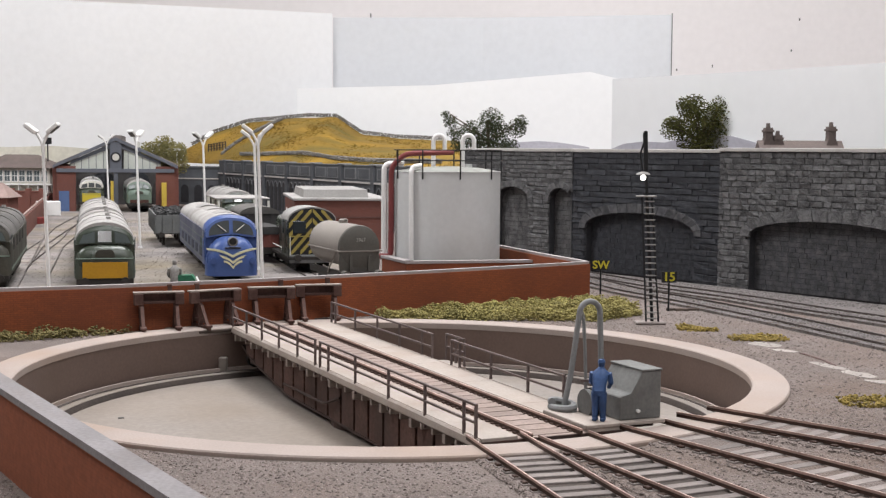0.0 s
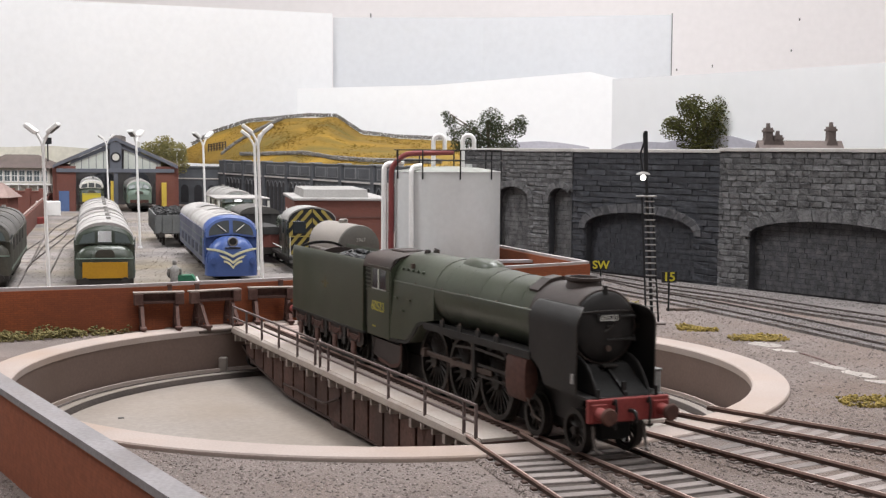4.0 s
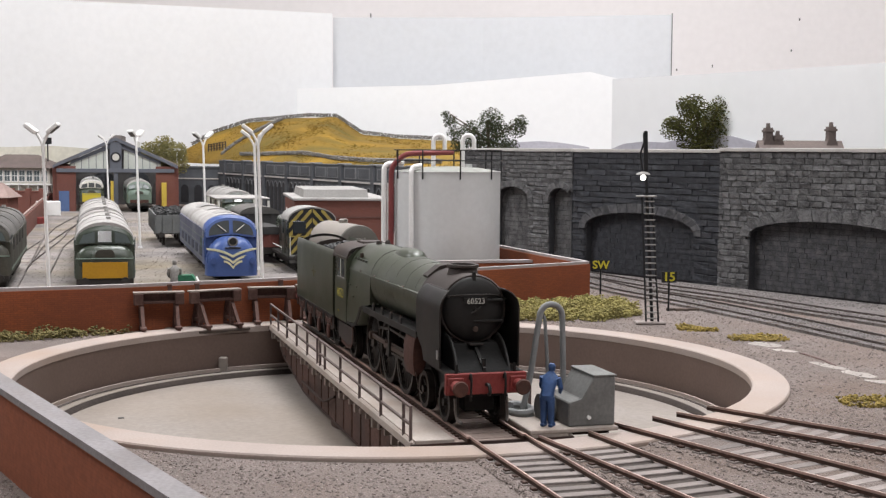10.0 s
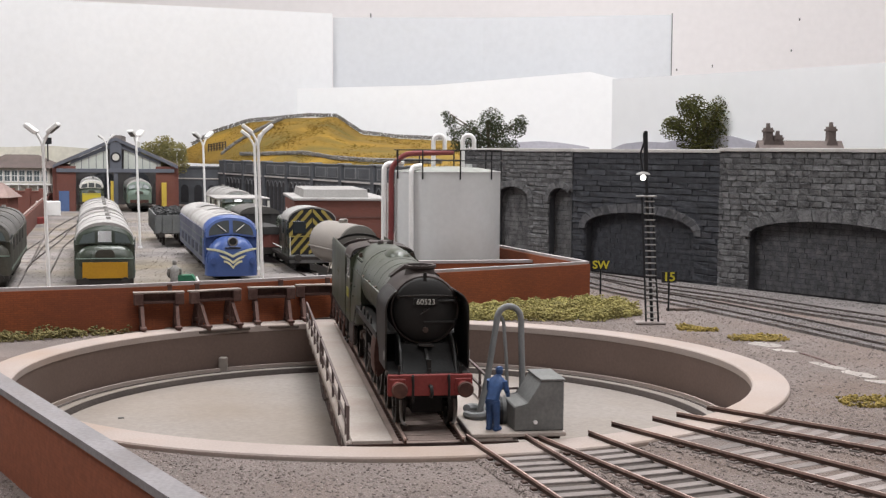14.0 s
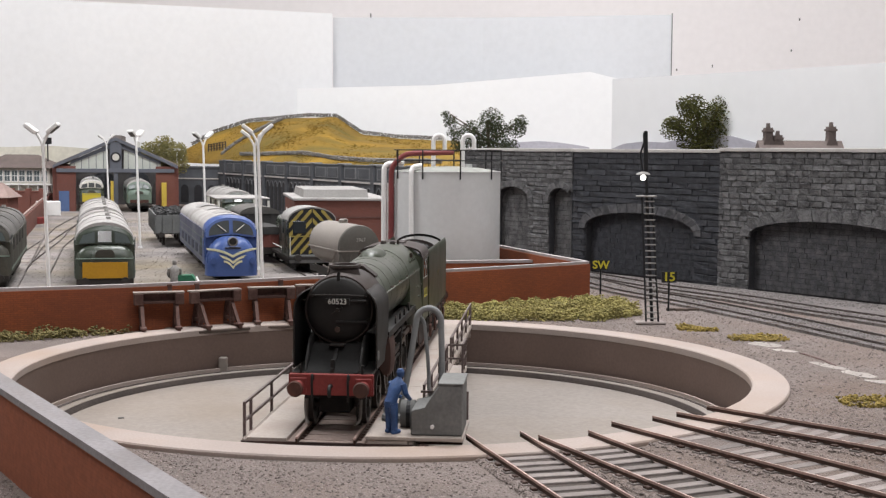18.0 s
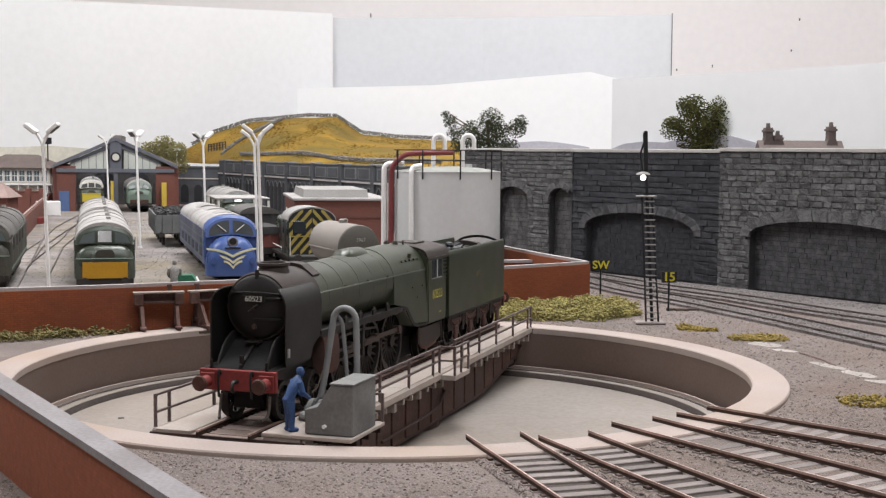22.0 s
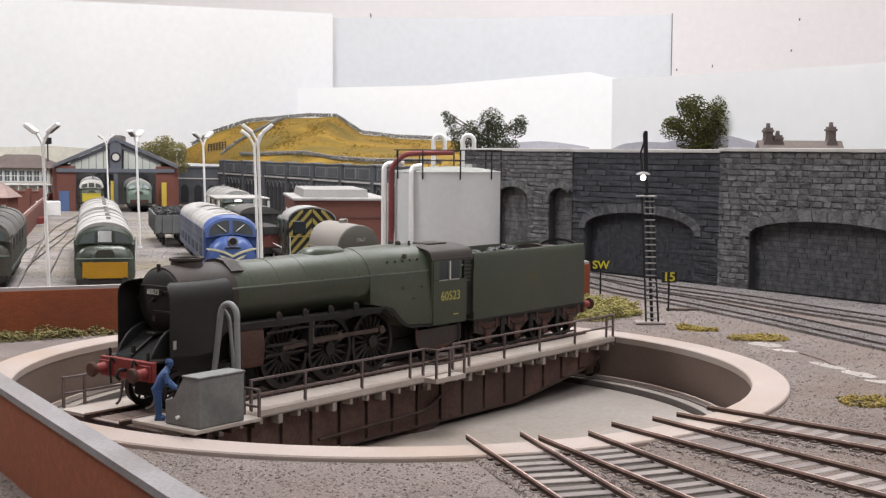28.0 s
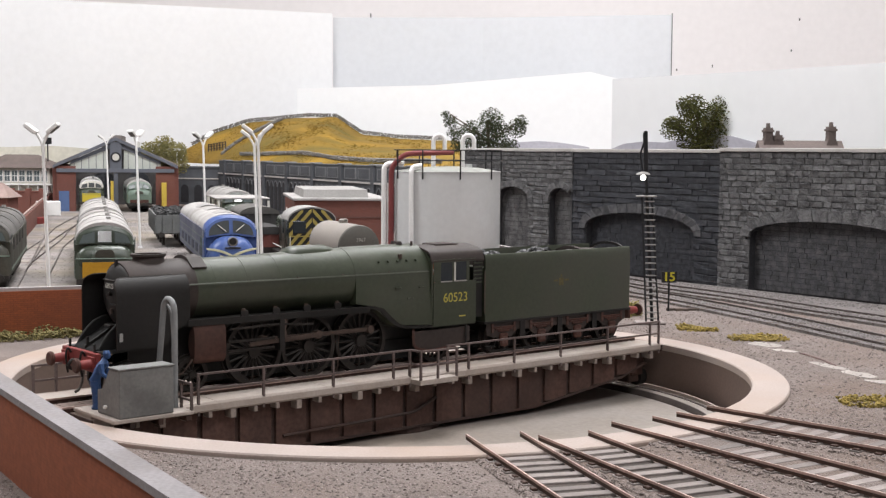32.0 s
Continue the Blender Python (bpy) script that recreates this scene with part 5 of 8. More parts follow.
# ---------------------------------------------------------------- blue-overalled figure on the bridge
def figure(name, label, x, y, z, rz, material, scale=1.0, lean=0.0):
    """A plain standing figure in one mesh; lean pushes the shoulders forward (to +x) and down."""
    bm = B()
    drop = lean * 0.35
    for s in (-1, 1):
        box(bm, -1.3, 2.6, s * 1.5 - 0.9, s * 1.5 + 0.9, 0, 1.4, 0.4)
        cyl(bm, (0.1, s * 1.5, 1.0), (0.1, s * 1.4, 5.6), 1.05, 1.3, 10)
        cyl(bm, (0.1, s * 1.4, 5.6), (-0.3, s * 1.2, 10.8), 1.3, 1.7, 10)
        shoulder = (0.6 + lean, s * 3.0, 18.2 - drop)
        elbow = (1.4 + lean, s * 3.7, 14.6 - drop)
        cyl(bm, shoulder, elbow, 1.15, 0.95, 9)
        cyl(bm, elbow, (3.9 + lean, s * 2.6, 12.6 - drop), 0.95, 0.7, 9)
        blob(bm, (4.2 + lean, s * 2.5, 12.5 - drop), 0.8, 0.9, 0.05, 3)
    rings = ((-0.3, 1.8, 2.4, 9.6), (-0.4, 2.1, 2.6, 11.5), (0.0 + lean * 0.3, 1.9, 2.5, 13.6 - drop * 0.3), (0.4 + lean * 0.7, 2.1, 3.0, 16.4 - drop * 0.7), (0.7 + lean, 1.8, 3.1, 18.4 - drop), (1.0 + lean, 1.1, 1.8, 19.5 - drop), (1.4 + lean, 0.8, 0.9, 20.4 - drop))
    loft(bm, [[(x0 + rx * math.cos(a), ry * math.sin(a), z0) for a in (2 * math.pi * i / 14 for i in range(14))] for x0, rx, ry, z0 in rings])
    g = bmesh.ops.create_icosphere(bm, subdivisions=2, radius=1.45)
    for v in g["verts"]:
        v.co = Vector((v.co.x * 1.05 + 1.9 + lean * 1.12, v.co.y * 0.88, v.co.z * 1.2 + 21.4 - drop * 1.2))
    cyl(bm, (1.8 + lean * 1.12, 0, 22.1 - drop * 1.2), (1.7 + lean * 1.12, 0, 23.1 - drop * 1.2), 1.5, 1.0, 12)
    for v in bm.verts:
        v.co *= scale
    ob = part(name, bm, material, None, smooth=True)
    ob.matrix_basis = pose(x * MM, y * MM, z * MM, 0, 0, rz)
    return tagged(ob, label, "figurine")


worker = figure("model_figurine", "painted model figurine in blue overalls beside the motor cabinet", 0, 0, 0, 0, "blue_cloth", 0.86, 2.0)
WORKER_AT = Matrix.Translation((134.0 * MM, 18.9 * MM, 2.15 * MM)) @ pose(0, 0, 0, 0, 0, 138)

# ---------------------------------------------------------------- fuel tank in its bund
M["tank_roof"] = mat("dull_grey_green_tank_roof", (0.27, 0.275, 0.255), 0.7, var=0.15, scale=40, dirt_glint=(0.19, 0.185, 0.165), dirt_glint_amt=0.5, dirt_glint_scale=45)
M["tank_dark"] = mat("dark_grey_tank_end", (0.10, 0.095, 0.085), 0.65, var=0.15, scale=40)
bund = thing("bund_wall", 0, 0, 0, 0, "low brick bund wall with pale coping round the fuel tank", "wall", kind="structure")
BUND = [(-22, 430), (-19, 374), (-1, 327), (90, 347), (70, 436), (-22, 430.01)]
for a, b in zip(BUND, BUND[1:-1]):
    part("brickwork", path_wall(B(), [a, b], -5, GZ - 0.3, 14.5), "brick", bund)
    part("coping", path_wall(B(), shift([a, b], 0.8), -6.6, 14.5, 16.2), "cope", bund, "pale coping")


def make_fuel_tank():
    x, y, r, top = 25.5, 388.0, 36.4, 73.6
    t = thing("fuel_tank", x, y, GZ, 0, "tall pale grey cylindrical fuel tank with pipes and a railing", "fuel tank")
    h = top - GZ
    part("shell", lathe(B(), [(r, 0), (r, h - 0.6)], 64), "tank", t, "pale grey painted tank shell", smooth=True)
    part("rim", lathe(B(), [(r + 0.35, h - 0.6), (r + 0.35, h + 0.1), (r - 1, h + 0.1)], 64), "tank", t, smooth=True)
    part("roof", lathe(B(), [(r - 1.0, h + 0.1), (r - 5, h + 1.0), (r * 0.6, h + 2.6), (r * 0.2, h + 3.4), (0.3, h + 3.5)], 48), "tank_roof", t, "dull shallow tank roof", smooth=True)
    # railing round the rim
    for i in range(9):
        a = radians(-77 + 40 * i)
        part("post", cyl(B(), ((r + 0.5) * math.cos(a), (r + 0.5) * math.sin(a), h - 5), ((r + 0.5) * math.cos(a), (r + 0.5) * math.sin(a), h + 14.5), 0.5, seg=6), "black", t)
    for z in (h + 7.5, h + 14.5):
        ring = [((r + 0.5) * math.cos(a), (r + 0.5) * math.sin(a), z) for a in (2 * math.pi * k / 48 for k in range(48))]
        part("guard_rail", tube(B(), ring, 0.42, 6, closed=True), "black", t, "thin black guard rail")
    # roof vents shaped like hooks
    for vx, vy in ((-10, 2), (10, -8)):
        pts = [(vx, vy, h + 2.6), (vx, vy, h + 20)] + [(vx + 3.9 - 3.9 * math.cos(k * math.pi / 8), vy, h + 21 + 3.9 * math.sin(k * math.pi / 8)) for k in range(9)] + [(vx + 7.8, vy, h + 14)]
        part("vent_pipe", tube(B(), pts, 1.55, 10), "white", t, "white hooked vent pipe", smooth=True)
    def pipe(pts, rad, material, label):
        part("pipe", tube(B(), bend(pts, 5, 5), rad, 10), material, t, label, smooth=True)
    pipe([(-43.5, -8, 1), (-43.5, -8, h + 5), (-30, -6, h + 5.2)], 1.9, "white", "white delivery pipe")
    pipe([(-38.5, -10, 23), (-38.5, -10, h + 3), (-29, -9, h + 12), (4, -10, h + 13)], 1.9, "maroon", "maroon delivery pipe")
    pipe([(-47, -10, 17), (-38.5, -10, 17), (-38.5, -10, 24)], 1.9, "maroon", "maroon delivery pipe")
    pipe([(-40.4, -8.5, 1), (-40.4, -8.5, h - 8)], 1.0, "white", "white delivery pipe")
    pipe([(-24, -30, 1), (-24.5, -29.5, h + 3), (-18, -20, h + 4)], 1.7, "white", "white filling pipe")
    part("hatch", lathe(B(), [(3, h + 2), (3, h + 5)], 20, (14, 8, 0)), "tank", t)


make_fuel_tank()

# ---------------------------------------------------------------- timber and rail buffer stops
def buffer_stop(x, y, rz, W):
    t = thing("buffer_stop", x, y, GZ, rz, "dusty brown rail-built buffer stop against the brick wall", "buffer stop", "buffer stops")
    part("beam_back", box(B(), -1.6, -0.4, -W + 1, W - 1, 14.4, 19.0), "stop", t)
    part("beam_shelf", box(B(), -1.6, 2.0, -W + 1, W - 1, 13.8, 15.0, 0.15), "stop", t)
    part("beam_cap", box(B(), -2.0, 2.6, -W, W, 18.8, 19.6, 0.15), "bracket", t, "pale weathered beam top")
    for s in (-1, 1):
        part("beam_block", box(B(), -0.4, 3.0, s * (W - 2.4) - 2.2, s * (W - 2.4) + 2.2, 13.2, 18.8, 0.25), "stop", t)
        y0 = s * 8.3
        part("front_leg", prism(B(), [(1.2, 0.4), (3.0, 0.4), (2.2, 13.4), (0.4, 13.4)], "y", y0 - 1.1, y0 + 1.1), "stop", t)
        part("back_leg", prism(B(), [(-7.6, 0.4), (-6.0, 0.4), (-0.4, 17.5), (-1.8, 17.5)], "y", y0 - 1.0, y0 + 1.0), "stop", t)
        part("tie_bar", box(B(), -6.4, 4.6, y0 - 0.7, y0 + 0.7, 4.2, 5.6, 0.15), "stop", t)
        part("raking_strut", prism(B(), [(2.4, 12.6), (3.8, 12.6), (11.4, 2.6), (9.6, 2.6)], "y", y0 - 0.8, y0 + 0.8), "stop", t)
        part("foot_block", box(B(), 8.6, 13.4, y0 - 1.5, y0 + 1.5, 2.4, 3.6, 0.25), "stop", t)
        part("tie_end", cyl(B(), (4.4, y0, 4.9), (5.4, y0, 4.9), 1.2, seg=8), "stop", t)
        part("foot_rail", box(B(), -9, 13, y0 - 0.9, y0 + 0.9, 0.9, 2.7, 0.2), "stop", t)
        part("wall_bracket", box(B(), -9.0, -6.6, s * 6.0 - 1.2, s * 6.0 + 1.2, 16.5, 22.2, 0.2), "stop", t)
    for xx in (-8, 6, 11):
        part("sleeper", box(B(), xx - 1.6, xx + 1.6, -W, W, -0.2, 1.0, 0.2), "sleeper_dark", t)
    return t


for x, y, rz, w in ((-115.4, 113, -72, 12.2), (-90.5, 125.5, -56, 13.6), (-64.3, 141.5, -74, 12.0), (-41.8, 156, -76, 12.0)):
    buffer_stop(x, y, rz, w)

# ---------------------------------------------------------------- yard lamps, signal, signs
def yard_lamp(x, y, h, label="white twin-armed yard lamp post", arm=8.6, rz=0.0):
    t = thing("yard_lamp", x, y, GZ, rz, label, "lamp post", "yard lamps")
    t.matrix_basis = pose(x * MM, y * MM, GZ * MM, 0, -1.7, 0) @ pose(0, 0, 0, 0, 0, rz)
    part("post", cyl(B(), (0, 0, 0), (0, 0, h - 11), 1.1, 0.9, 12), "white", t, smooth=True)
    part("base", cyl(B(), (0, 0, 0), (0, 0, 3), 2.2, 1.8, 12), "white", t, smooth=True)
    for s in (-1, 1):
        part("arm", tube(B(), bend([(0, 0, h - 12), (s * 1.5, 0, h - 8), (s * arm * 0.55, 0, h - 3)], 3), 0.8, 8), "white", t)
        m = Matrix.Translation((s * arm * 0.72, 0, h - 2.2)) @ Euler((0, -s * radians(38), 0)).to_matrix().to_4x4()
        head = part("lamp_head", box(B(), -4.0, 4.0, -3.2, 3.2, -1.2, 1.2, 0.5, m), "white", t, "white lamp head")
        part("lens", box(B(), -3.1, 3.1, -2.3, 2.3, -1.45, -1.22, 0, m), "tank_dark", head)
    return t


for x, y, h, rz in ((-198.2, 213, 102, 0), (-89, 291, 104, 8), (-112.5, 440, 103, 10), (-246, 646, 105, 70), (-187, 646, 104, 40), (-380, 1071, 106, 20)):
    yard_lamp(x, y, h, rz=rz)
small = thing("lamp_post", -378, 1471, GZ, 0, "slim white lamp post with a single head", "lamp post")
part("post", cyl(B(), (0, 0, 0), (0, 0, 88), 1.6, 1.3, 10), "white", small)
part("lamp_head", box(B(), -5, 5, -2, 2, 88, 91, 0.5), "white", small)




def make_signal():
    t = thing("ladder_signal", 130.5, 157, GZ, 0, "black signal post with a pale-runged ladder and lit lamp", "signal")
    part("base_plate", box(B(), -7.8, 7.8, -5, 5, 0, 1.4, 0.4), "sleeper", t, "grey base slab")
    L = lambda z: -4.2 * z / 100
    for s in (-1, 1):
        part("ladder_stile", tube(B(), [(s * 3.2 + 1.2, -1, 1), (s * 2.6 + L(66), -0.5, 66)], 0.55, 6), "black", t)
    part("post", tube(B(), [(1.5, 1.5, 1), (L(66) + 0.2, 1.0, 66), (L(99) - 0.4, 0, 99)], 0.9, 8), "black", t)
    for i in range(20):
        z = 3 + i * 3.2
        part("rung", cyl(B(), (-2.9 + 1.2 + L(z) * 0.9, -1, z), (2.9 + L(z) * 1.0 + 1.0, -1, z), 0.4, seg=6), "rung", t)
    part("platform", box(B(), -8.0, 2.0, -3, 3, 66, 66.8, 0.2), "rung", t, "grey lamp platform")
    part("arm_casting", prism(B(), [(-4.6, 80), (-2.4, 80), (-3.0, 100), (-4.8, 100)], "y", -0.8, 0.8), "black", t)
    part("back_stay", tube(B(), [(-5.0, 0, 78), (-6.6, 0, 88), (-4.4, 0, 95)], 0.5, 6), "black", t)
    lamp = part("lamp_hood", lathe(B(), [(3.8, 0), (3.4, 0.7), (1.2, 1.6)], 16, (-5.0, -1, 77.5)), "rung", t, "pale enamel hood")
    bm = B()
    bmesh.ops.create_uvsphere(bm, u_segments=14, v_segments=10, radius=1.5)
    for v in bm.verts:
        v.co += Vector((-5.0, -1, 76.0))
    part("bulb", bm, "bulb", lamp, "glowing white bulb", smooth=True)


M["bulb"] = mat("lit_bulb", (0.9, 0.9, 0.9), 0.3, emit=3.0, bump=0)
make_signal()


def sign(text, x, y, h, rz):
    t = thing("trackside_sign", x, y, GZ, rz, "black trackside sign on a thin post with yellow characters", "sign", "trackside signs")
    part("post", cyl(B(), (0, 0, 0), (0, 0, h - 3), 0.55, seg=8), "black", t)
    part("board", box(B(), -len(text) * 2.1, len(text) * 2.1, -0.5, 0.4, h - 3.1, h + 3.1), "black", t, "black sign board")
    lettering("characters", text, 7.0, "sign_yellow", t, pose(0, -0.62 * MM, h * MM, 90, 0, 0), 0.15, 0.14)
    return t


M["sign_yellow"] = mat("bright_yellow_paint", (0.52, 0.45, 0.04), 0.6, var=0.08)
sign("SW", 121.5, 298.6, 18.6, 0)
sign("15", 150.0, 214.7, 19.2, 0)
bm = tube(B(), [(-9, 0, 0.8), (18, 2, 0.8)], 0.8, 6)
pr = thing("point_rodding", 158, 216, GZ, 0, "dark point lever box beside the sign", "point lever")
part("rod", bm, "sleeper_dark", pr)
part("lever_box", box(B(), -4, 3, -2, 2, 0, 1.6, 0.3), "sleeper_dark", pr)

# ---------------------------------------------------------------- running lines beside the stone wall
BT = "running line with dull steel rails set in grey ballast"
track(BT, [(117, 442), (130, 414), (160, 345), (205, 272), (232, 214), (262, 160), (330, 40), (420, -110)], lines=-0.10, mesh=SLEEPER_DARK, group="running lines", sz=-0.95, z=1.0, half=0.45, metal=("rail", "rail_dull"))
track(BT, [(104, 440), (143, 312), (178, 232), (203, 168), (228, 96), (280, -60)], lines=-0.16, mesh=SLEEPER_DARK, group="running lines", sz=-0.95, z=1.0, half=0.45, metal=("rail", "rail_dull"))

# grey ballast between the running lines and the foot of the stone wall
foot = [WP + WDIR * k for k in (290, 200, 120, 0, -150, -300)]
strip_bm = prism(B(), [(110, 452), (160, 345), (205, 272), (232, 214), (262, 160), (330, 40), (400, -80)] + [(p.x, p.y) for p in foot[::-1]], "z", GZ - 0.3, -0.3)
tagged(part("ballast_strip", strip_bm, "ballast_grey"), label="grey ballast beside the running lines", category="ground", kind="structure")
rs_w = random.Random(17)
strip_items = []
for _ in range(7000):
    k_ = rs_w.uniform(-120, 262)
    p_ = WP + WDIR * k_ + Vector((-WDIR.y, WDIR.x)) * rs_w.uniform(1, 30)
    strip_items.append((p_.x, p_.y, -0.3 + rs_w.uniform(-0.2, 0.12), rs_w.uniform(0.25, 0.65), rs_w.uniform(0.5, 0.9)))
tagged(lumps("wall_ballast", strip_items, "chips_grey"), label="loose grey ballast at the foot of the stone wall", category="ballast", kind="stuff")

# ---------------------------------------------------------------- yard tracks
YT = "yard siding with dull rails set in pale ash"
HEAD = Vector((-0.257, 0.966))
for x, y, L0, L1 in ((-172, 233, -60, 1350), (-115, 337, -70, 1250), (-237, 240, -60, 600), (-72, 421, -90, 500), (-29, 291, -40, 300)):
    a, b = Vector((x, y)) + HEAD * L0, Vector((x, y)) + HEAD * L1
    track(YT, [tuple(a), tuple(b)], mesh=SLEEPER_DARK, group="yard sidings", pitch=9.5, z=0.9, sz=-1.05, metal=("rail", "rail_dull"))
track(YT, [(-300, 480), (-352, 740), (-400, 950), (-455, 1250)], mesh=SLEEPER_DARK, group="yard sidings", pitch=9.5, z=0.9, sz=-1.05, metal=("rail", "rail_dull"))
track(YT, [(-262, 400), (-322, 640), (-369, 880), (-420, 1180)], mesh=SLEEPER_DARK, group="yard sidings", pitch=9.5, z=0.9, sz=-1.05, metal=("rail", "rail_dull"))

# ---------------------------------------------------------------- yard locomotives and wagons
YAW = 90 + math.degrees(math.atan2(0.257, 0.966)) + 180   # nose towards the turntable
M["diesel_green"] = mat("dark_green_diesel_paint", (0.043, 0.054, 0.040), 0.32, spec=0.5, var=0.2, scale=40, dirt_glint=(0.07, 0.065, 0.055), dirt_glint_amt=0.4, dirt_glint_scale=40)
M["diesel_pale"] = mat("pale_green_diesel_paint", (0.12, 0.16, 0.13), 0.4, var=0.12, scale=40)
M["roof_grey"] = mat("dusty_grey_roof", (0.30, 0.29, 0.28), 0.75, var=0.15, scale=40, dirt_glint=(0.2, 0.19, 0.18), dirt_glint_amt=0.4, dirt_glint_scale=50)
M["roof_pale"] = mat("pale_dusty_roof", (0.36, 0.345, 0.335), 0.8, var=0.25, scale=45, dirt_glint=(0.20, 0.18, 0.17), dirt_glint_amt=0.7, dirt_glint_scale=38)
M["lemon"] = mat("lemon_yellow_panel", (0.50, 0.40, 0.04), 0.55, var=0.12, scale=60)
M["warn_yellow"] = mat("warning_panel_yellow", (0.46, 0.245, 0.018), 0.55, var=0.12, scale=60, dirt_glint=(0.3, 0.15, 0.03), dirt_glint_amt=0.35, dirt_glint_scale=120)
M["blue"] = mat("bright_blue_paint", (0.055, 0.092, 0.245), 0.32, var=0.1, scale=40)
M["cream"] = mat("cream_stripe", (0.62, 0.60, 0.40), 0.5, var=0.08)
M["grille_blue"] = mat("dull_slate_blue_grille", (0.06, 0.066, 0.095), 0.6, var=0.2, scale=60)
M["side_grey"] = mat("grey_blue_bodyside", (0.085, 0.095, 0.15), 0.45, var=0.15, scale=40)
M["under"] = mat("grimy_underframe", (0.035, 0.031, 0.029), 0.8, var=0.3, scale=60)
M["wagon_grey"] = mat("wagon_grey_paint", (0.16, 0.165, 0.165), 0.7, var=0.2, scale=60, dirt_glint=(0.09, 0.08, 0.07), dirt_glint_amt=0.5, dirt_glint_scale=60)
M["tank_beige"] = mat("weathered_beige_tank", (0.25, 0.225, 0.205), 0.65, var=0.12, scale=30, dirt_glint=(0.22, 0.2, 0.18), dirt_glint_amt=0.55, dirt_glint_scale=30)
M["pane"] = mat("window_glass", (0.10, 0.12, 0.13), 0.12, var=0.05, bump=0)
M["pane_dark"] = mat("dark_cab_glass", (0.03, 0.034, 0.036), 0.4, var=0.2, bump=0)
M["pane_dim"] = mat("dull_windscreen_glass", (0.07, 0.085, 0.085), 0.15, spec=0.6, var=0.1, bump=0)
# bright metallic colour stands in for a lamp's reflection in the centre pane
M["pane_bright"] = mat("shiny_window_glass", (0.75, 0.77, 0.78), 0.22, metal=0.9, var=0.02, bump=0)
M["blue_door"] = mat("blue_door_paint", (0.09, 0.14, 0.28), 0.5)
M["yellow_door"] = mat("yellow_door_paint", (0.5, 0.36, 0.06), 0.55, var=0.12)
M["slate"] = mat("grey_slate_roof", (0.17, 0.15, 0.145), 0.8, var=0.2, scale=60, dirt_glint=(0.24, 0.2, 0.18), dirt_glint_amt=0.4, dirt_glint_scale=40)
M["timber_white"] = mat("cream_painted_timber", (0.55, 0.53, 0.48), 0.7, var=0.1)
M["gable_grey"] = mat("blue_grey_gable_boards", (0.11, 0.117, 0.14), 0.7, var=0.12, scale=40)


M["roof_dull"] = mat("sooty_grey_roof", (0.10, 0.095, 0.09), 0.75, var=0.3, scale=40, dirt_glint=(0.19, 0.18, 0.17), dirt_glint_amt=0.6, dirt_glint_scale=45)
M["diesel_drab"] = mat("grimy_dark_green_diesel", (0.046, 0.044, 0.035), 0.55, var=0.35, scale=40, dirt_glint=(0.085, 0.075, 0.06), dirt_glint_amt=0.6, dirt_glint_scale=45)


def body_sec(x, half, z0, z1, crown, k=1.0):
    """Outline of a bodyside with a curved roof."""
    pts = [(half * k, z0), (half * k, z0 + (z1 - z0) * 0.5), (half * k, z1)]
    pts += [(half * k * math.cos(a), z1 + crown * math.sin(a)) for a in (math.pi * i / 10 for i in range(1, 10))]
    pts += [(-half * k, z1), (-half * k, z0 + (z1 - z0) * 0.5), (-half * k, z0)]
    return [(x, y, z) for y, z in pts]


def roof_sec(x, half, z1, crown):
    return [(x, half * math.cos(a), z1 + crown * math.sin(a)) for a in (math.pi * i / 12 for i in range(13))]


def diesel_frame(name, label, x, y, length, group="yard diesels", buffers=True):
    """An empty locomotive on its bogies; the nose is at local x = 0 and looks to +x."""
    t = thing(name, x, y, 0, YAW, label, "locomotive", group)
    part("underframe", box(B(), -length + 2, -2, -12, 12, 8, 13.5), "under", t)
    for c in (-length * 0.2, -length * 0.8):
        part("bogie", box(B(), c - 24, c + 24, -13.5, 13.5, 4, 10.5, 0.8), "under", t, "grimy black bogie")
        for dx in (-17, 0, 17):
            for s in (-1, 1):
                part("wheel", cyl(B(), (c + dx, s * 7.2, 7.3), (c + dx, s * 9.6, 7.3), 6.4, seg=18), "wheel", t)
    part("fuel_box", box(B(), -length * 0.6, -length * 0.4, -14, 14, 5, 12, 0.5), "under", t)
    for s in (-1, 1) if buffers else ():
        part("buffer", cyl(B(), (-1, s * 11.3, 11.2), (7.5, s * 11.3, 11.2), 2.3, seg=14), "under", t)
    return t


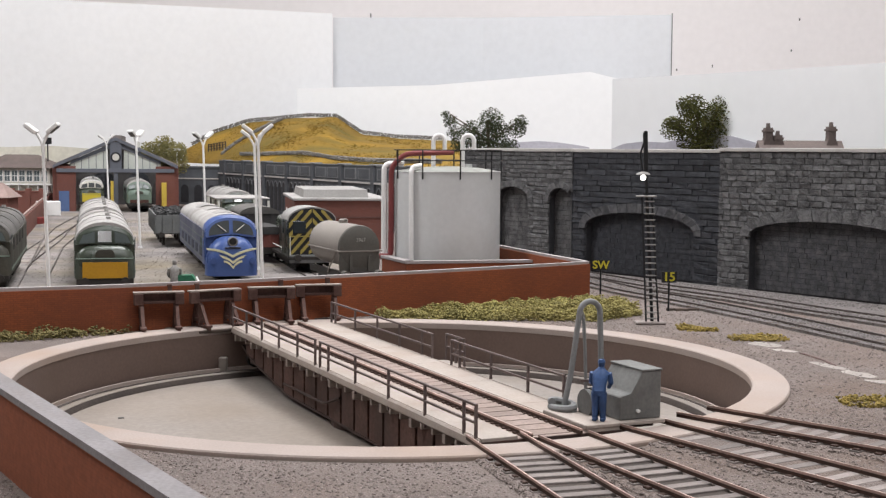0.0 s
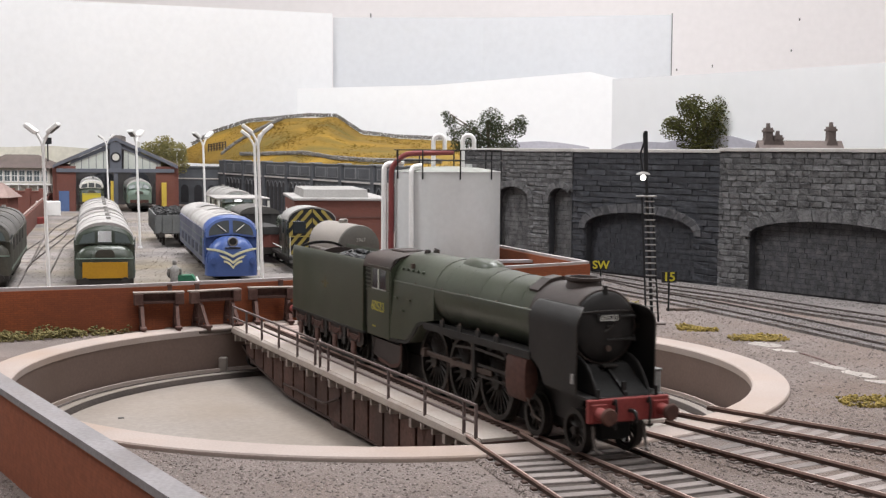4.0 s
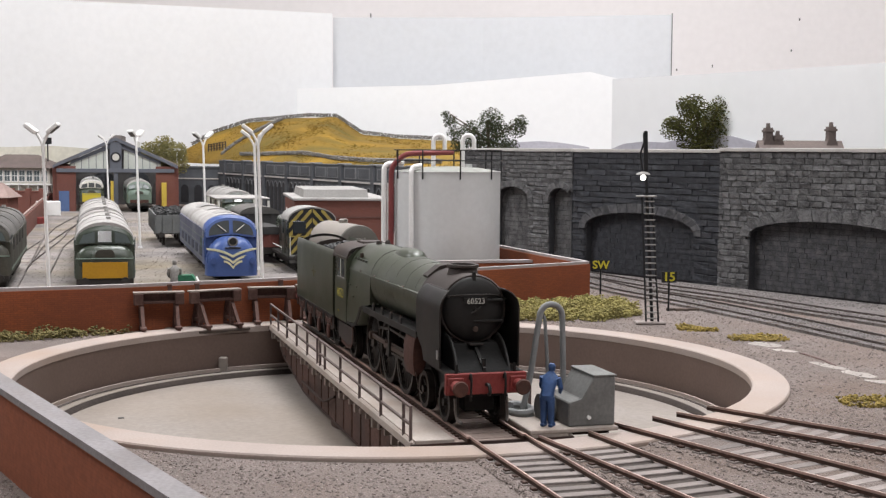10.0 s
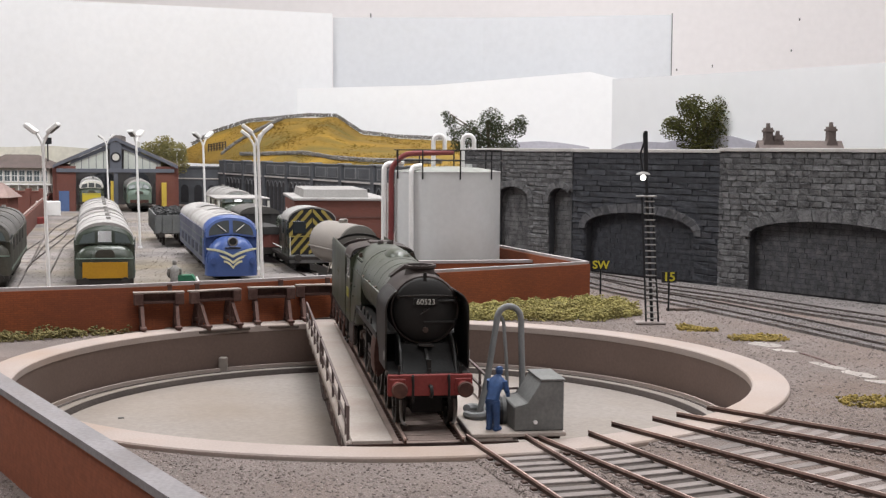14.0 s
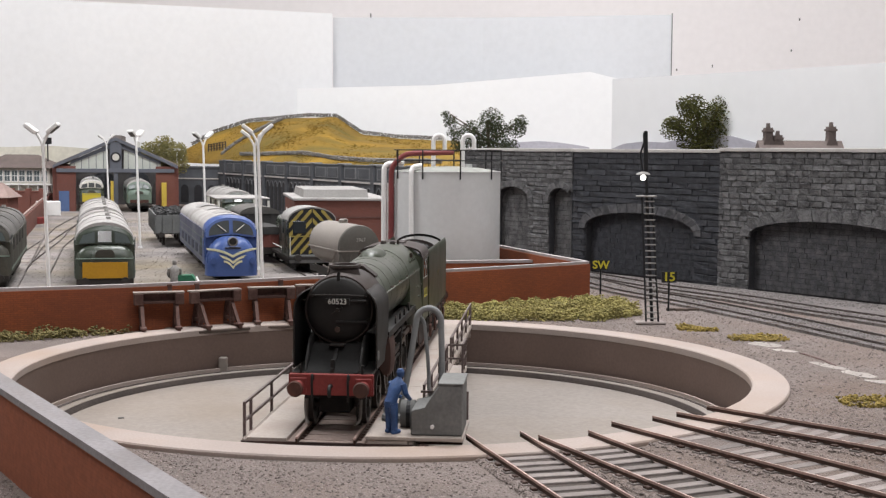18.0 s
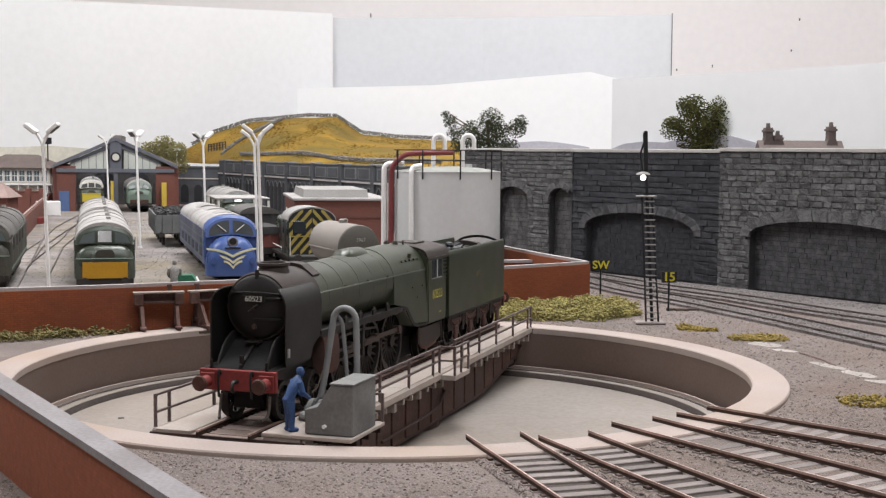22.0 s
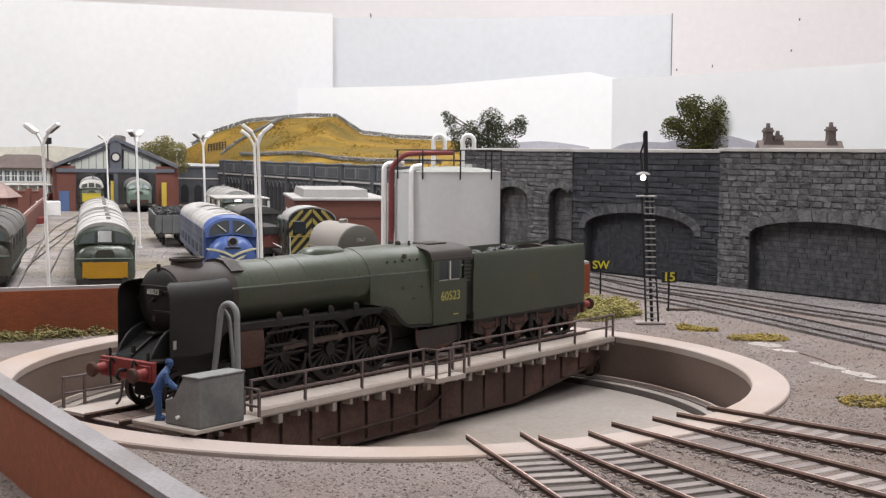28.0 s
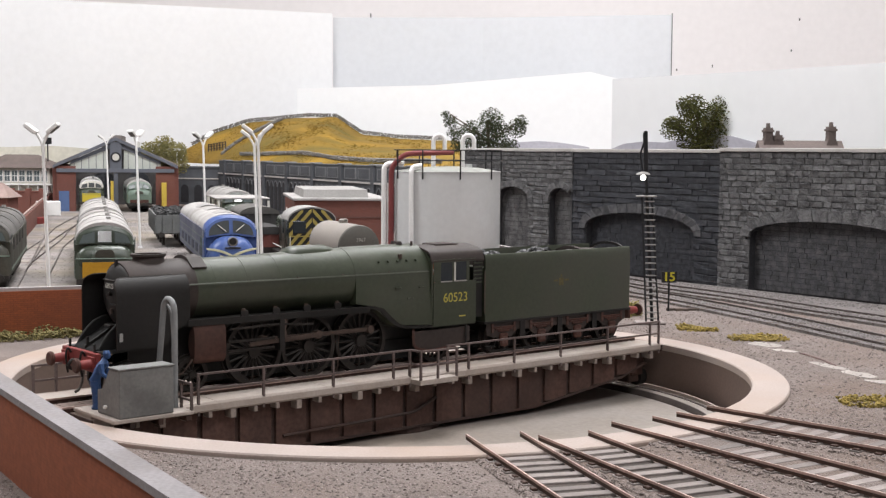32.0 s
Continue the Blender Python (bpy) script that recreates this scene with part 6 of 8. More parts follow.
def green_diesel(x, y, length, label, yellow=True, roof="roof_grey", pale=False, panel="warn_yellow", cab=None, drab=False, centre="pane_bright", side="pane_dim", panel_top=22.2):
    t = diesel_frame("diesel_locomotive", label, x, y, length)
    bodymat = "diesel_pale" if pale else "diesel_drab" if drab else "diesel_green"
    H = 17.2
    part("body", loft(B(), [body_sec(-length, H, 13, 34, 0.8, 0.94), body_sec(-length + 6, H, 13, 34, 0.8), body_sec(-8, H, 13, 34, 0.8), body_sec(-1.5, H, 13, 32, 0.5, 0.97)]), bodymat, t, "dark green bodyside", smooth=True)
    part("roof", loft(B(), [roof_sec(-length + 1, H - 0.6, 34.2, 10.5), roof_sec(-12, H - 0.4, 34.2, 11.5), roof_sec(-6.4, H - 0.6, 34.2, 11.5), roof_sec(-4.4, H - 1.0, 34.6, 10.2)]), roof, t, "dusty grey curved roof", smooth=True)
    # cab with a raked windscreen of three panes behind a rounded nose
    nosemat, bodymat = bodymat, cab or bodymat
    arch = lambda x, w, z, c: [(x, w * math.cos(math.pi * i / 12), z + c * math.sin(math.pi * i / 12)) for i in range(13)]
    part("cab_front", loft(B(), [arch(-8, 16.7, 34, 11.3), arch(-5.0, 16.5, 33.6, 10.2), arch(-3.4, 16.2, 33.0, 8.6), arch(-1.8, 15.9, 31, 2.0)]), bodymat, t, smooth=True)
    lean = Matrix.Translation((-0.9, 0, 32.8)) @ Euler((0, radians(-15), 0)).to_matrix().to_4x4()
    for poly, mt in (([(-15.2, -1.0), (-5.0, -0.4), (-5.0, 7.4), (-12.6, 4.9)], side), ([(-4.4, -0.3), (4.4, -0.3), (4.4, 7.8), (-4.4, 7.8)], centre), ([(15.2, -1.0), (5.0, -0.4), (5.0, 7.4), (12.6, 4.9)], side)):
        cy, cz = sum(p[0] for p in poly) / 4, sum(p[1] for p in poly) / 4
        bm = prism(B(), poly, "x", -2.4, 0.7)
        bm.transform(lean)
        w = part("windscreen", bm, bodymat, t)
        bm = prism(B(), [(cy + (p[0] - cy) * 0.86, cz + (p[1] - cz) * 0.82) for p in poly], "x", 0.6, 0.95)
        bm.transform(lean)
        part("pane", bm, mt, w, "reflecting windscreen pane")
    nose = []
    for xx, w, top in ((-3.0, 17.0, 32.2), (-0.6, 16.8, 31.9), (1.6, 16.4, 30.6), (3.0, 15.8, 28.4), (3.9, 15.2, 25.4), (4.2, 14.8, 23.0)):
        nose.append([(xx, w * math.copysign(abs(math.cos(a)) ** 0.45, math.cos(a)), 12.6 + (top - 12.6) * max(0.0, math.sin(a)) ** 0.5) for a in (math.pi * i / 18 for i in range(19))])
    part("nose", loft(B(), nose), nosemat, t, "rounded nose below the windscreen", smooth=True)
    part("grab_rail", tube(B(), [(1.6, -16.2, 24.0), (4.2, -13.0, 24.2), (4.7, 0, 24.3), (4.2, 13.0, 24.2), (1.6, 16.2, 24.0)], 0.4, 6), "diesel_pale", t)
    part("headcode_recess", prism(B(), [(-5.6, 25.0), (5.6, 25.0), (5.0, 28.0), (3.6, 29.4), (-3.6, 29.4), (-5.0, 28.0)], "x", 2.6, 4.4), "diesel_drab", t, "dark headcode recess")
    if yellow:
        part("warning_panel", box(B(), 3.9, 4.55, -12.6, 12.6, 12.9, panel_top, 0.2), panel, t, "painted warning panel")
    part("buffer_beam", box(B(), 0.5, 3.4, -16.0, 16.0, 9.2, 12.8, 0.3), "under", t)
    for i in range(4):
        xx = -20 - i * (length - 40) / 3.2
        part("roof_rib", loft(B(), [roof_sec(xx - 0.4, H - 0.35, 34.3, 11.5), roof_sec(xx + 0.4, H - 0.35, 34.3, 11.5)]), roof, t)
        part("roof_vent", cyl(B(), (xx - 9, 2.5, 45), (xx - 9, 2.5, 46.6), 1.5, seg=10), "roof_grey", t)
    for s in (-1, 1):
        for i in range(4):
            xx = -30 - i * 34
            part("side_grille", box(B(), xx - 10, xx + 4, s * 17.3 - 0.15, s * 17.3 + 0.15, 26, 33), "under", t)
        part("cab_side_window", box(B(), -13, -7, s * 17.25 - 0.15, s * 17.25 + 0.15, 30, 36), "pane", t)
        part("body_stripe", box(B(), -length + 6, -4, s * 17.25 - 0.1, s * 17.25 + 0.1, 15, 16.6), "diesel_pale", t)
    return t


green_diesel(-172, 233, 205, "dark green diesel locomotive with a yellow warning panel and dusty roof", roof="roof_pale")
green_diesel(-226.5, 438, 205, "dark green diesel locomotive coupled behind, with a dusty roof", yellow=False, roof="roof_pale")
green_diesel(-247, 242, 205, "dark weathered green diesel locomotive with a dull roof", yellow=False, roof="roof_dull", drab=True)
green_diesel(-474, 1345, 200, "green diesel locomotive with a white cab top in the shed doorway", roof="white", cab="timber_white", panel="lemon", centre="pane_dark", side="pane_dark", panel_top=25.5)
green_diesel(-402, 1325, 200, "grey-green diesel locomotive with an orange-brown buffer beam in the shed doorway", roof="roof_pale", pale=True, panel="rust", centre="pane_dim", panel_top=17.5)


def blue_diesel():
    x, y, L = -115, 337, 268
    t = diesel_frame("blue_diesel_locomotive", "bright blue diesel locomotive with cream whisker stripes and dusty roof", x, y, L, buffers=False)
    t.scale = (1, 1, 0.965)
    H = 17.4
    part("body", loft(B(), [body_sec(-L, H, 12, 35, 1.0, 0.9), body_sec(-L + 10, H, 12, 35.5, 1.0), body_sec(-24, H, 12, 35.5, 1.0)]), "side_grey", t, "blue-grey lined bodyside", smooth=True)
    part("roof", loft(B(), [roof_sec(-L + 2, H - 1, 35.8, 9), roof_sec(-22, H - 0.3, 35.8, 10.2)]), "roof_pale", t, "dusty pale roof with panels", smooth=True)
    part("cab", loft(B(), [body_sec(-23.9, H + 0.1, 12, 36, 9.9), body_sec(-17, H + 0.1, 12, 36, 9.4), body_sec(-11, H - 0.4, 12, 34, 5.5), body_sec(-10.4, H - 0.6, 12, 31.0, 3.0)]), "blue", t, "bright blue cab", smooth=True)
    nose = []
    for xx, w, top in ((-10.5, 17.2, 31.8), (-5, 16.8, 31.2), (-1, 15.6, 29.2), (1.8, 13.2, 25.4), (2.9, 10, 21.0)):
        nose.append([(xx, w * math.copysign(abs(math.cos(a)) ** 0.7, math.cos(a)), 5 + (top - 5) * max(0, math.sin(a)) ** 0.75) for a in (math.pi * i / 16 for i in range(17))])
    part("nose", loft(B(), nose), "blue", t, "rounded bright blue nose", smooth=True)
    for s in (-1, 1):
        # each screen is a quarter arch in a raised blue surround
        quarter = lambda r, h, y0: [(s * (y0 + (r - y0) * math.sin(a)), h * math.cos(a) ** 0.8) for a in (math.pi / 2 * k / 10 for k in range(11))]
        tilt = Matrix.Translation((-8.6, 0, 32.0)) @ Euler((0, radians(-17), 0)).to_matrix().to_4x4()
        rim = quarter(16.6, 12.4, 0.0) + [(s * 16.6, -1.6), (0.0, 0.6)]
        bm = prism(B(), rim, "x", -3.0, 0.2)
        bm.transform(tilt)
        part("screen_surround", bm, "blue", t, "blue windscreen surround")
        bm = prism(B(), quarter(14.6, 10.4, 1.2) + [(s * 14.6, -0.4), (s * 1.2, 1.8)], "x", 0.1, 0.45)
        bm.transform(tilt)
        part("windscreen", bm, "pane_dark", t, "dark arched windscreen pane")
        part("wiper", tube(B(), [(-8.3, s * 3.2, 34.6), (-9.8, s * 8.8, 39.2)], 0.3, 5), "whitish", t)
        part("cab_window", box(B(), -20, -15.5, s * 17.55 - 0.2, s * 17.55 + 0.2, 30, 35.5), "pane", t)
        part("nose_buffer", cyl(B(), (0, s * 12.8, 15.5), (4.2, s * 12.8, 15.5), 1.7, 2.1, 16), "blue", t, "blue round buffer")
        for z in (15, 24, 29):
            part("body_line", box(B(), -L + 10, -24, s * 17.45 - 0.1, s * 17.45 + 0.1, z, z + 0.6), "diesel_pale", t)
        for i in range(6):
            xx = -40 - i * 36
            part("side_grille", box(B(), xx - 9, xx + 9, s * 17.5 - 0.15, s * 17.5 + 0.15, 16.4, 22.5), "grille_blue", t)
        part("crest_ring", tube(B(), [(-32 + 4.5 * math.cos(a), s * 17.6, 24 + 6 * math.sin(a)) for a in (2 * math.pi * k / 20 for k in range(20))], 0.3, 5, closed=True), "diesel_pale", t)
    part("headlamp_housing", cyl(B(), (-8.5, 0, 27.2), (1.4, 0, 28.2), 4.2, 3.4, 24), "blue", t, "rounded blue headlamp housing", smooth=True)
    part("headlamp_ring", cyl(B(), (1.2, 0, 28.6), (2.5, 0, 28.4), 3.1, seg=24), "roof_pale", t, "pale headlamp rim")
    part("headlamp", cyl(B(), (1.4, 0, 28.6), (2.8, 0, 28.4), 2.4, seg=24), "black", t, "dark round headlamp")
    part("lamp_bracket", box(B(), 1.5, 2.9, -5, 5, 23.6, 24.6), "black", t)
    # cream whiskers: three nested vees that follow the nose
    for k, (span, z_out, z_in) in enumerate(((16.4, 23.0, 18.4), (11.2, 18.8, 14.2), (6.0, 15.0, 10.8))):
        for s in (-1, 1):
            a, b = [], []
            for i in range(9):
                f = i / 8
                yy = s * span * f
                zz = z_in + (z_out - z_in) * (1 - (1 - f) ** 2.2)
                u = abs(yy) / 17.2
                xx = 3.5 - 9.5 * u ** 3.2
                a.append((xx, yy, zz - 0.9 * (1 - 0.3 * f)))
                b.append((xx, yy, zz + 0.9 * (1 - 0.3 * f)))
            bm = B()
            loft(bm, [[(p[0] - 1.2, p[1], p[2]), p, q, (q[0] - 1.2, q[1], q[2])] for p, q in zip(a, b)])
            part("whisker_stripe", bm, "cream", t, "cream whisker stripe")
    for i in range(3):
        part("roof_panel", loft(B(), [roof_sec(-60 - i * 60 - 14, 12, 38.6, 7.8), roof_sec(-60 - i * 60 + 14, 12, 38.6, 7.8)]), "roof_grey", t)
    return t


blue_diesel()


M["chevron_yellow"] = mat("dusty_yellow_chevron", (0.36, 0.285, 0.075), 0.6, var=0.15, dirt_glint=(0.22, 0.17, 0.07), dirt_glint_amt=0.6, dirt_glint_scale=120)


def shunter():
    t = thing("shunting_locomotive", -71, 418, 0, YAW, "green diesel shunter with black and yellow chevron cab end", "locomotive", "yard diesels")
    L = 108
    part("cab", loft(B(), [body_sec(-34, 17, 11, 37, 9), body_sec(0, 17, 11, 37, 9)]), "diesel_green", t, "green shunter cab")
    part("cab_roof", loft(B(), [roof_sec(-36, 17.6, 37.4, 9.6), roof_sec(-0.3, 17.6, 37.4, 9.6)]), "roof_grey", t, "dusty grey curved cab roof", smooth=True)
    part("bonnet", loft(B(), [body_sec(-L, 11, 13, 33, 5), body_sec(-34, 11, 13, 33, 5)]), "diesel_green", t, smooth=True)
    part("footplate", box(B(), -L - 4, 4, -17, 17, 9.5, 11.5), "under", t)
    # chevrons slope up to the middle of the cab end
    def edge(y):
        return 37 + 9 * math.sqrt(max(0, 1 - (y / 17) ** 2))
    part("end_panel", prism(B(), [(y, edge(y)) for y in np.linspace(-16.8, 16.8, 15)] + [(16.8, 13), (-16.8, 13)], "x", 0.1, 0.5), "black", t)
    for s in (-1, 1):
        for k in range(7):
            z = -8 + k * 7.2
            pts = []
            for y in np.linspace(0.4, 16.6, 9):
                lo, hi = z + (16.6 - y) * 1.15 - 3.4, z + (16.6 - y) * 1.15
                pts.append((y, max(13.2, min(lo, edge(y) - 0.4)), max(13.2, min(hi, edge(y) - 0.4))))
            pts = [p for p in pts if p[2] - p[1] > 0.3]
            if len(pts) > 1:
                bm = loft(B(), [[(0.45, s * y, a), (0.75, s * y, a), (0.75, s * y, b), (0.45, s * y, b)] for y, a, b in pts])
                part("chevron", bm, "chevron_yellow", t, "yellow chevron stripe")
        for x0, x1 in ((-12, -3), (-30, -22)):
            part("cab_window", box(B(), x0, x1, min(s * 16.9, s * 17.25), max(s * 16.9, s * 17.25), 27, 36.5), "glass", t)
        part("cab_door", box(B(), -20.5, -13.5, min(s * 16.9, s * 17.2), max(s * 16.9, s * 17.2), 13, 36), "diesel_drab", t)
        part("end_window", box(B(), 0.6, 1.0, min(s * 4.5, s * 14), max(s * 4.5, s * 14), 28, 37, 0.3), "glass", t)
        part("side_rail", tube(B(), [(2, s * 16, 12), (2, s * 16, 26)], 0.4, 5), "whitish", t)
        part("buffer", cyl(B(), (3, s * 11, 11), (9, s * 11, 11), 2.6, seg=14), "under", t)
        part("louvre_panel", box(B(), -90, -50, s * 11.1 - 0.2, s * 11.1 + 0.2, 18, 30), "under", t)
        for i in range(3):
            part("wheel", cyl(B(), (-18 - i * 32, s * 7.2, 8.5), (-18 - i * 32, s * 9.6, 8.5), 7.6, seg=20), "wheel", t)
        part("frame_side", box(B(), -L, 0, s * 12 - 0.5, s * 12 + 0.5, 4, 10), "under", t)
        part("running_rail", box(B(), -L, -34, s * 16 - 0.3, s * 16 + 0.3, 15, 15.6), "whitish", t)
    part("buffer_beam", box(B(), 0.2, 3.2, -16.4, 16.4, 7.0, 12.8, 0.3), "wagon_grey", t, "dull grey buffer beam")
    part("waist_band", box(B(), 0.5, 1.2, -16.6, 16.6, 25.6, 26.4), "chevron_yellow", t)
    part("exhaust", cyl(B(), (-60, 0, 37.5), (-60, 0, 41), 1.6, seg=12), "under", t)
    return t


shunter()


def tank_wagon():
    t = thing("tank_wagon", -29, 289, -1.2, YAW + 8, "weathered beige tank wagon with a dark grey end", "wagon", "yard wagons")
    r, zc, L = 13.6, 29.0, 62
    bm = B()
    sec = [[(x, rr * math.cos(a), zc + rr * math.sin(a)) for a in (2 * math.pi * i / 28 for i in range(28))] for x, rr in ((-L, r * 0.9), (-L + 1.5, r), (-1.5, r))]
    part("barrel", loft(bm, sec), "tank_beige", t, "beige tank barrel", smooth=True)
    sec = [[(x, rr * math.cos(a), zc + rr * math.sin(a)) for a in (2 * math.pi * i / 28 for i in range(28))] for x, rr in ((-1.5, r), (0, r * 0.97), (1.0, r * 0.8), (1.5, r * 0.3))]
    end = part("barrel_end", loft(B(), sec), "tank_dark", t, "dark grey tank end", smooth=True)
    lettering("wagon_number", "3967", 3.1, "dim_figures", t, pose(1.75 * MM, 0.4 * MM, 33.4 * MM, 90, 0, 90), 0.1)
    part("filler", lathe(B(), [(3, 41.5), (3, 44.4), (2, 45)], 16, (-L / 2, 0, 0)), "tank_beige", t)
    part("filler_pipe", tube(B(), [(-L / 2 - 4, 0, 44), (-L / 2 + 6, 0, 44.4)], 0.7, 6), "tank_dark", t)
    part("band", box(B(), -L, 1.9, -14.4, 14.4, 26.2, 27.0), "tank_beige", t, "horizontal angle rail")
    for s in (-1, 1):
        part("end_stanchion", box(B(), 0.6, 2.2, s * 6 - 0.9, s * 6 + 0.9, 11, 24), "tank_dark", t)
        part("sole_bar", box(B(), -L - 2, 3, s * 11 - 1, s * 11 + 1, 10, 14), "under", t)
        part("buffer", cyl(B(), (3, s * 11, 12.5), (8.5, s * 11, 12.5), 2.5, seg=14), "tank_dark", t)
        part("tie_rod", tube(B(), [(-4, s * 14, 26), (-L * 0.4, s * 12.5, 12)], 0.5, 5), "tank_beige", t)
        for x in (-14, -48):
            part("wheel", cyl(B(), (x, s * 7.2, 6.7), (x, s * 9.6, 6.7), 5.8, seg=18), "wheel", t)
    part("end_plate", prism(B(), [(-12.5, 12), (12.5, 12), (13.4, 20), (12.5, 27), (-12.5, 27), (-13.4, 20)], "x", -0.6, 0.2), "tank_dark", t)
    part("headstock", box(B(), 1.5, 3.2, -15, 15, 9.5, 14), "under", t)
    return t


tank_wagon()


def open_wagon(x, y, label, material="wagon_grey", coal=True):
    t = thing("open_wagon", x, y, 0, YAW, label, "wagon", "yard wagons")
    L, H, z0, z1 = 66, 15.5, 12.5, 29
    for s in (-1, 1):
        sd = part("side", box(B(), -L, 0, s * H - 0.6, s * H + 0.6, z0, z1), material, t)
        for i in range(5):
            part("side_stanchion", box(B(), -4 - i * 14.4, -2.6 - i * 14.4, s * (H + 0.9) - 0.4, s * (H + 0.9) + 0.4, z0, z1), material, sd)
        part("sole_bar", box(B(), -L, 0, s * 11 - 1, s * 11 + 1, 9, z0), "under", t)
        part("buffer", cyl(B(), (0.5, s * 11, 11.5), (6, s * 11, 11.5), 2.4, seg=12), "under", t)
        for xx in (-15, -51):
            part("wheel", cyl(B(), (xx, s * 7.2, 6.9), (xx, s * 9.6, 6.9), 6, seg=16), "wheel", t)
            part("axle_guard", box(B(), xx - 4, xx + 4, s * 11.5 - 0.5, s * 11.5 + 0.5, 4, 10), "under", t)
    for xx in (-L, -0.6):
        part("end", box(B(), xx - 0.6, xx + 0.6, -H, H, z0, z1), material, t)
    for yy in (-9, 0, 9):
        part("end_stanchion", box(B(), 0, 1.4, yy - 0.8, yy + 0.8, z0, z1), material, t)
    part("wagon_floor", box(B(), -L, 0, -H, H, z0 - 0.6, z0 + 0.3), "under", t)
    if coal:
        rs = random.Random(int(x))
        items = [(rs.uniform(-L + 2, -2), rs.uniform(-H + 2, H - 2), 27.5 + rs.uniform(-1, 3.5), rs.uniform(1.3, 2.8), 0.8) for _ in range(220)]
        tagged(lumps("coal", items, "coal", t), kind="stuff")
        part("coal_bed", box(B(), -L + 0.6, -1.2, -H + 0.6, H - 0.6, 20, 27), "coal", t)
    return t


open_wagon(-218, 655, "grey open wagon loaded with coal")
open_wagon(-237, 728, "grey open wagon loaded with coal")


def box_van(x, y, label, material, roofm, yaw=YAW, h=40):
    t = thing("covered_van", x, y, 0, yaw, label, "wagon", "yard wagons")
    L, H = 70, 16
    part("body", loft(B(), [body_sec(-L, H, 12, h - 5, 1.0), body_sec(0, H, 12, h - 5, 1.0)]), material, t)
    part("roof", loft(B(), [roof_sec(-L - 1, H + 0.6, h - 5, 6), roof_sec(1, H + 0.6, h - 5, 6)]), roofm, t, smooth=True)
    part("underframe", box(B(), -L, 0, -11, 11, 7, 12), "under", t)
    for s in (-1, 1):
        part("buffer", cyl(B(), (0, s * 11, 11.5), (6, s * 11, 11.5), 2.4, seg=12), "under", t)
        for xx in (-15, -55):
            part("wheel", cyl(B(), (xx, s * 7.2, 6.9), (xx, s * 9.6, 6.9), 6, seg=16), "wheel", t)
        for k in range(4):
            part("side_batten", box(B(), -10 - k * 16, -9 - k * 16, s * (H + 0.3) - 0.3, s * (H + 0.3) + 0.3, 12, h - 6), material, t)
    for yy in (-10, 0, 10):
        part("end_batten", box(B(), 0, 0.9, yy - 0.6, yy + 0.6, 12, h - 5), material, t)
    return t


M["van_dark"] = mat("dark_weathered_van", (0.05, 0.048, 0.048), 0.75, var=0.2, scale=60)
M["van_red"] = mat("faded_red_van", (0.17, 0.06, 0.05), 0.75, var=0.2, scale=60)
box_van(-128, 560, "dark weathered covered van with a pale roof", "van_dark", "roof_dull")
box_van(-112, 500, "faded red-brown low wagon body", "van_red", "van_dark", h=27)
green_diesel(-192, 860, 205, "dark green diesel locomotive with a grey roof beside the platform canopy", yellow=True, roof="roof_grey")


def canopy():
    t = thing("fuelling_canopy", -168, 700, GZ, 14.9, "white flat-roofed fuelling canopy on thin posts", "canopy")
    part("roof", box(B(), -24, 24, -45, 45, 45, 46.2, 0.4), "roof_pale", t, "flat white canopy roof")
    for sx in (-22, 22):
        for sy in (-52, 0, 52):
            part("post", cyl(B(), (sx, sy, 0), (sx, sy, 44), 1.1, seg=8), "whitish", t)
    part("pump", box(B(), -24, -16, -50, -44, 0, 18, 0.5), "yellow_door", t, "yellow pump housing")
    return t


canopy()

# ---------------------------------------------------------------- backdrop boards and room details
def board(name, pts, z0, z1s, material, label, thick=6):
    """An upright sheet along plan points with a top edge of given heights."""
    bm = B()
    front = [Vector(p) for p in pts]
    back = shift(pts, -thick)
    f = [(bm.verts.new((p.x, p.y, z0)), bm.verts.new((p.x, p.y, z))) for p, z in zip(front, z1s)]
    g = [(bm.verts.new((p.x, p.y, z0)), bm.verts.new((p.x, p.y, z))) for p, z in zip(back, z1s)]
    for i in range(len(f) - 1):
        for a, b in ((f, f), (g, g)):
            bm.faces.new((a[i][0], a[i + 1][0], a[i + 1][1], a[i][1]))
        bm.faces.new((f[i][1], f[i + 1][1], g[i + 1][1], g[i][1]))
        bm.faces.new((f[i][0], f[i + 1][0], g[i + 1][0], g[i][0]))
    for i in (0, -1):
        bm.faces.new((f[i][0], f[i][1], g[i][1], g[i][0]))
    return tagged(part(name, bm, material), label=label, category="backdrop", kind="structure")


board("backdrop_left", [(-1250, 1650), (-800, 1870), (-203, 2162)], -30, [352, 358, 363], "board_left", "tall white backdrop board with faint smudges")
board("backdrop_middle", [(-203, 2180), (100, 2170), (468, 2100)], -30, [357, 358, 360], "board_blue", "pale blue-white backdrop board with faint clouds")
board("backdrop_front", [(-260, 2031), (0, 2031), (301, 2031), (356, 2031)], -30, [207, 215, 243, 230], "board", "low white backdrop sheet behind the hill")
board("backdrop_side", [(166, 610), (260, 480), (330, 372), (520, 60)], -30, [150, 150, 150, 150], "board", "low white backdrop board behind the stone wall")
strip = tagged(part("trim", box(B(), 467.6, 469.2, 2098, 2103, -30, 362), "wagon_grey"), label="dark grey edge strip of the backdrop", category="trim", kind="structure")

M["far_hill"] = mat("painted_far_hills", (0.42, 0.41, 0.46), 0.9, var=0.12, scale=12, fine=200)
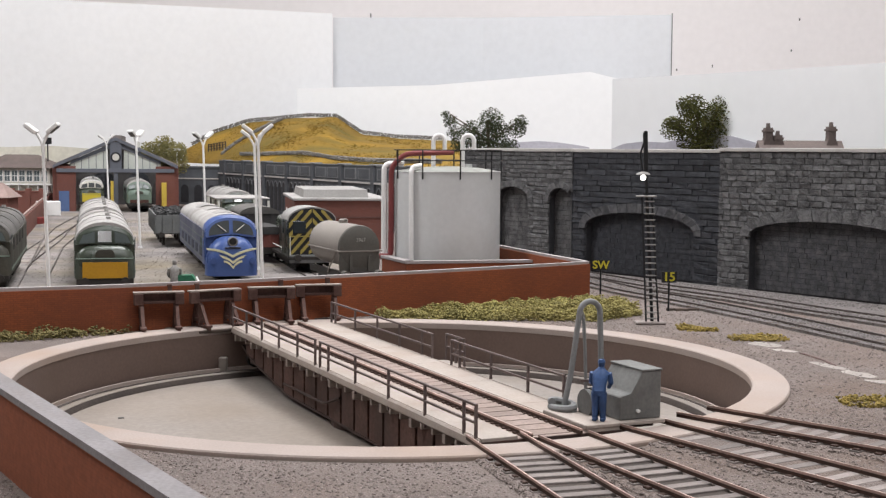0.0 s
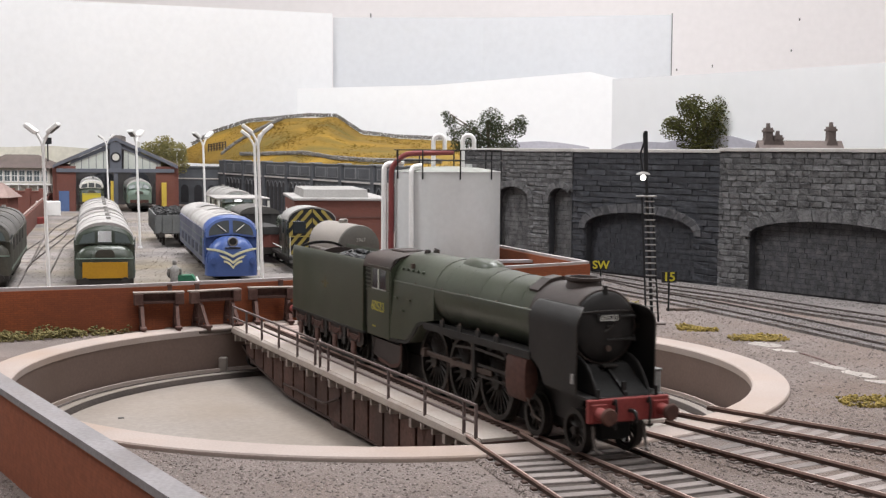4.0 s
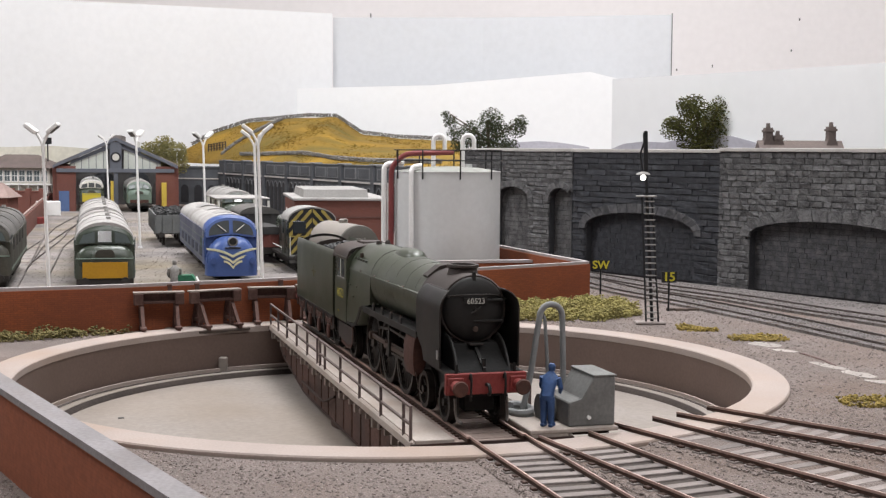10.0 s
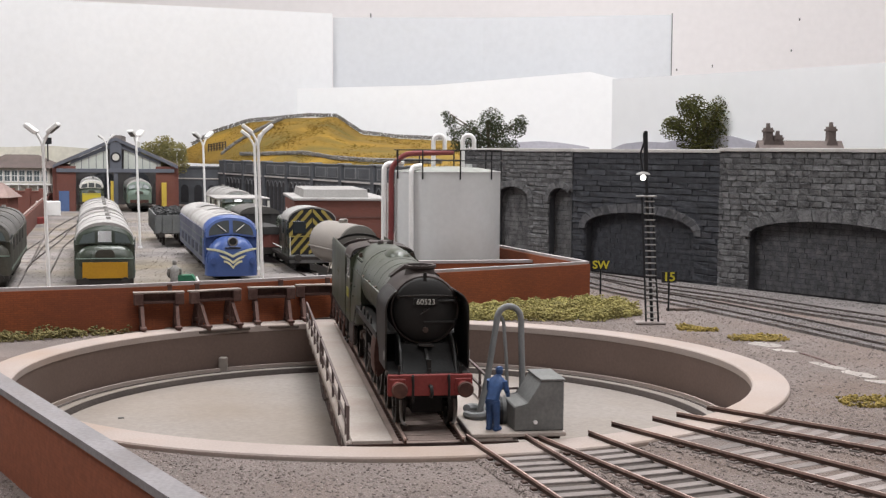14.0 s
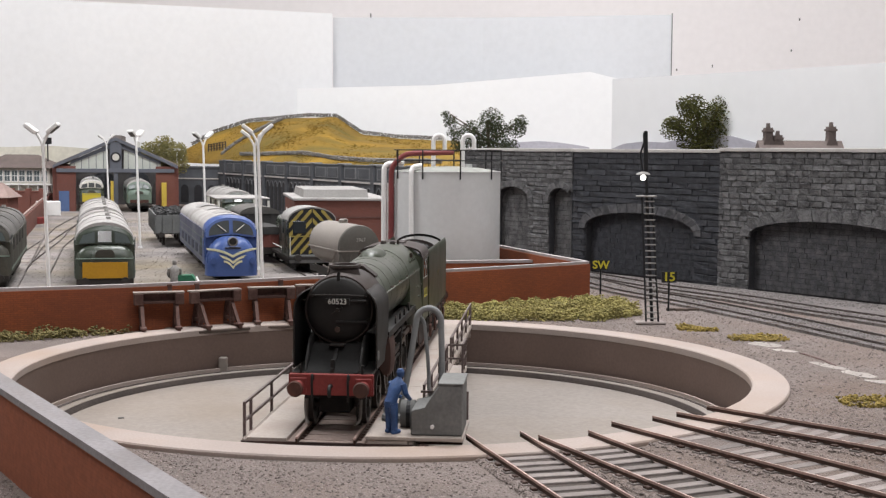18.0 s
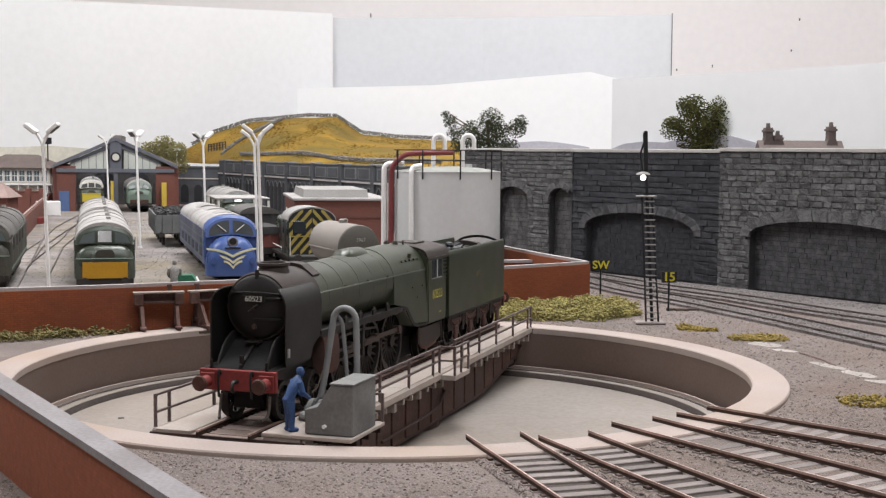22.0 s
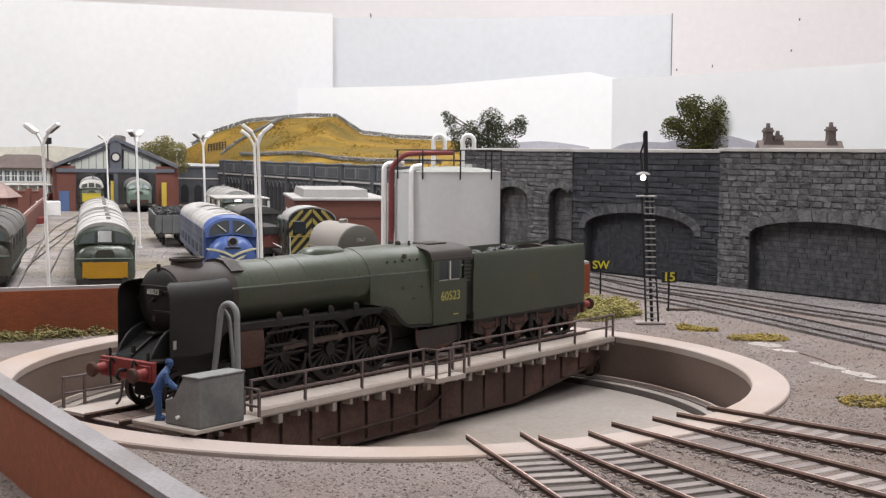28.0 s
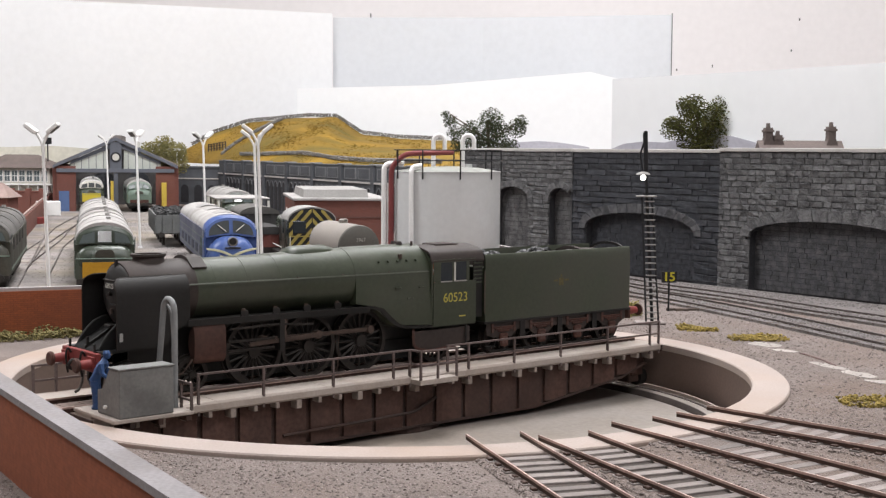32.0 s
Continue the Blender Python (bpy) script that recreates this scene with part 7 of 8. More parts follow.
M["far_field"] = mat("painted_far_fields", (0.60, 0.575, 0.50), 0.9, var=0.15, scale=10, fine=120, dirt_glint=(0.47, 0.46, 0.38), dirt_glint_amt=0.7, dirt_glint_scale=14)


def painted_ridge(name, a, b, z0, heights, material, label, off=1.5):
    """A flat painted ridge laid on a backdrop board."""
    a, b = Vector(a), Vector(b)
    n = len(heights)
    pts = [a + (b - a) * i / (n - 1) for i in range(n)]
    ob = board(name, [tuple(p) for p in pts], z0, heights, material, label, 1.0)
    return ob


painted_ridge("backdrop_hills", (111, 2027), (302, 2027), 60, [99, 105.5, 108, 110, 108, 104, 99], "far_hill", "low purple-grey painted hills")
painted_ridge("backdrop_moor", (160, 612), (258, 478), 60, [88, 95, 97, 96, 100, 103, 101, 96], "far_hill", "low purple-grey painted moor")
painted_ridge("backdrop_ridge", (440, 188), (330, 368), 60, [112, 104, 98, 93, 90, 88], "far_hill", "low grey painted hillside")
painted_ridge("backdrop_fields", (-1100, 1715), (-560, 1978), 20, [86, 90, 89, 94, 92, 90, 93, 88, 86], "far_field", "painted green and straw fields with a hazy skyline")

# small marks on the room wall
for i, (x, z, w, h) in enumerate(((590, 291, 3.5, 5), (678, 300, 2, 6), (870, 340, 2.5, 5), (888, 415, 3, 6), (-160, 408, 3, 16), (-130, 400, 9, 5))):
    m_ = tagged(part("wall_mark", box(B(), x, x + w, 2747, 2750.2, z, z + h), "box_grey"), "small dark scuff on the room wall", "mark", "wall marks", kind="structure")

# ---------------------------------------------------------------- panelled retaining wall at the back of the yard
M["stone_rim"] = mat("pale_edged_blue_stone", (0.17, 0.175, 0.185), 0.85, var=0.2, scale=60)


def panelled_wall():
    w = thing("wall_back", 0, 0, 0, 0, "blue-grey retaining wall with panelled parapet and blind arches", "wall", kind="structure")
    a, b = Vector((75, 700)), Vector((-342, 1620))
    d = (b - a).normalized()
    L = (b - a).length
    ang = math.degrees(math.atan2(d.y, d.x))
    w.matrix_basis = pose(a.x * MM, a.y * MM, 0, 0, 0, ang)
    zt, zp = 70.0, 51.0
    part("wall_core", box(B(), 0, L, -14, -2, GZ, zp), "stone_blue", w)
    part("parapet", box(B(), 0, L, -10, -2, zp, zt), "stone_blue", w)
    part("string_course", box(B(), 0, L, -2, 0.6, zp - 1.5, zp + 0.4), "stone_cap", w, "pale string course")
    part("parapet_cap", box(B(), 0, L, -10.6, -1.0, zt, zt + 1.1), "stone_rim", w)
    pitch = 108.0
    n = int(L / pitch)
    for i in range(n + 1):
        x = i * pitch
        part("pier", box(B(), x - 5, x + 5, -12, 1.2, GZ, zt + 0.6, 0.4), "stone_blue", w)
        part("pier_cap", box(B(), x - 6.5, x + 6.5, -12.6, 2.0, zt + 0.6, zt + 2.4, 0.5), "stone_rim", w, "pale pier cap")
        if i == n:
            break
        for k in range(2):
            x0 = x + 10 + k * 46
            part("panel_frame", box(B(), x0, x0 + 40, -2, -0.6, zp + 3, zt - 2.5), "stone_rim", w)
            part("panel", box(B(), x0 + 3.5, x0 + 36.5, -1.6, -0.3, zp + 4.3, zt - 3.8), "stone_blue", w)
        for k in range(5):
            x0 = x + 9 + k * 19
            pts = [(x0, 4), (x0 + 13, 4)] + [(x0 + 6.5 + 6.5 * math.cos(t), 37 + 7 * math.sin(t)) for t in (math.pi * j / 8 for j in range(9))]
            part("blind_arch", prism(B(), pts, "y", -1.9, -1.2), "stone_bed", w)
            rim = [(x0 + 6.5 + 7.3 * math.cos(t), -1.2, 37 + 7.8 * math.sin(t)) for t in (math.pi * j / 8 for j in range(9))]
            part("arch_ring", tube(B(), rim, 0.7, 5), "stone_rim", w)
    return w


panelled_wall()
far_wall = thing("wall_far", 0, 0, 0, 0, "blue-grey stone wall with round blind arches beside the shed", "wall", kind="structure")
far_wall.matrix_basis = pose(-342 * MM, 1622 * MM, 0, 0, 0, 160)
part("wall_core", box(B(), 0, 160, -12, -2, GZ, 58), "stone_blue", far_wall)
part("coping", box(B(), 0, 160, -13, -0.5, 58, 61), "stone_blue", far_wall)
part("string_course", box(B(), 0, 160, -2, -0.6, 40, 42), "stone_cap", far_wall)
for i in range(6):
    x0 = 6 + i * 25
    pts = [(x0, 2), (x0 + 14, 2)] + [(x0 + 7 + 7 * math.cos(t), 24 + 7 * math.sin(t)) for t in (math.pi * j / 8 for j in range(9))]
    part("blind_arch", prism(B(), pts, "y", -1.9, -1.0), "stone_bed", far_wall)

# ---------------------------------------------------------------- grassy hill with drystone walls
M["ochre"] = mat("ochre_static_grass", (0.225, 0.135, 0.018), 0.95, var=0.35, scale=10, fine=300, bump=0.6, dirt_glint=(0.105, 0.085, 0.02), dirt_glint_amt=0.85, dirt_glint_scale=9)
M["drystone"] = mat("grey_drystone", (0.20, 0.19, 0.182), 0.9, var=0.2, scale=60, fine=400, bump=0.4, island=0.15)
M["fence"] = mat("dark_fence_timber", (0.07, 0.055, 0.045), 0.9)
HX = [-450, -440, -398, -336, -294, -226, -174, -127, -65, -13, 40]
HZ = [90, 95, 119, 139, 143, 150, 149, 119, 112, 110, 108]


def hill_top(x):
    return float(np.interp(x, HX, HZ))


def make_hill():
    bm = B()
    nx, ny = 70, 40
    grid = []
    for j in range(ny + 1):
        row = []
        for i in range(nx + 1):
            x = -450 + 500 * i / nx
            t = j / ny
            y0 = 730 + (75 - x) * 2.15 + 12
            y = y0 + (1920 - y0) * t if y0 < 1900 else y0 + 20 * t
            f = t
            z = 64 + (hill_top(x) - 64) * (f ** 0.75) + 2.2 * noise.noise(Vector((x * 0.025, y * 0.01, 3)))
            row.append(bm.verts.new((x, y, z)))
        grid.append(row)
    for j in range(ny):
        for i in range(nx):
            bm.faces.new((grid[j][i], grid[j][i + 1], grid[j + 1][i + 1], grid[j + 1][i]))
    edge = [(grid[0][i], grid[0][i + 1]) for i in range(nx)]
    ob = part("hillside", bm, "ochre", None, smooth=True)
    return tagged(ob, label="rounded hillside of ochre static grass", category="hill", kind="structure")


make_hill()


def hill_point(x, t):
    y0 = 730 + (75 - x) * 2.15 + 12
    y = y0 + (1920 - y0) * t if y0 < 1900 else y0 + 20 * t
    return Vector((x, y, 64 + (hill_top(x) - 64) * (t ** 0.75)))


rs_h = random.Random(12)
M["ochre_tuft"] = mat("ochre_hill_tufts", (0.20, 0.125, 0.024), 0.95, var=0.25, scale=40, island=0.3, dirt_glint=(0.15, 0.11, 0.02), dirt_glint_amt=0.7, dirt_glint_scale=14)
hill_items = []
while len(hill_items) < 4500:
    p_ = hill_point(rs_h.uniform(-445, 45), rs_h.random())
    if noise.noise(Vector((p_.x * 0.012, p_.y * 0.006, 5))) + 0.25 > rs_h.random() * 0.9:
        hill_items.append((p_.x, p_.y, p_.z + 0.4, rs_h.uniform(0.6, 1.6), rs_h.uniform(0.3, 0.7)))
tagged(lumps("hill_grass", hill_items, "ochre_tuft"), label="ochre and brown static grass tufts on the hillside", category="grass", kind="stuff")


def drystone(name, pts, h, label):
    rs = random.Random(len(pts) * 31 + int(pts[0].x))
    items = []
    for a, b in zip(pts, pts[1:]):
        n = max(1, int((b - a).length / 2.2))
        for k in range(n):
            p = a + (b - a) * (k / n)
            for row in range(3):
                items.append((p.x + rs.uniform(-1, 1), p.y + rs.uniform(-2, 2), p.z + 1.5 + h * (row + 0.3) / 3, rs.uniform(1.5, 2.2), 0.75))
    ob = lumps(name, items, "drystone")
    return tagged(ob, label=label, category="wall", kind="structure")


drystone("wall_crest", [hill_point(x, 0.99) for x in np.linspace(-440, 20, 60)], 6.5, "grey drystone wall along the hill crest")
drystone("wall_field", [hill_point(x, 0.11 + 0.01 * math.sin(x * 0.03)) for x in np.linspace(-300, 20, 50)], 5, "grey drystone wall across the hillside")
drystone("wall_slope", [hill_point(-345 + 75 * t, 0.12 + 0.87 * t) for t in np.linspace(0, 1, 22)], 5, "grey drystone wall running up the hill")
fence = thing("field_fence", 0, 0, 0, 0, "dark wooden post and rail fence on the hillside", "fence")
fp = [hill_point(x, 0.25) for x in np.linspace(-385, -345, 7)]
for p in fp:
    part("post", box(B(), p.x - 1, p.x + 1, p.y - 1, p.y + 1, p.z - 2, p.z + 13), "fence", fence)
for dz in (4, 8, 12):
    part("fence_rail", tube(B(), [(p.x, p.y, p.z + dz) for p in fp], 0.8, 5), "fence", fence)

# ---------------------------------------------------------------- engine shed
def engine_shed():
    t = thing("engine_shed", -441, 1352, GZ, 12, "two-road red brick engine shed with a glazed grey gable", "engine shed")
    W, D, E, P = 81, 262, 65, 102
    OW = 55
    for s in (-1, 1):
        part("front_pier", path_wall(B(), [(min(s * OW, s * W), 0), (max(s * OW, s * W), 0)], -8, 0, E), "brick_far", t, "red brick front pier")
        part("side_wall", path_wall(B(), [(s * W, 8), (s * W, D)], 6 * s, 0, E), "brick_far", t)
        part("barge_board", loft(B(), [[(s * (W + 5), -3, E - 3), (s * (W + 5), -3, E + 1), (s * (W + 5), 0, E + 1), (s * (W + 5), 0, E - 3)], [(0, -3, P - 1), (0, -3, P + 4), (0, 0, P + 4), (0, 0, P - 1)]]), "gable_grey", t, "blue-grey barge board")
        def on_slope(u, y, dz):
            return (s * (W + 4) * (1 - u), y, E + (P - E) * u + dz)
        # glazed strips are added to the slopes to brighten the inside
        for name, u0, u1, y0, y1, mt, lb in (("roof_slope", 0, 0.28, -2, D, "slate", "grey slate roof slope"), ("roof_slope", 0.72, 1, -2, D, "slate", "grey slate roof slope"), ("roof_end", 0.28, 0.72, -2, 26, "slate", ""), ("roof_end", 0.28, 0.72, D - 16, D, "slate", ""), ("roof_light", 0.28, 0.72, 26, D - 16, "roof_glass", "hazy glazed roof strip added to let light in")):
            top = 2.0 if mt == "roof_glass" else 3.0
            pane = part(name, loft(B(), [[on_slope(u0, y, 1.2 if mt == "roof_glass" else 0), on_slope(u0, y, top), on_slope(u1, y, top), on_slope(u1, y, 1.2 if mt == "roof_glass" else 0)] for y in (y0, y1)]), mt, t, lb)
            if mt == "roof_glass":
                # no shadow, so that lamp light passes into the shed
                pane.visible_shadow = False
                for k in range(10):
                    y = 26 + (D - 42) * (k + 0.5) / 10
                    part("roof_bar", loft(B(), [[on_slope(u, y - 0.7, 2.0), on_slope(u, y + 0.7, 2.0), on_slope(u, y + 0.7, 3.2), on_slope(u, y - 0.7, 3.2)] for u in (0.28, 0.72)]), "gable_grey", pane)
        part("gutter_rail", tube(B(), [(s * (W * 0.62), 10, E + 22), (s * (W * 0.62), D, E + 22)], 0.8, 5), "whitish", t)
        g = [(s * 11, E - 4), (s * 62, E - 4), (s * 62, E + 6), (s * 11, P - 14)]
        gl = part("gable_glazing", prism(B(), g, "y", 3.0, 3.6), "pane_pale", t, "pale gable glazing")
        for k in range(5):
            xx = s * (17 + k * 10)
            top = P - 14 - (abs(xx) - 11) * (P - 20 - E) / 51
            part("glazing_bar", box(B(), xx - 0.4, xx + 0.4, 2.2, 3.0, E - 4, max(E - 3, top)), "gable_grey", gl)
        part("gable_edge", loft(B(), [[(s * 62, 1, E + 3), (s * 62, 1, E + 7), (s * 62, 4, E + 7), (s * 62, 4, E + 3)], [(s * 8, 1, P - 12), (s * 8, 1, P - 6), (s * 8, 4, P - 6), (s * 8, 4, P - 12)]]), "gable_grey", t)
    part("gable_post", box(B(), -8, 8, -1.5, 4, E - 4, P - 3), "gable_grey", t, "blue-grey centre panel of the gable")
    part("gable_vent", tube(B(), [(6 * math.cos(a), -2, 78 + 6 * math.sin(a)) for a in (2 * math.pi * k / 24 for k in range(24))], 1.3, 6, closed=True), "black", t, "round black-rimmed vent")
    part("vent_face", cyl(B(), (0, -1.6, 78), (0, -2.2, 78), 5.4, seg=24), "whitish", t)
    part("lintel", box(B(), -W, W, -2.5, 5, E - 9, E - 3.5, 0.4), "gable_grey", t, "blue-grey steel lintel")
    part("centre_post", box(B(), -3, 3, 0, 5, 0, E - 9), "gable_grey", t)
    part("back_wall", prism(B(), [(-W, 0), (W, 0), (W, E), (0, P), (-W, E)], "y", D - 5, D), "shed_back", t, "grey-brown rear wall")
    for s in (-1, 1):
        xs = [(s * 27 + 18 * math.cos(a), 34 + 20 * math.sin(a)) for a in (math.pi * k / 10 for k in range(11))]
        part("rear_arch", prism(B(), [(s * 27 + 18, 1)] + xs + [(s * 27 - 18, 1)], "y", D - 6, D - 5.01), "stone_dark", t, "dark blind arch on the rear wall")
    part("shed_floor", box(B(), -W + 7, W - 7, -10, D - 6, 0, 0.9), "concrete", t)
    for y in range(20, D - 10, 24):
        part("rail_post", cyl(B(), (30, y, P - 16), (30, y, P - 2), 0.5, seg=6), "whitish", t)
    part("roof_rail", tube(B(), [(30, 20, P - 2), (30, D - 18, P - 2)], 0.6, 6), "whitish", t, "pale handrail along the roof")
    part("ridge_vent", box(B(), -8, 8, 20, D - 20, P - 1, P + 7, 0.5), "slate", t)
    part("pier_door", box(B(), -78, -64, -0.9, 0, 0.5, 30, 0.2), "blue_door", t, "blue side door")
    part("shed_door", box(B(), 63, 70, -14, -0.5, 1, 42), "yellow_door", t, "open yellow shed door")
    part("shed_door", box(B(), -7, -3.2, -12, 0, 1, 44), "yellow_door", t, "open yellow shed door")
    part("platform_slab", box(B(), -100, 100, -30, -10, 0, 1.2), "concrete", t)


M["shed_back"] = mat("grey_brown_shed_wall", (0.085, 0.08, 0.08), 0.85, var=0.2, scale=30)
M["roof_glass"] = mat("hazy_roof_glass", (0.75, 0.76, 0.76), 0.3, var=0.05, bump=0)
M["roof_glass"].node_tree.nodes["Principled BSDF"].inputs["Transmission Weight"].default_value = 0.85
M["pane_pale"] = mat("hazy_pale_glass", (0.5, 0.52, 0.48), 0.3, var=0.12, scale=25, bump=0)
engine_shed()


M["slate2"] = mat("brown_slate_roof", (0.135, 0.108, 0.10), 0.85, var=0.2, scale=60)


def signal_box():
    t = thing("signal_box", -618, 1480, GZ, 0, "white timber signal box with a hipped slate roof", "signal box")
    part("lower_wall", path_wall(B(), [(-60, 0), (45, 0)], -60, 0, 24), "timber_white", t)
    part("upper_wall", box(B(), -60, 45, 0.5, 60, 24, 60), "timber_white", t, "cream boarded upper wall")
    for k in range(9):
        x0 = -57 + k * 11.2
        w = part("window", box(B(), x0, x0 + 9.6, -1.2, 0.4, 39, 57), "white", t, "white sash window")
        for a in range(2):
            for b in range(2):
                part("pane", box(B(), x0 + 0.9 + a * 4.2, x0 + 4.5 + a * 4.2, -1.5, -1.25, 40 + b * 8.4, 47.4 + b * 8.4), "pane", w)
    part("walkway", box(B(), -62, 50, -9, 0.4, 34, 36, 0.3), "white", t)
    for k in range(8):
        part("brace", box(B(), -58 + k * 14.5, -57 + k * 14.5, -8, -0.2, 22, 34), "white", t)
    bm = B()
    loft(bm, [[(-68, -8, 60), (53, -8, 60), (53, 68, 60), (-68, 68, 60)], [(-30, 28, 80), (18, 28, 80), (18, 32, 80), (-30, 32, 80)]])
    part("roof", bm, "slate2", t, "hipped brown slate roof")
    part("finial", cyl(B(), (40, 10, 70), (40, 10, 108), 1.0, seg=6), "black", t)
    part("finial_arm", box(B(), 34, 46, 9, 11, 96, 106, 0.5), "black", t)


signal_box()


def brick_building():
    t = thing("brick_building", -67, 640, GZ, 10, "red brick depot building with white roof edge and lantern roof", "building")
    W, D, H = 41, 150, 45
    for pts in ([(-W, 0), (W, 0)], [(-W, D), (-W, 5)], [(W, 5), (W, D)]):
        part("wall", path_wall(B(), pts, -5, 0, H), "brick_far", t)
    part("cornice", box(B(), -W - 2, W + 2, -2, D + 2, H, H + 2.4, 0.4), "roof_pale", t, "pale roof edge")
    bm = loft(B(), [[(-W + 8, 10, H + 2.4), (W - 16, 10, H + 2.4), (W - 16, D - 10, H + 2.4), (-W + 8, D - 10, H + 2.4)], [(-W + 9, 12, H + 9.5), (W - 17, 12, H + 9.5), (W - 17, D - 12, H + 9.5), (-W + 9, D - 12, H + 9.5)]])
    part("lantern_roof", bm, "roof_grey", t, "pale dusty lantern roof")
    for k in range(4):
        win = part("window", box(B(), -W - 0.6, -W + 0.4, 16 + k * 32, 30 + k * 32, 14, 34, 0.2), "white", t)
        part("pane", box(B(), -W - 0.9, -W - 0.55, 17.5 + k * 32, 28.5 + k * 32, 15.5, 32.5), "pane", win)
    part("band", box(B(), -W - 0.6, W + 0.6, -0.7, 0.2, 30, 31), "brick_far", t)


brick_building()

# small things at the far side of the yard
M["roof_tile"] = mat("pinkish_roof_tiles", (0.30, 0.22, 0.20), 0.85, var=0.2, scale=60)
wall_with_cope("wall_yard", [(-356, 653), (-480, 1130), (-600, 1602)], -6, 22, "brick_far", "low red brick wall beside the sidings", 2.0, 1.6, "roof_tile")
hut = thing("lineside_hut", -497, 1000, GZ, 0, "small red brick hut with a tiled roof", "hut")
part("wall", path_wall(B(), [(-30, 0), (17, 0)], -40, 0, 32), "brick_far", hut)
part("roof", loft(B(), [[(-33, -4, 32), (21, -4, 32), (21, 44, 32), (-33, 44, 32)], [(-18, 18, 49), (5, 18, 49), (5, 22, 49), (-18, 22, 49)]]), "roof_tile", hut, "hipped pale tiled roof")
yard_wall = thing("wall_piers", 0, 0, 0, 0, "red brick wall with piers behind the sidings", "wall", kind="structure")
part("brickwork", path_wall(B(), [(-640, 1250), (-514, 1250)], -6, GZ, 29), "brick_far", yard_wall)
part("coping", path_wall(B(), [(-641, 1249), (-513, 1249)], -8, 29, 31), "brick_far", yard_wall)
for x in (-622, -600, -578, -556, -534, -516):
    part("pier", path_wall(B(), [(x - 3, 1247.5), (x + 3, 1247.5)], -9, GZ, 34), "brick_far", yard_wall)
for nm, x, y, w, d, h, mt, lb, cat in (("storage_tank", -498, 1220, 30, 24, 20, "white", "white rectangular storage tank on the yard ground", "tank"), ("parts_crate", -450, 1020, 12, 16, 9, "buffer_red", "faded red crate on the yard ground", "crate")):
    o = thing(nm, x, y, GZ, 20, lb, cat)
    part("body", box(B(), -w / 2, w / 2, -d / 2, d / 2, 1, h, 0.8), mt, o)
    part("feet", box(B(), -w / 2 + 2, w / 2 - 2, -d / 2 + 2, d / 2 - 2, 0, 1), "under", o)
bogie = thing("spare_bogie", -142, 244, GZ + 1.4, 10, "rusty stack of spare parts beside the siding", "scrap")
for k in range(4):
    part("spare_bar", box(B(), -9, 9, -6 + k * 3.4, -4 + k * 3.4, k % 2 * 3, k % 2 * 3 + 2.6, 0.3), "rust", bogie)
crate = thing("green_cabinet", -127, 246, GZ + 1.4, 5, "small green cabinet with a white side", "cabinet")
M["cab_green"] = mat("green_cabinet_paint", (0.03, 0.14, 0.08), 0.6)
part("body", prism(B(), [(-5, 0), (5, 0), (5, 11), (3, 14), (-5, 14)], "y", -4, 4), "cab_green", crate)
part("side_panel", prism(B(), [(5.1, 0), (8, 0), (8, 7), (5.1, 13)], "y", -4, 4), "white", crate, "white side panel")
M["figure_grey"] = mat("grey_figurine_paint", (0.22, 0.21, 0.2), 0.7, var=0.25, scale=250)
figure("model_figurine", "painted model figurine in grey beside a green cabinet", -134 * 1.0, 243, GZ + 1.4, 100, "figure_grey", 0.98, 0.2)

# house roof with chimneys beyond the stone wall
house = thing("house", 261.8, 372, 62, 0, "distant house with a brown roof and three stone chimneys", "house")
part("wall", box(B(), -25, 28, -14, 14, 0, 23), "stone_blue", house)
part("roof", prism(B(), [(-16, 22), (16, 22), (0, 34.5)], "x", -27, 30), "slate2", house, "brown slate roof")
for x, h in ((-20, 43), (-13.5, 38), (22.5, 44)):
    c = part("chimney", prism(B(), [(-5, 28), (5, 28), (2.4, 36), (2.4, h), (-2.4, h), (-2.4, 36)], "y", -4, 4), "slate2", house, "stone chimney stack")
    for v in c.data.vertices:
        v.co.x += x * MM
    cap = part("chimney_cap", box(B(), x - 3.2, x + 3.2, -4.6, 4.6, h - 3, h - 1.5), "slate2", c)
    part("chimney_pot", cyl(B(), (x, 0, h), (x, 0, h + 3), 1.6, 1.3, 10), "slate2", c)

# ---------------------------------------------------------------- trees and grass
M["bark"] = mat("grey_brown_bark", (0.10, 0.075, 0.055), 0.9, var=0.3, scale=120)
M["leaf"] = mat("dark_green_foliage", (0.036, 0.046, 0.017), 0.9, var=0.25, scale=60, island=0.6, bump=0.3)
M["leaf_ochre"] = mat("olive_yellow_foliage", (0.21, 0.19, 0.075), 0.9, var=0.25, scale=60, island=0.35, bump=0.3)
M["grass"] = mat("yellow_green_scatter", (0.235, 0.205, 0.075), 0.95, var=0.3, scale=60, dirt_glint=(0.16, 0.12, 0.045), dirt_glint_amt=0.55, dirt_glint_scale=38, island=0.4, bump=0.4)
M["grass_dull"] = mat("brown_green_scatter", (0.17, 0.145, 0.06), 0.95, var=0.3, scale=60, dirt_glint=(0.10, 0.075, 0.04), dirt_glint_amt=0.6, dirt_glint_scale=34, island=0.45, bump=0.4)
M["grass_ochre"] = mat("ochre_tuft", (0.235, 0.175, 0.05), 0.95, var=0.25, scale=60, island=0.4, bump=0.4)


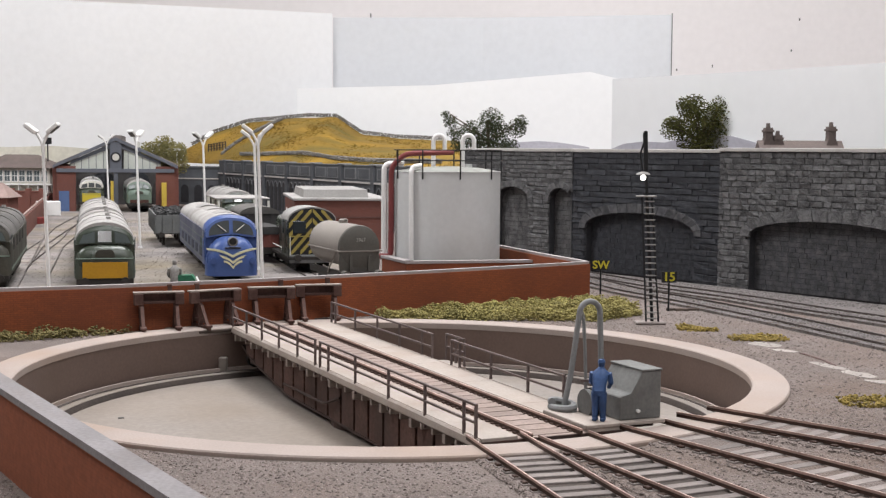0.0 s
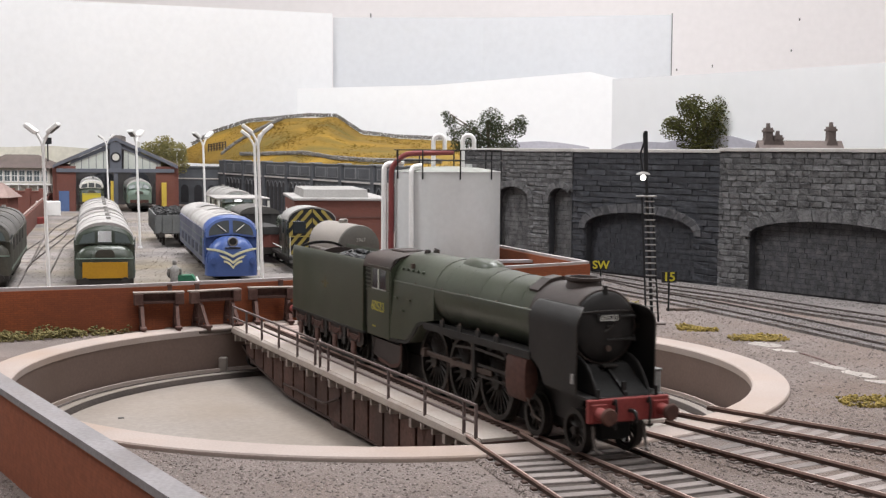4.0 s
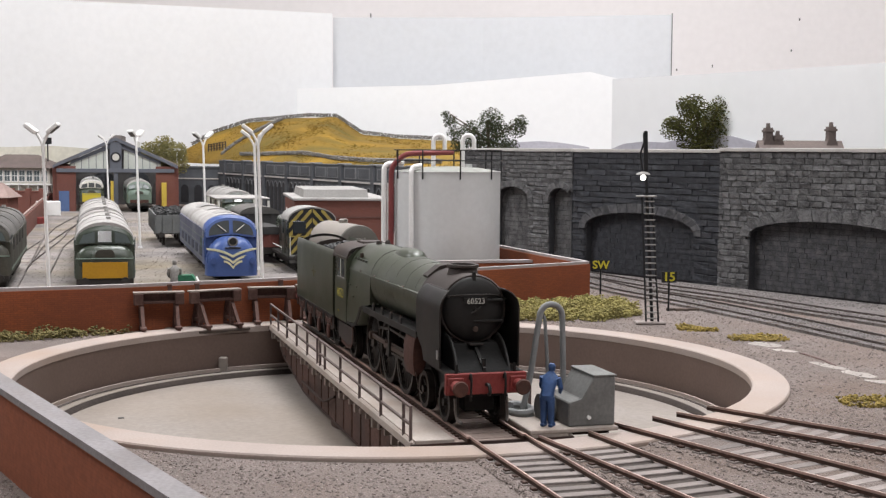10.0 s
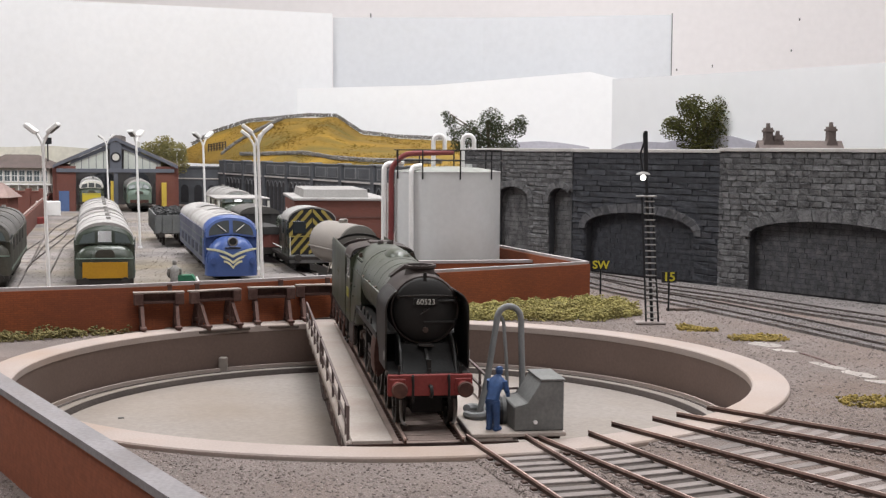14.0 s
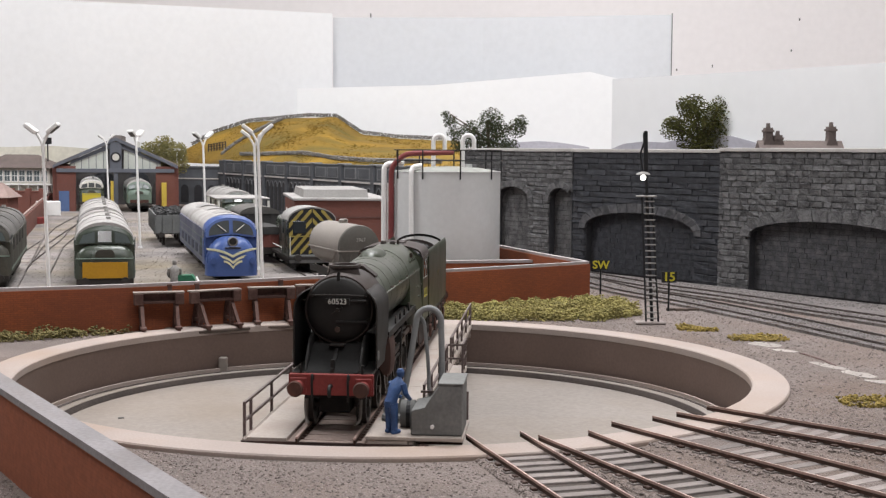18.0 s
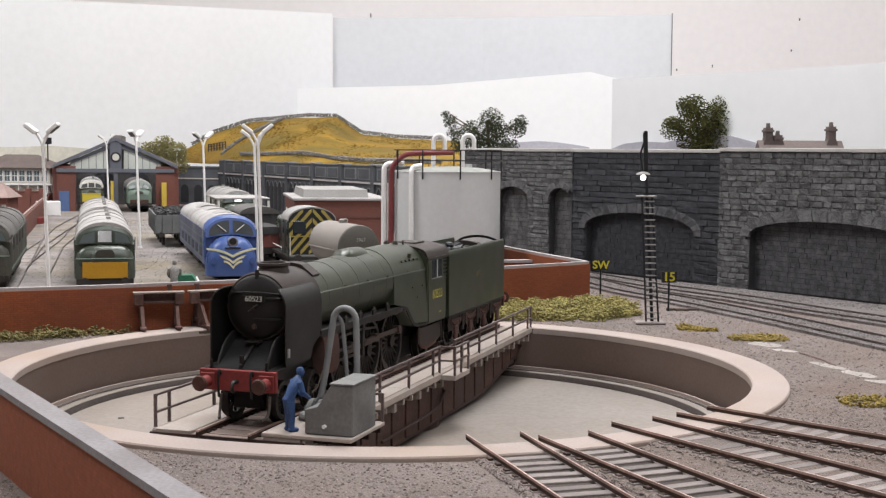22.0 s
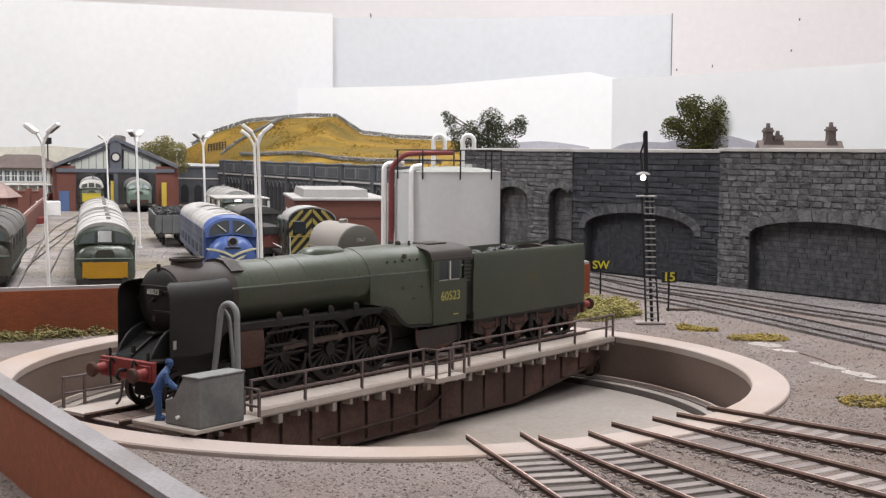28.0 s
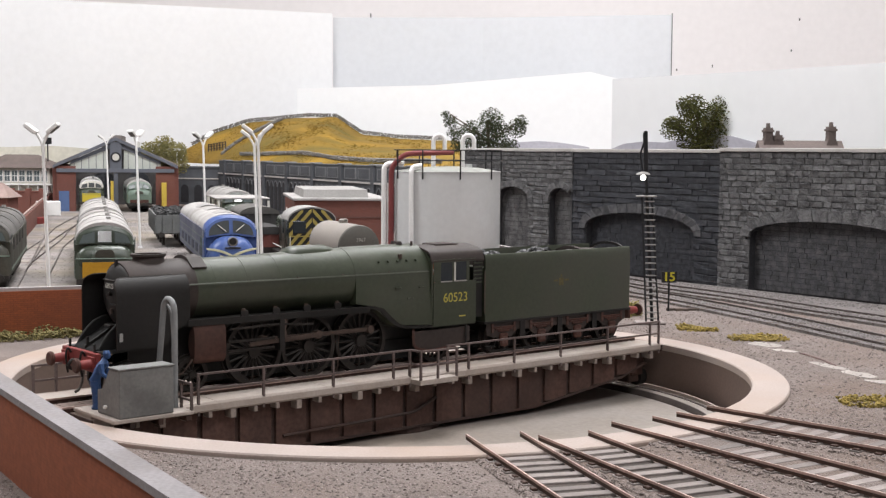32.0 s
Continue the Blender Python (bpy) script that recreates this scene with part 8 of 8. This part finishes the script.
def tree(x, y, z0, h, clumps, material, label, seed, leaf=1.5, count=1500):
    """clumps: (dx, dy, dz, radius) of the crown's masses, in millimetres above z0."""
    rs = random.Random(seed)
    t = thing("tree", x, y, z0, 0, label, "tree", "trees")
    part("trunk", tube(B(), [(0, 0, 0), (rs.uniform(-1, 1), 0, h * 0.25), (rs.uniform(-2, 2), 0, h * 0.5)], 1.6, 8), "bark", t)
    for dx, dy, dz, r in clumps:
        part("limb", tube(B(), [(0, 0, h * 0.2), (dx * 0.4, dy * 0.4, h * 0.2 + (dz - h * 0.2) * 0.5), (dx * 0.9, dy * 0.9, dz)], 0.7, 6), "bark", t)
    items = []
    tot = sum(r ** 2 for *_, r in clumps)
    for dx, dy, dz, r in clumps:
        for _ in range(int(count * r * r / tot)):
            v = Vector((rs.gauss(0, 1), rs.gauss(0, 1), rs.gauss(0, 1))).normalized() * r * 1.2 * rs.random() ** 0.45
            items.append((dx + v.x, dy + v.y, dz + v.z * 0.9, leaf * rs.uniform(0.35, 1.25), rs.uniform(0.5, 1.0)))
    tagged(lumps("crown", items, material, t), label="clumped scatter foliage with gaps", kind="stuff")
    return t


tree(66.5, 772, 83.7, 69, [(x * 1.11, y, z * 1.11, r * 1.11) for x, y, z, r in [(-34, 0, 30, 6), (-30, 0, 20, 6), (-14, 0, 20, 11), (2, 0, 32, 10), (6, 0, 20, 11), (24, 0, 24, 8), (28, 0, 30, 6), (-26, 0, 10, 7), (18, 0, 8, 8), (-10, 0, 8, 10), (-38, 0, 36, 3.5), (6, 0, 4, 12)]], "leaf", "straggly dark green model tree behind the stone wall", 4, 0.66, 8000)
M["leaf2"] = mat("olive_green_foliage", (0.068, 0.068, 0.018), 0.9, var=0.25, scale=60, island=0.6, bump=0.3)
tree(225.5, 513, 81.6, 68, [(x * 1.17, y, z * 1.14, r * 1.15) for x, y, z, r in [(-20, 0, 22, 8), (-8, 0, 24, 11), (-7, 0, 36, 9), (-12, 0, 38, 6), (9, 0, 28, 11), (14, 0, 14, 11), (12, 0, 38, 7), (15, 0, 34, 6), (-4, 0, 10, 12), (-22, 0, 26, 4), (19, 0, 18, 7)]], "leaf2", "bushy olive green model tree behind the stone wall", 5, 0.66, 10000)
tree(-396, 1480, 50, 64, [(-18, 0, 22, 19), (8, 0, 30, 20), (16, 0, 16, 16), (-4, 0, 44, 15), (-26, 0, 38, 12), (20, 0, 38, 10)], "leaf_ochre", "rounded yellow-green model tree beside the shed", 6, 1.1, 6000)
tree(-470, 1700, 60, 30, [(-8, 0, 12, 9), (8, 0, 14, 10)], "leaf", "small dark bush behind the shed", 7, 2.0, 200)


def tuft_strip(name, pts, width, n, material, label, hmax=3.2, seed=1):
    rs = random.Random(seed)
    pts = [Vector(p) for p in pts]
    items = []
    for _ in range(n):
        k = rs.randrange(len(pts) - 1)
        p = pts[k] + (pts[k + 1] - pts[k]) * rs.random()
        d = (pts[k + 1] - pts[k]).normalized()
        q = p + Vector((d.y, -d.x)) * rs.uniform(0, width) * (0.35 + 0.65 * noise.noise(Vector((p.x * 0.05, p.y * 0.05, seed))) ** 2 + 0.3)
        items.append((q.x, q.y, GZ + rs.uniform(0.1, 0.6) * hmax, rs.uniform(0.3, 0.95), rs.uniform(0.5, 1.0)))
    ob = lumps(name, items, material)
    return tagged(ob, label=label, category="grass", kind="stuff")


def inside(p, poly):
    hit = False
    for (x0, y0), (x1, y1) in zip(poly, poly[1:] + poly[:1]):
        if (y0 > p[1]) != (y1 > p[1]) and p[0] < (x1 - x0) * (p[1] - y0) / (y1 - y0) + x0:
            hit = not hit
    return hit


def scatter_patch(name, poly, n, material, label, hmax, seed, rmin=0.5, rmax=1.6):
    """Scatter grass over a patch of ground; it thins out at the rim and stands in low humps."""
    rs = random.Random(seed)
    xs, ys = [p[0] for p in poly], [p[1] for p in poly]
    items = []
    while len(items) < n:
        p = (rs.uniform(min(xs), max(xs)), rs.uniform(min(ys), max(ys)))
        if math.hypot(*p) < R_OUT + 1.5 or not inside((p[0] + rs.uniform(-4, 4), p[1] + rs.uniform(-4, 4)), poly):
            continue
        hump = 0.5 + 0.7 * noise.noise(Vector((p[0] * 0.09, p[1] * 0.09, seed)))
        if hump < 0.34 and rs.random() < 0.85:
            continue
        items.append((p[0], p[1], GZ + rs.uniform(0, 1) * hmax * max(0.15, hump), rs.uniform(rmin, rmax), rs.uniform(0.5, 1.0)))
    ob = lumps(name, items, material)
    return tagged(ob, label=label, category="grass", kind="stuff")


def oval(x, y, a, b, turn=0.0):
    t = radians(turn)
    return [(x + a * math.cos(k) * math.cos(t) - b * math.sin(k) * math.sin(t), y + a * math.cos(k) * math.sin(t) + b * math.sin(k) * math.cos(t)) for k in (2 * math.pi * i / 16 for i in range(16))]


BANK = [(-14, 176), (3, 187), (45, 216), (97, 253), (112, 266), (127, 238), (132, 195), (105, 166), (43, 164), (-2, 161)]
scatter_patch("grass_bank", BANK, 22000, "grass", "yellow-green scatter grass below the brick wall", 7.0, 1, 0.25, 0.85)
VERGE = [(-262, 60), (-186, 84), (-150, 99), (-126, 110), (-131, 104), (-152, 88), (-190, 62), (-240, 36)]
scatter_patch("grass_verge", VERGE, 3600, "grass_dull", "patchy brown-green scatter grass at the foot of the wall", 6.0, 2, 0.25, 0.95)
tuft_strip("grass_bund", [(70, 452), (95, 360)], 12, 200, "grass", "green scatter grass behind the bund", 14, 6)

for k, (x, y, a, b, n) in enumerate(((151, 135, 10, 7, 800), (174, 102, 14, 8, 900), (177, -61, 12, 9, 900))):
    scatter_patch("grass_tuft", oval(x, y, a, b), n, "grass_ochre", "ochre grass tuft on the ballast", 3.0, 20 + k, 0.2, 0.7)

# pale plaster spilt on the ballast
M["plaster"] = mat("pale_spilt_plaster", (0.33, 0.30, 0.275), 0.9, var=0.25, scale=40, fine=900, bump=0.4, dirt_glint=(0.24, 0.21, 0.19), dirt_glint_amt=0.6, dirt_glint_scale=60)
for k, (x, y, a, b, turn) in enumerate(((173, 84, 9, 6, -60), (177, 66, 7, 3.5, -50), (185, 22, 13, 3, -65), (191, 2, 10, 4.5, -70), (196, -17, 8, 4, -40))):
    rim = [(x + (ox - x) * (1 + 0.45 * noise.noise(Vector((ox * 0.3, oy * 0.3, k)))), y + (oy - y) * (1 + 0.45 * noise.noise(Vector((oy * 0.3, ox * 0.3, k + 7))))) for ox, oy in oval(x, y, a, b, turn)]
    spill = prism(B(), rim, "z", GZ - 0.2, GZ + 0.12 + 0.02 * k)
    tagged(part("plaster_patch", spill, "plaster"), label="pale plaster patch bare of ballast on the ground", category="ground", kind="structure")

crack = prism(B(), [(182, 58), (186.6, 37), (187.4, 22), (188.2, 22), (187.8, 37), (183.4, 58)], "z", GZ, GZ + 0.25)
tagged(part("ground_crack", crack, "stop"), label="dark crack in the ground beside the plaster patches", category="ground", kind="structure")

# the yard's ash surface
M["ash"] = mat("pale_yard_ash", (0.225, 0.203, 0.195), 0.95, var=0.4, scale=22, fine=500, bump=0.8, relief=0.0008, dirt_glint=(0.27, 0.215, 0.12), dirt_glint_amt=0.6, dirt_glint_scale=8)
ash = prism(B(), [(-330, 52), (-255, 71), (-184, 95), (-137, 115), (-86, 142), (-40, 172), (-30, 330), (-60, 640), (-330, 1340), (-700, 1500), (-900, 1500), (-560, 300)], "z", GZ - 0.3, GZ + 1.4)
tagged(part("yard_ground", ash, "ash"), label="pale ash yard surface with ochre stains", category="ground", kind="structure")

# ---------------------------------------------------------------- loose ballast near the pit
def chips():
    rs = random.Random(9)
    items = []
    while len(items) < 68000:
        x, y = rs.uniform(-130, 300), rs.uniform(-260, 330)
        r = math.hypot(x, y)
        if r < R_OUT + 1:
            continue
        near = -270 < y < -60
        if not near and rs.random() > 0.3:
            continue
        items.append((x, y, GZ + rs.uniform(-0.2, 0.1), rs.uniform(0.2, 0.55) * (1.0 if near else 1.1), rs.uniform(0.5, 0.9)))
    return tagged(lumps("loose_ballast", items, "chips"), label="loose grey ballast chips over the ground", category="ballast", kind="stuff")


chips()
rs_ = random.Random(31)
yard = [(-0.257 * d + x, 180 + 0.966 * d, GZ + 1.4 + rs_.uniform(-0.3, 0.2), rs_.uniform(0.3, 0.8), rs_.uniform(0.4, 0.8)) for x, d in ((rs_.uniform(-270, -20), rs_.uniform(0, 1000) ** 1.0) for _ in range(7000))]
tagged(lumps("yard_ash", yard, "ash"), label="grey ash and clinker scattered over the yard", category="ballast", kind="stuff")


# ---------------------------------------------------------------- what moves
TURN = [(5.5, -65.7), (6.5, -65.7), (7.0, -66.1), (7.5, -67.7), (8.0, -69.3), (8.5, -70.8), (9.0, -72.3), (9.5, -73.1), (10.0, -73.9), (10.5, -74.6),
        (11.0, -75.0), (11.5, -75.0), (12.0, -75.2), (12.5, -76.7), (13.0, -78.3), (13.5, -79.9), (14.0, -81.6), (14.5, -83.3), (15.0, -84.9), (15.5, -86.5),
        (16.0, -88.2), (16.5, -89.9), (17.0, -91.6), (17.5, -93.3), (18.0, -94.8), (18.5, -96.4), (19.0, -98.1), (19.5, -99.8), (20.0, -101.4), (20.5, -103.0),
        (21.0, -104.6), (21.5, -106.2), (22.0, -107.9), (22.5, -109.6), (23.0, -111.3), (23.5, -112.9), (24.0, -114.6), (24.5, -116.2), (25.0, -117.8),
        (25.5, -119.4), (26.0, -121.0), (26.5, -122.6), (27.0, -124.2), (27.5, -125.8), (28.0, -127.3), (28.5, -128.9), (29.0, -130.5), (29.5, -132.1),
        (30.0, -133.7), (30.5, -135.2), (31.0, -136.7), (31.5, -138.2), (32.0, -139.7)]
RUN = [(0.0, 434.0), (0.3, 402.5), (0.65, 367.0), (1.0, 332.5), (1.5, 284.0), (2.0, 237.0), (2.5, 193.5), (3.0, 146.0), (3.4, 106.0), (3.5, 96.0), (4.0, 50.5), (4.5, 17.5), (5.0, 2.5), (5.4, 0.0)]


def glide(rows, t):
    ts, vs = zip(*rows)
    return float(np.interp(t, ts, vs))


def motions():
    turns = [(0.0, B0), (3.0, B0)] + TURN
    rot = lambda a: pose(0, 0, 0, 0, 0, a)
    walk(bridge, [(t, rot(a)) for t, a in turns])
    walk(worker, [(t, rot(a) @ WORKER_AT) for t, a in turns])
    rows = [(t, rot(B0) @ Matrix.Translation((s * MM, 0, 0))) for t, s in RUN] + [(t, rot(a)) for t, a in TURN]
    walk(loco, rows)
    walk(tender, rows)
    ticks = [k / 15 for k in range(82)]
    for ob, r, x, z in WHEELSETS:
        base = Matrix.Translation((x * MM, 0, z * MM))
        ang = lambda s: math.degrees(s / r)
        walk(ob, [(t, base @ pose(0, 0, 0, 0, ang(glide(RUN, t)), 0)) for t in ticks] + [(32.0, base)])
    for ob, s in RODS:
        sg = 1 if s > 0 else -1
        a0 = 0.6 if sg < 0 else 0.6 + math.pi / 2
        out = []
        for t in ticks + [32.0]:
            th = a0 - (glide(RUN, t) / 12.0 if t < 5.4 else 0.0)
            px, pz = 5.2 * math.cos(th), RZ + 12.0 + 5.2 * math.sin(th)
            if abs(s) == 1:
                out.append((t, pose((19.6 + px) * MM, 0, pz * MM)))
            else:
                fall = math.degrees(math.asin((pz - 17.0) / 30.5))
                out.append((t, pose((44.0 + px) * MM, 0, pz * MM, 0, fall, 0)))
        walk(ob, out)


motions()
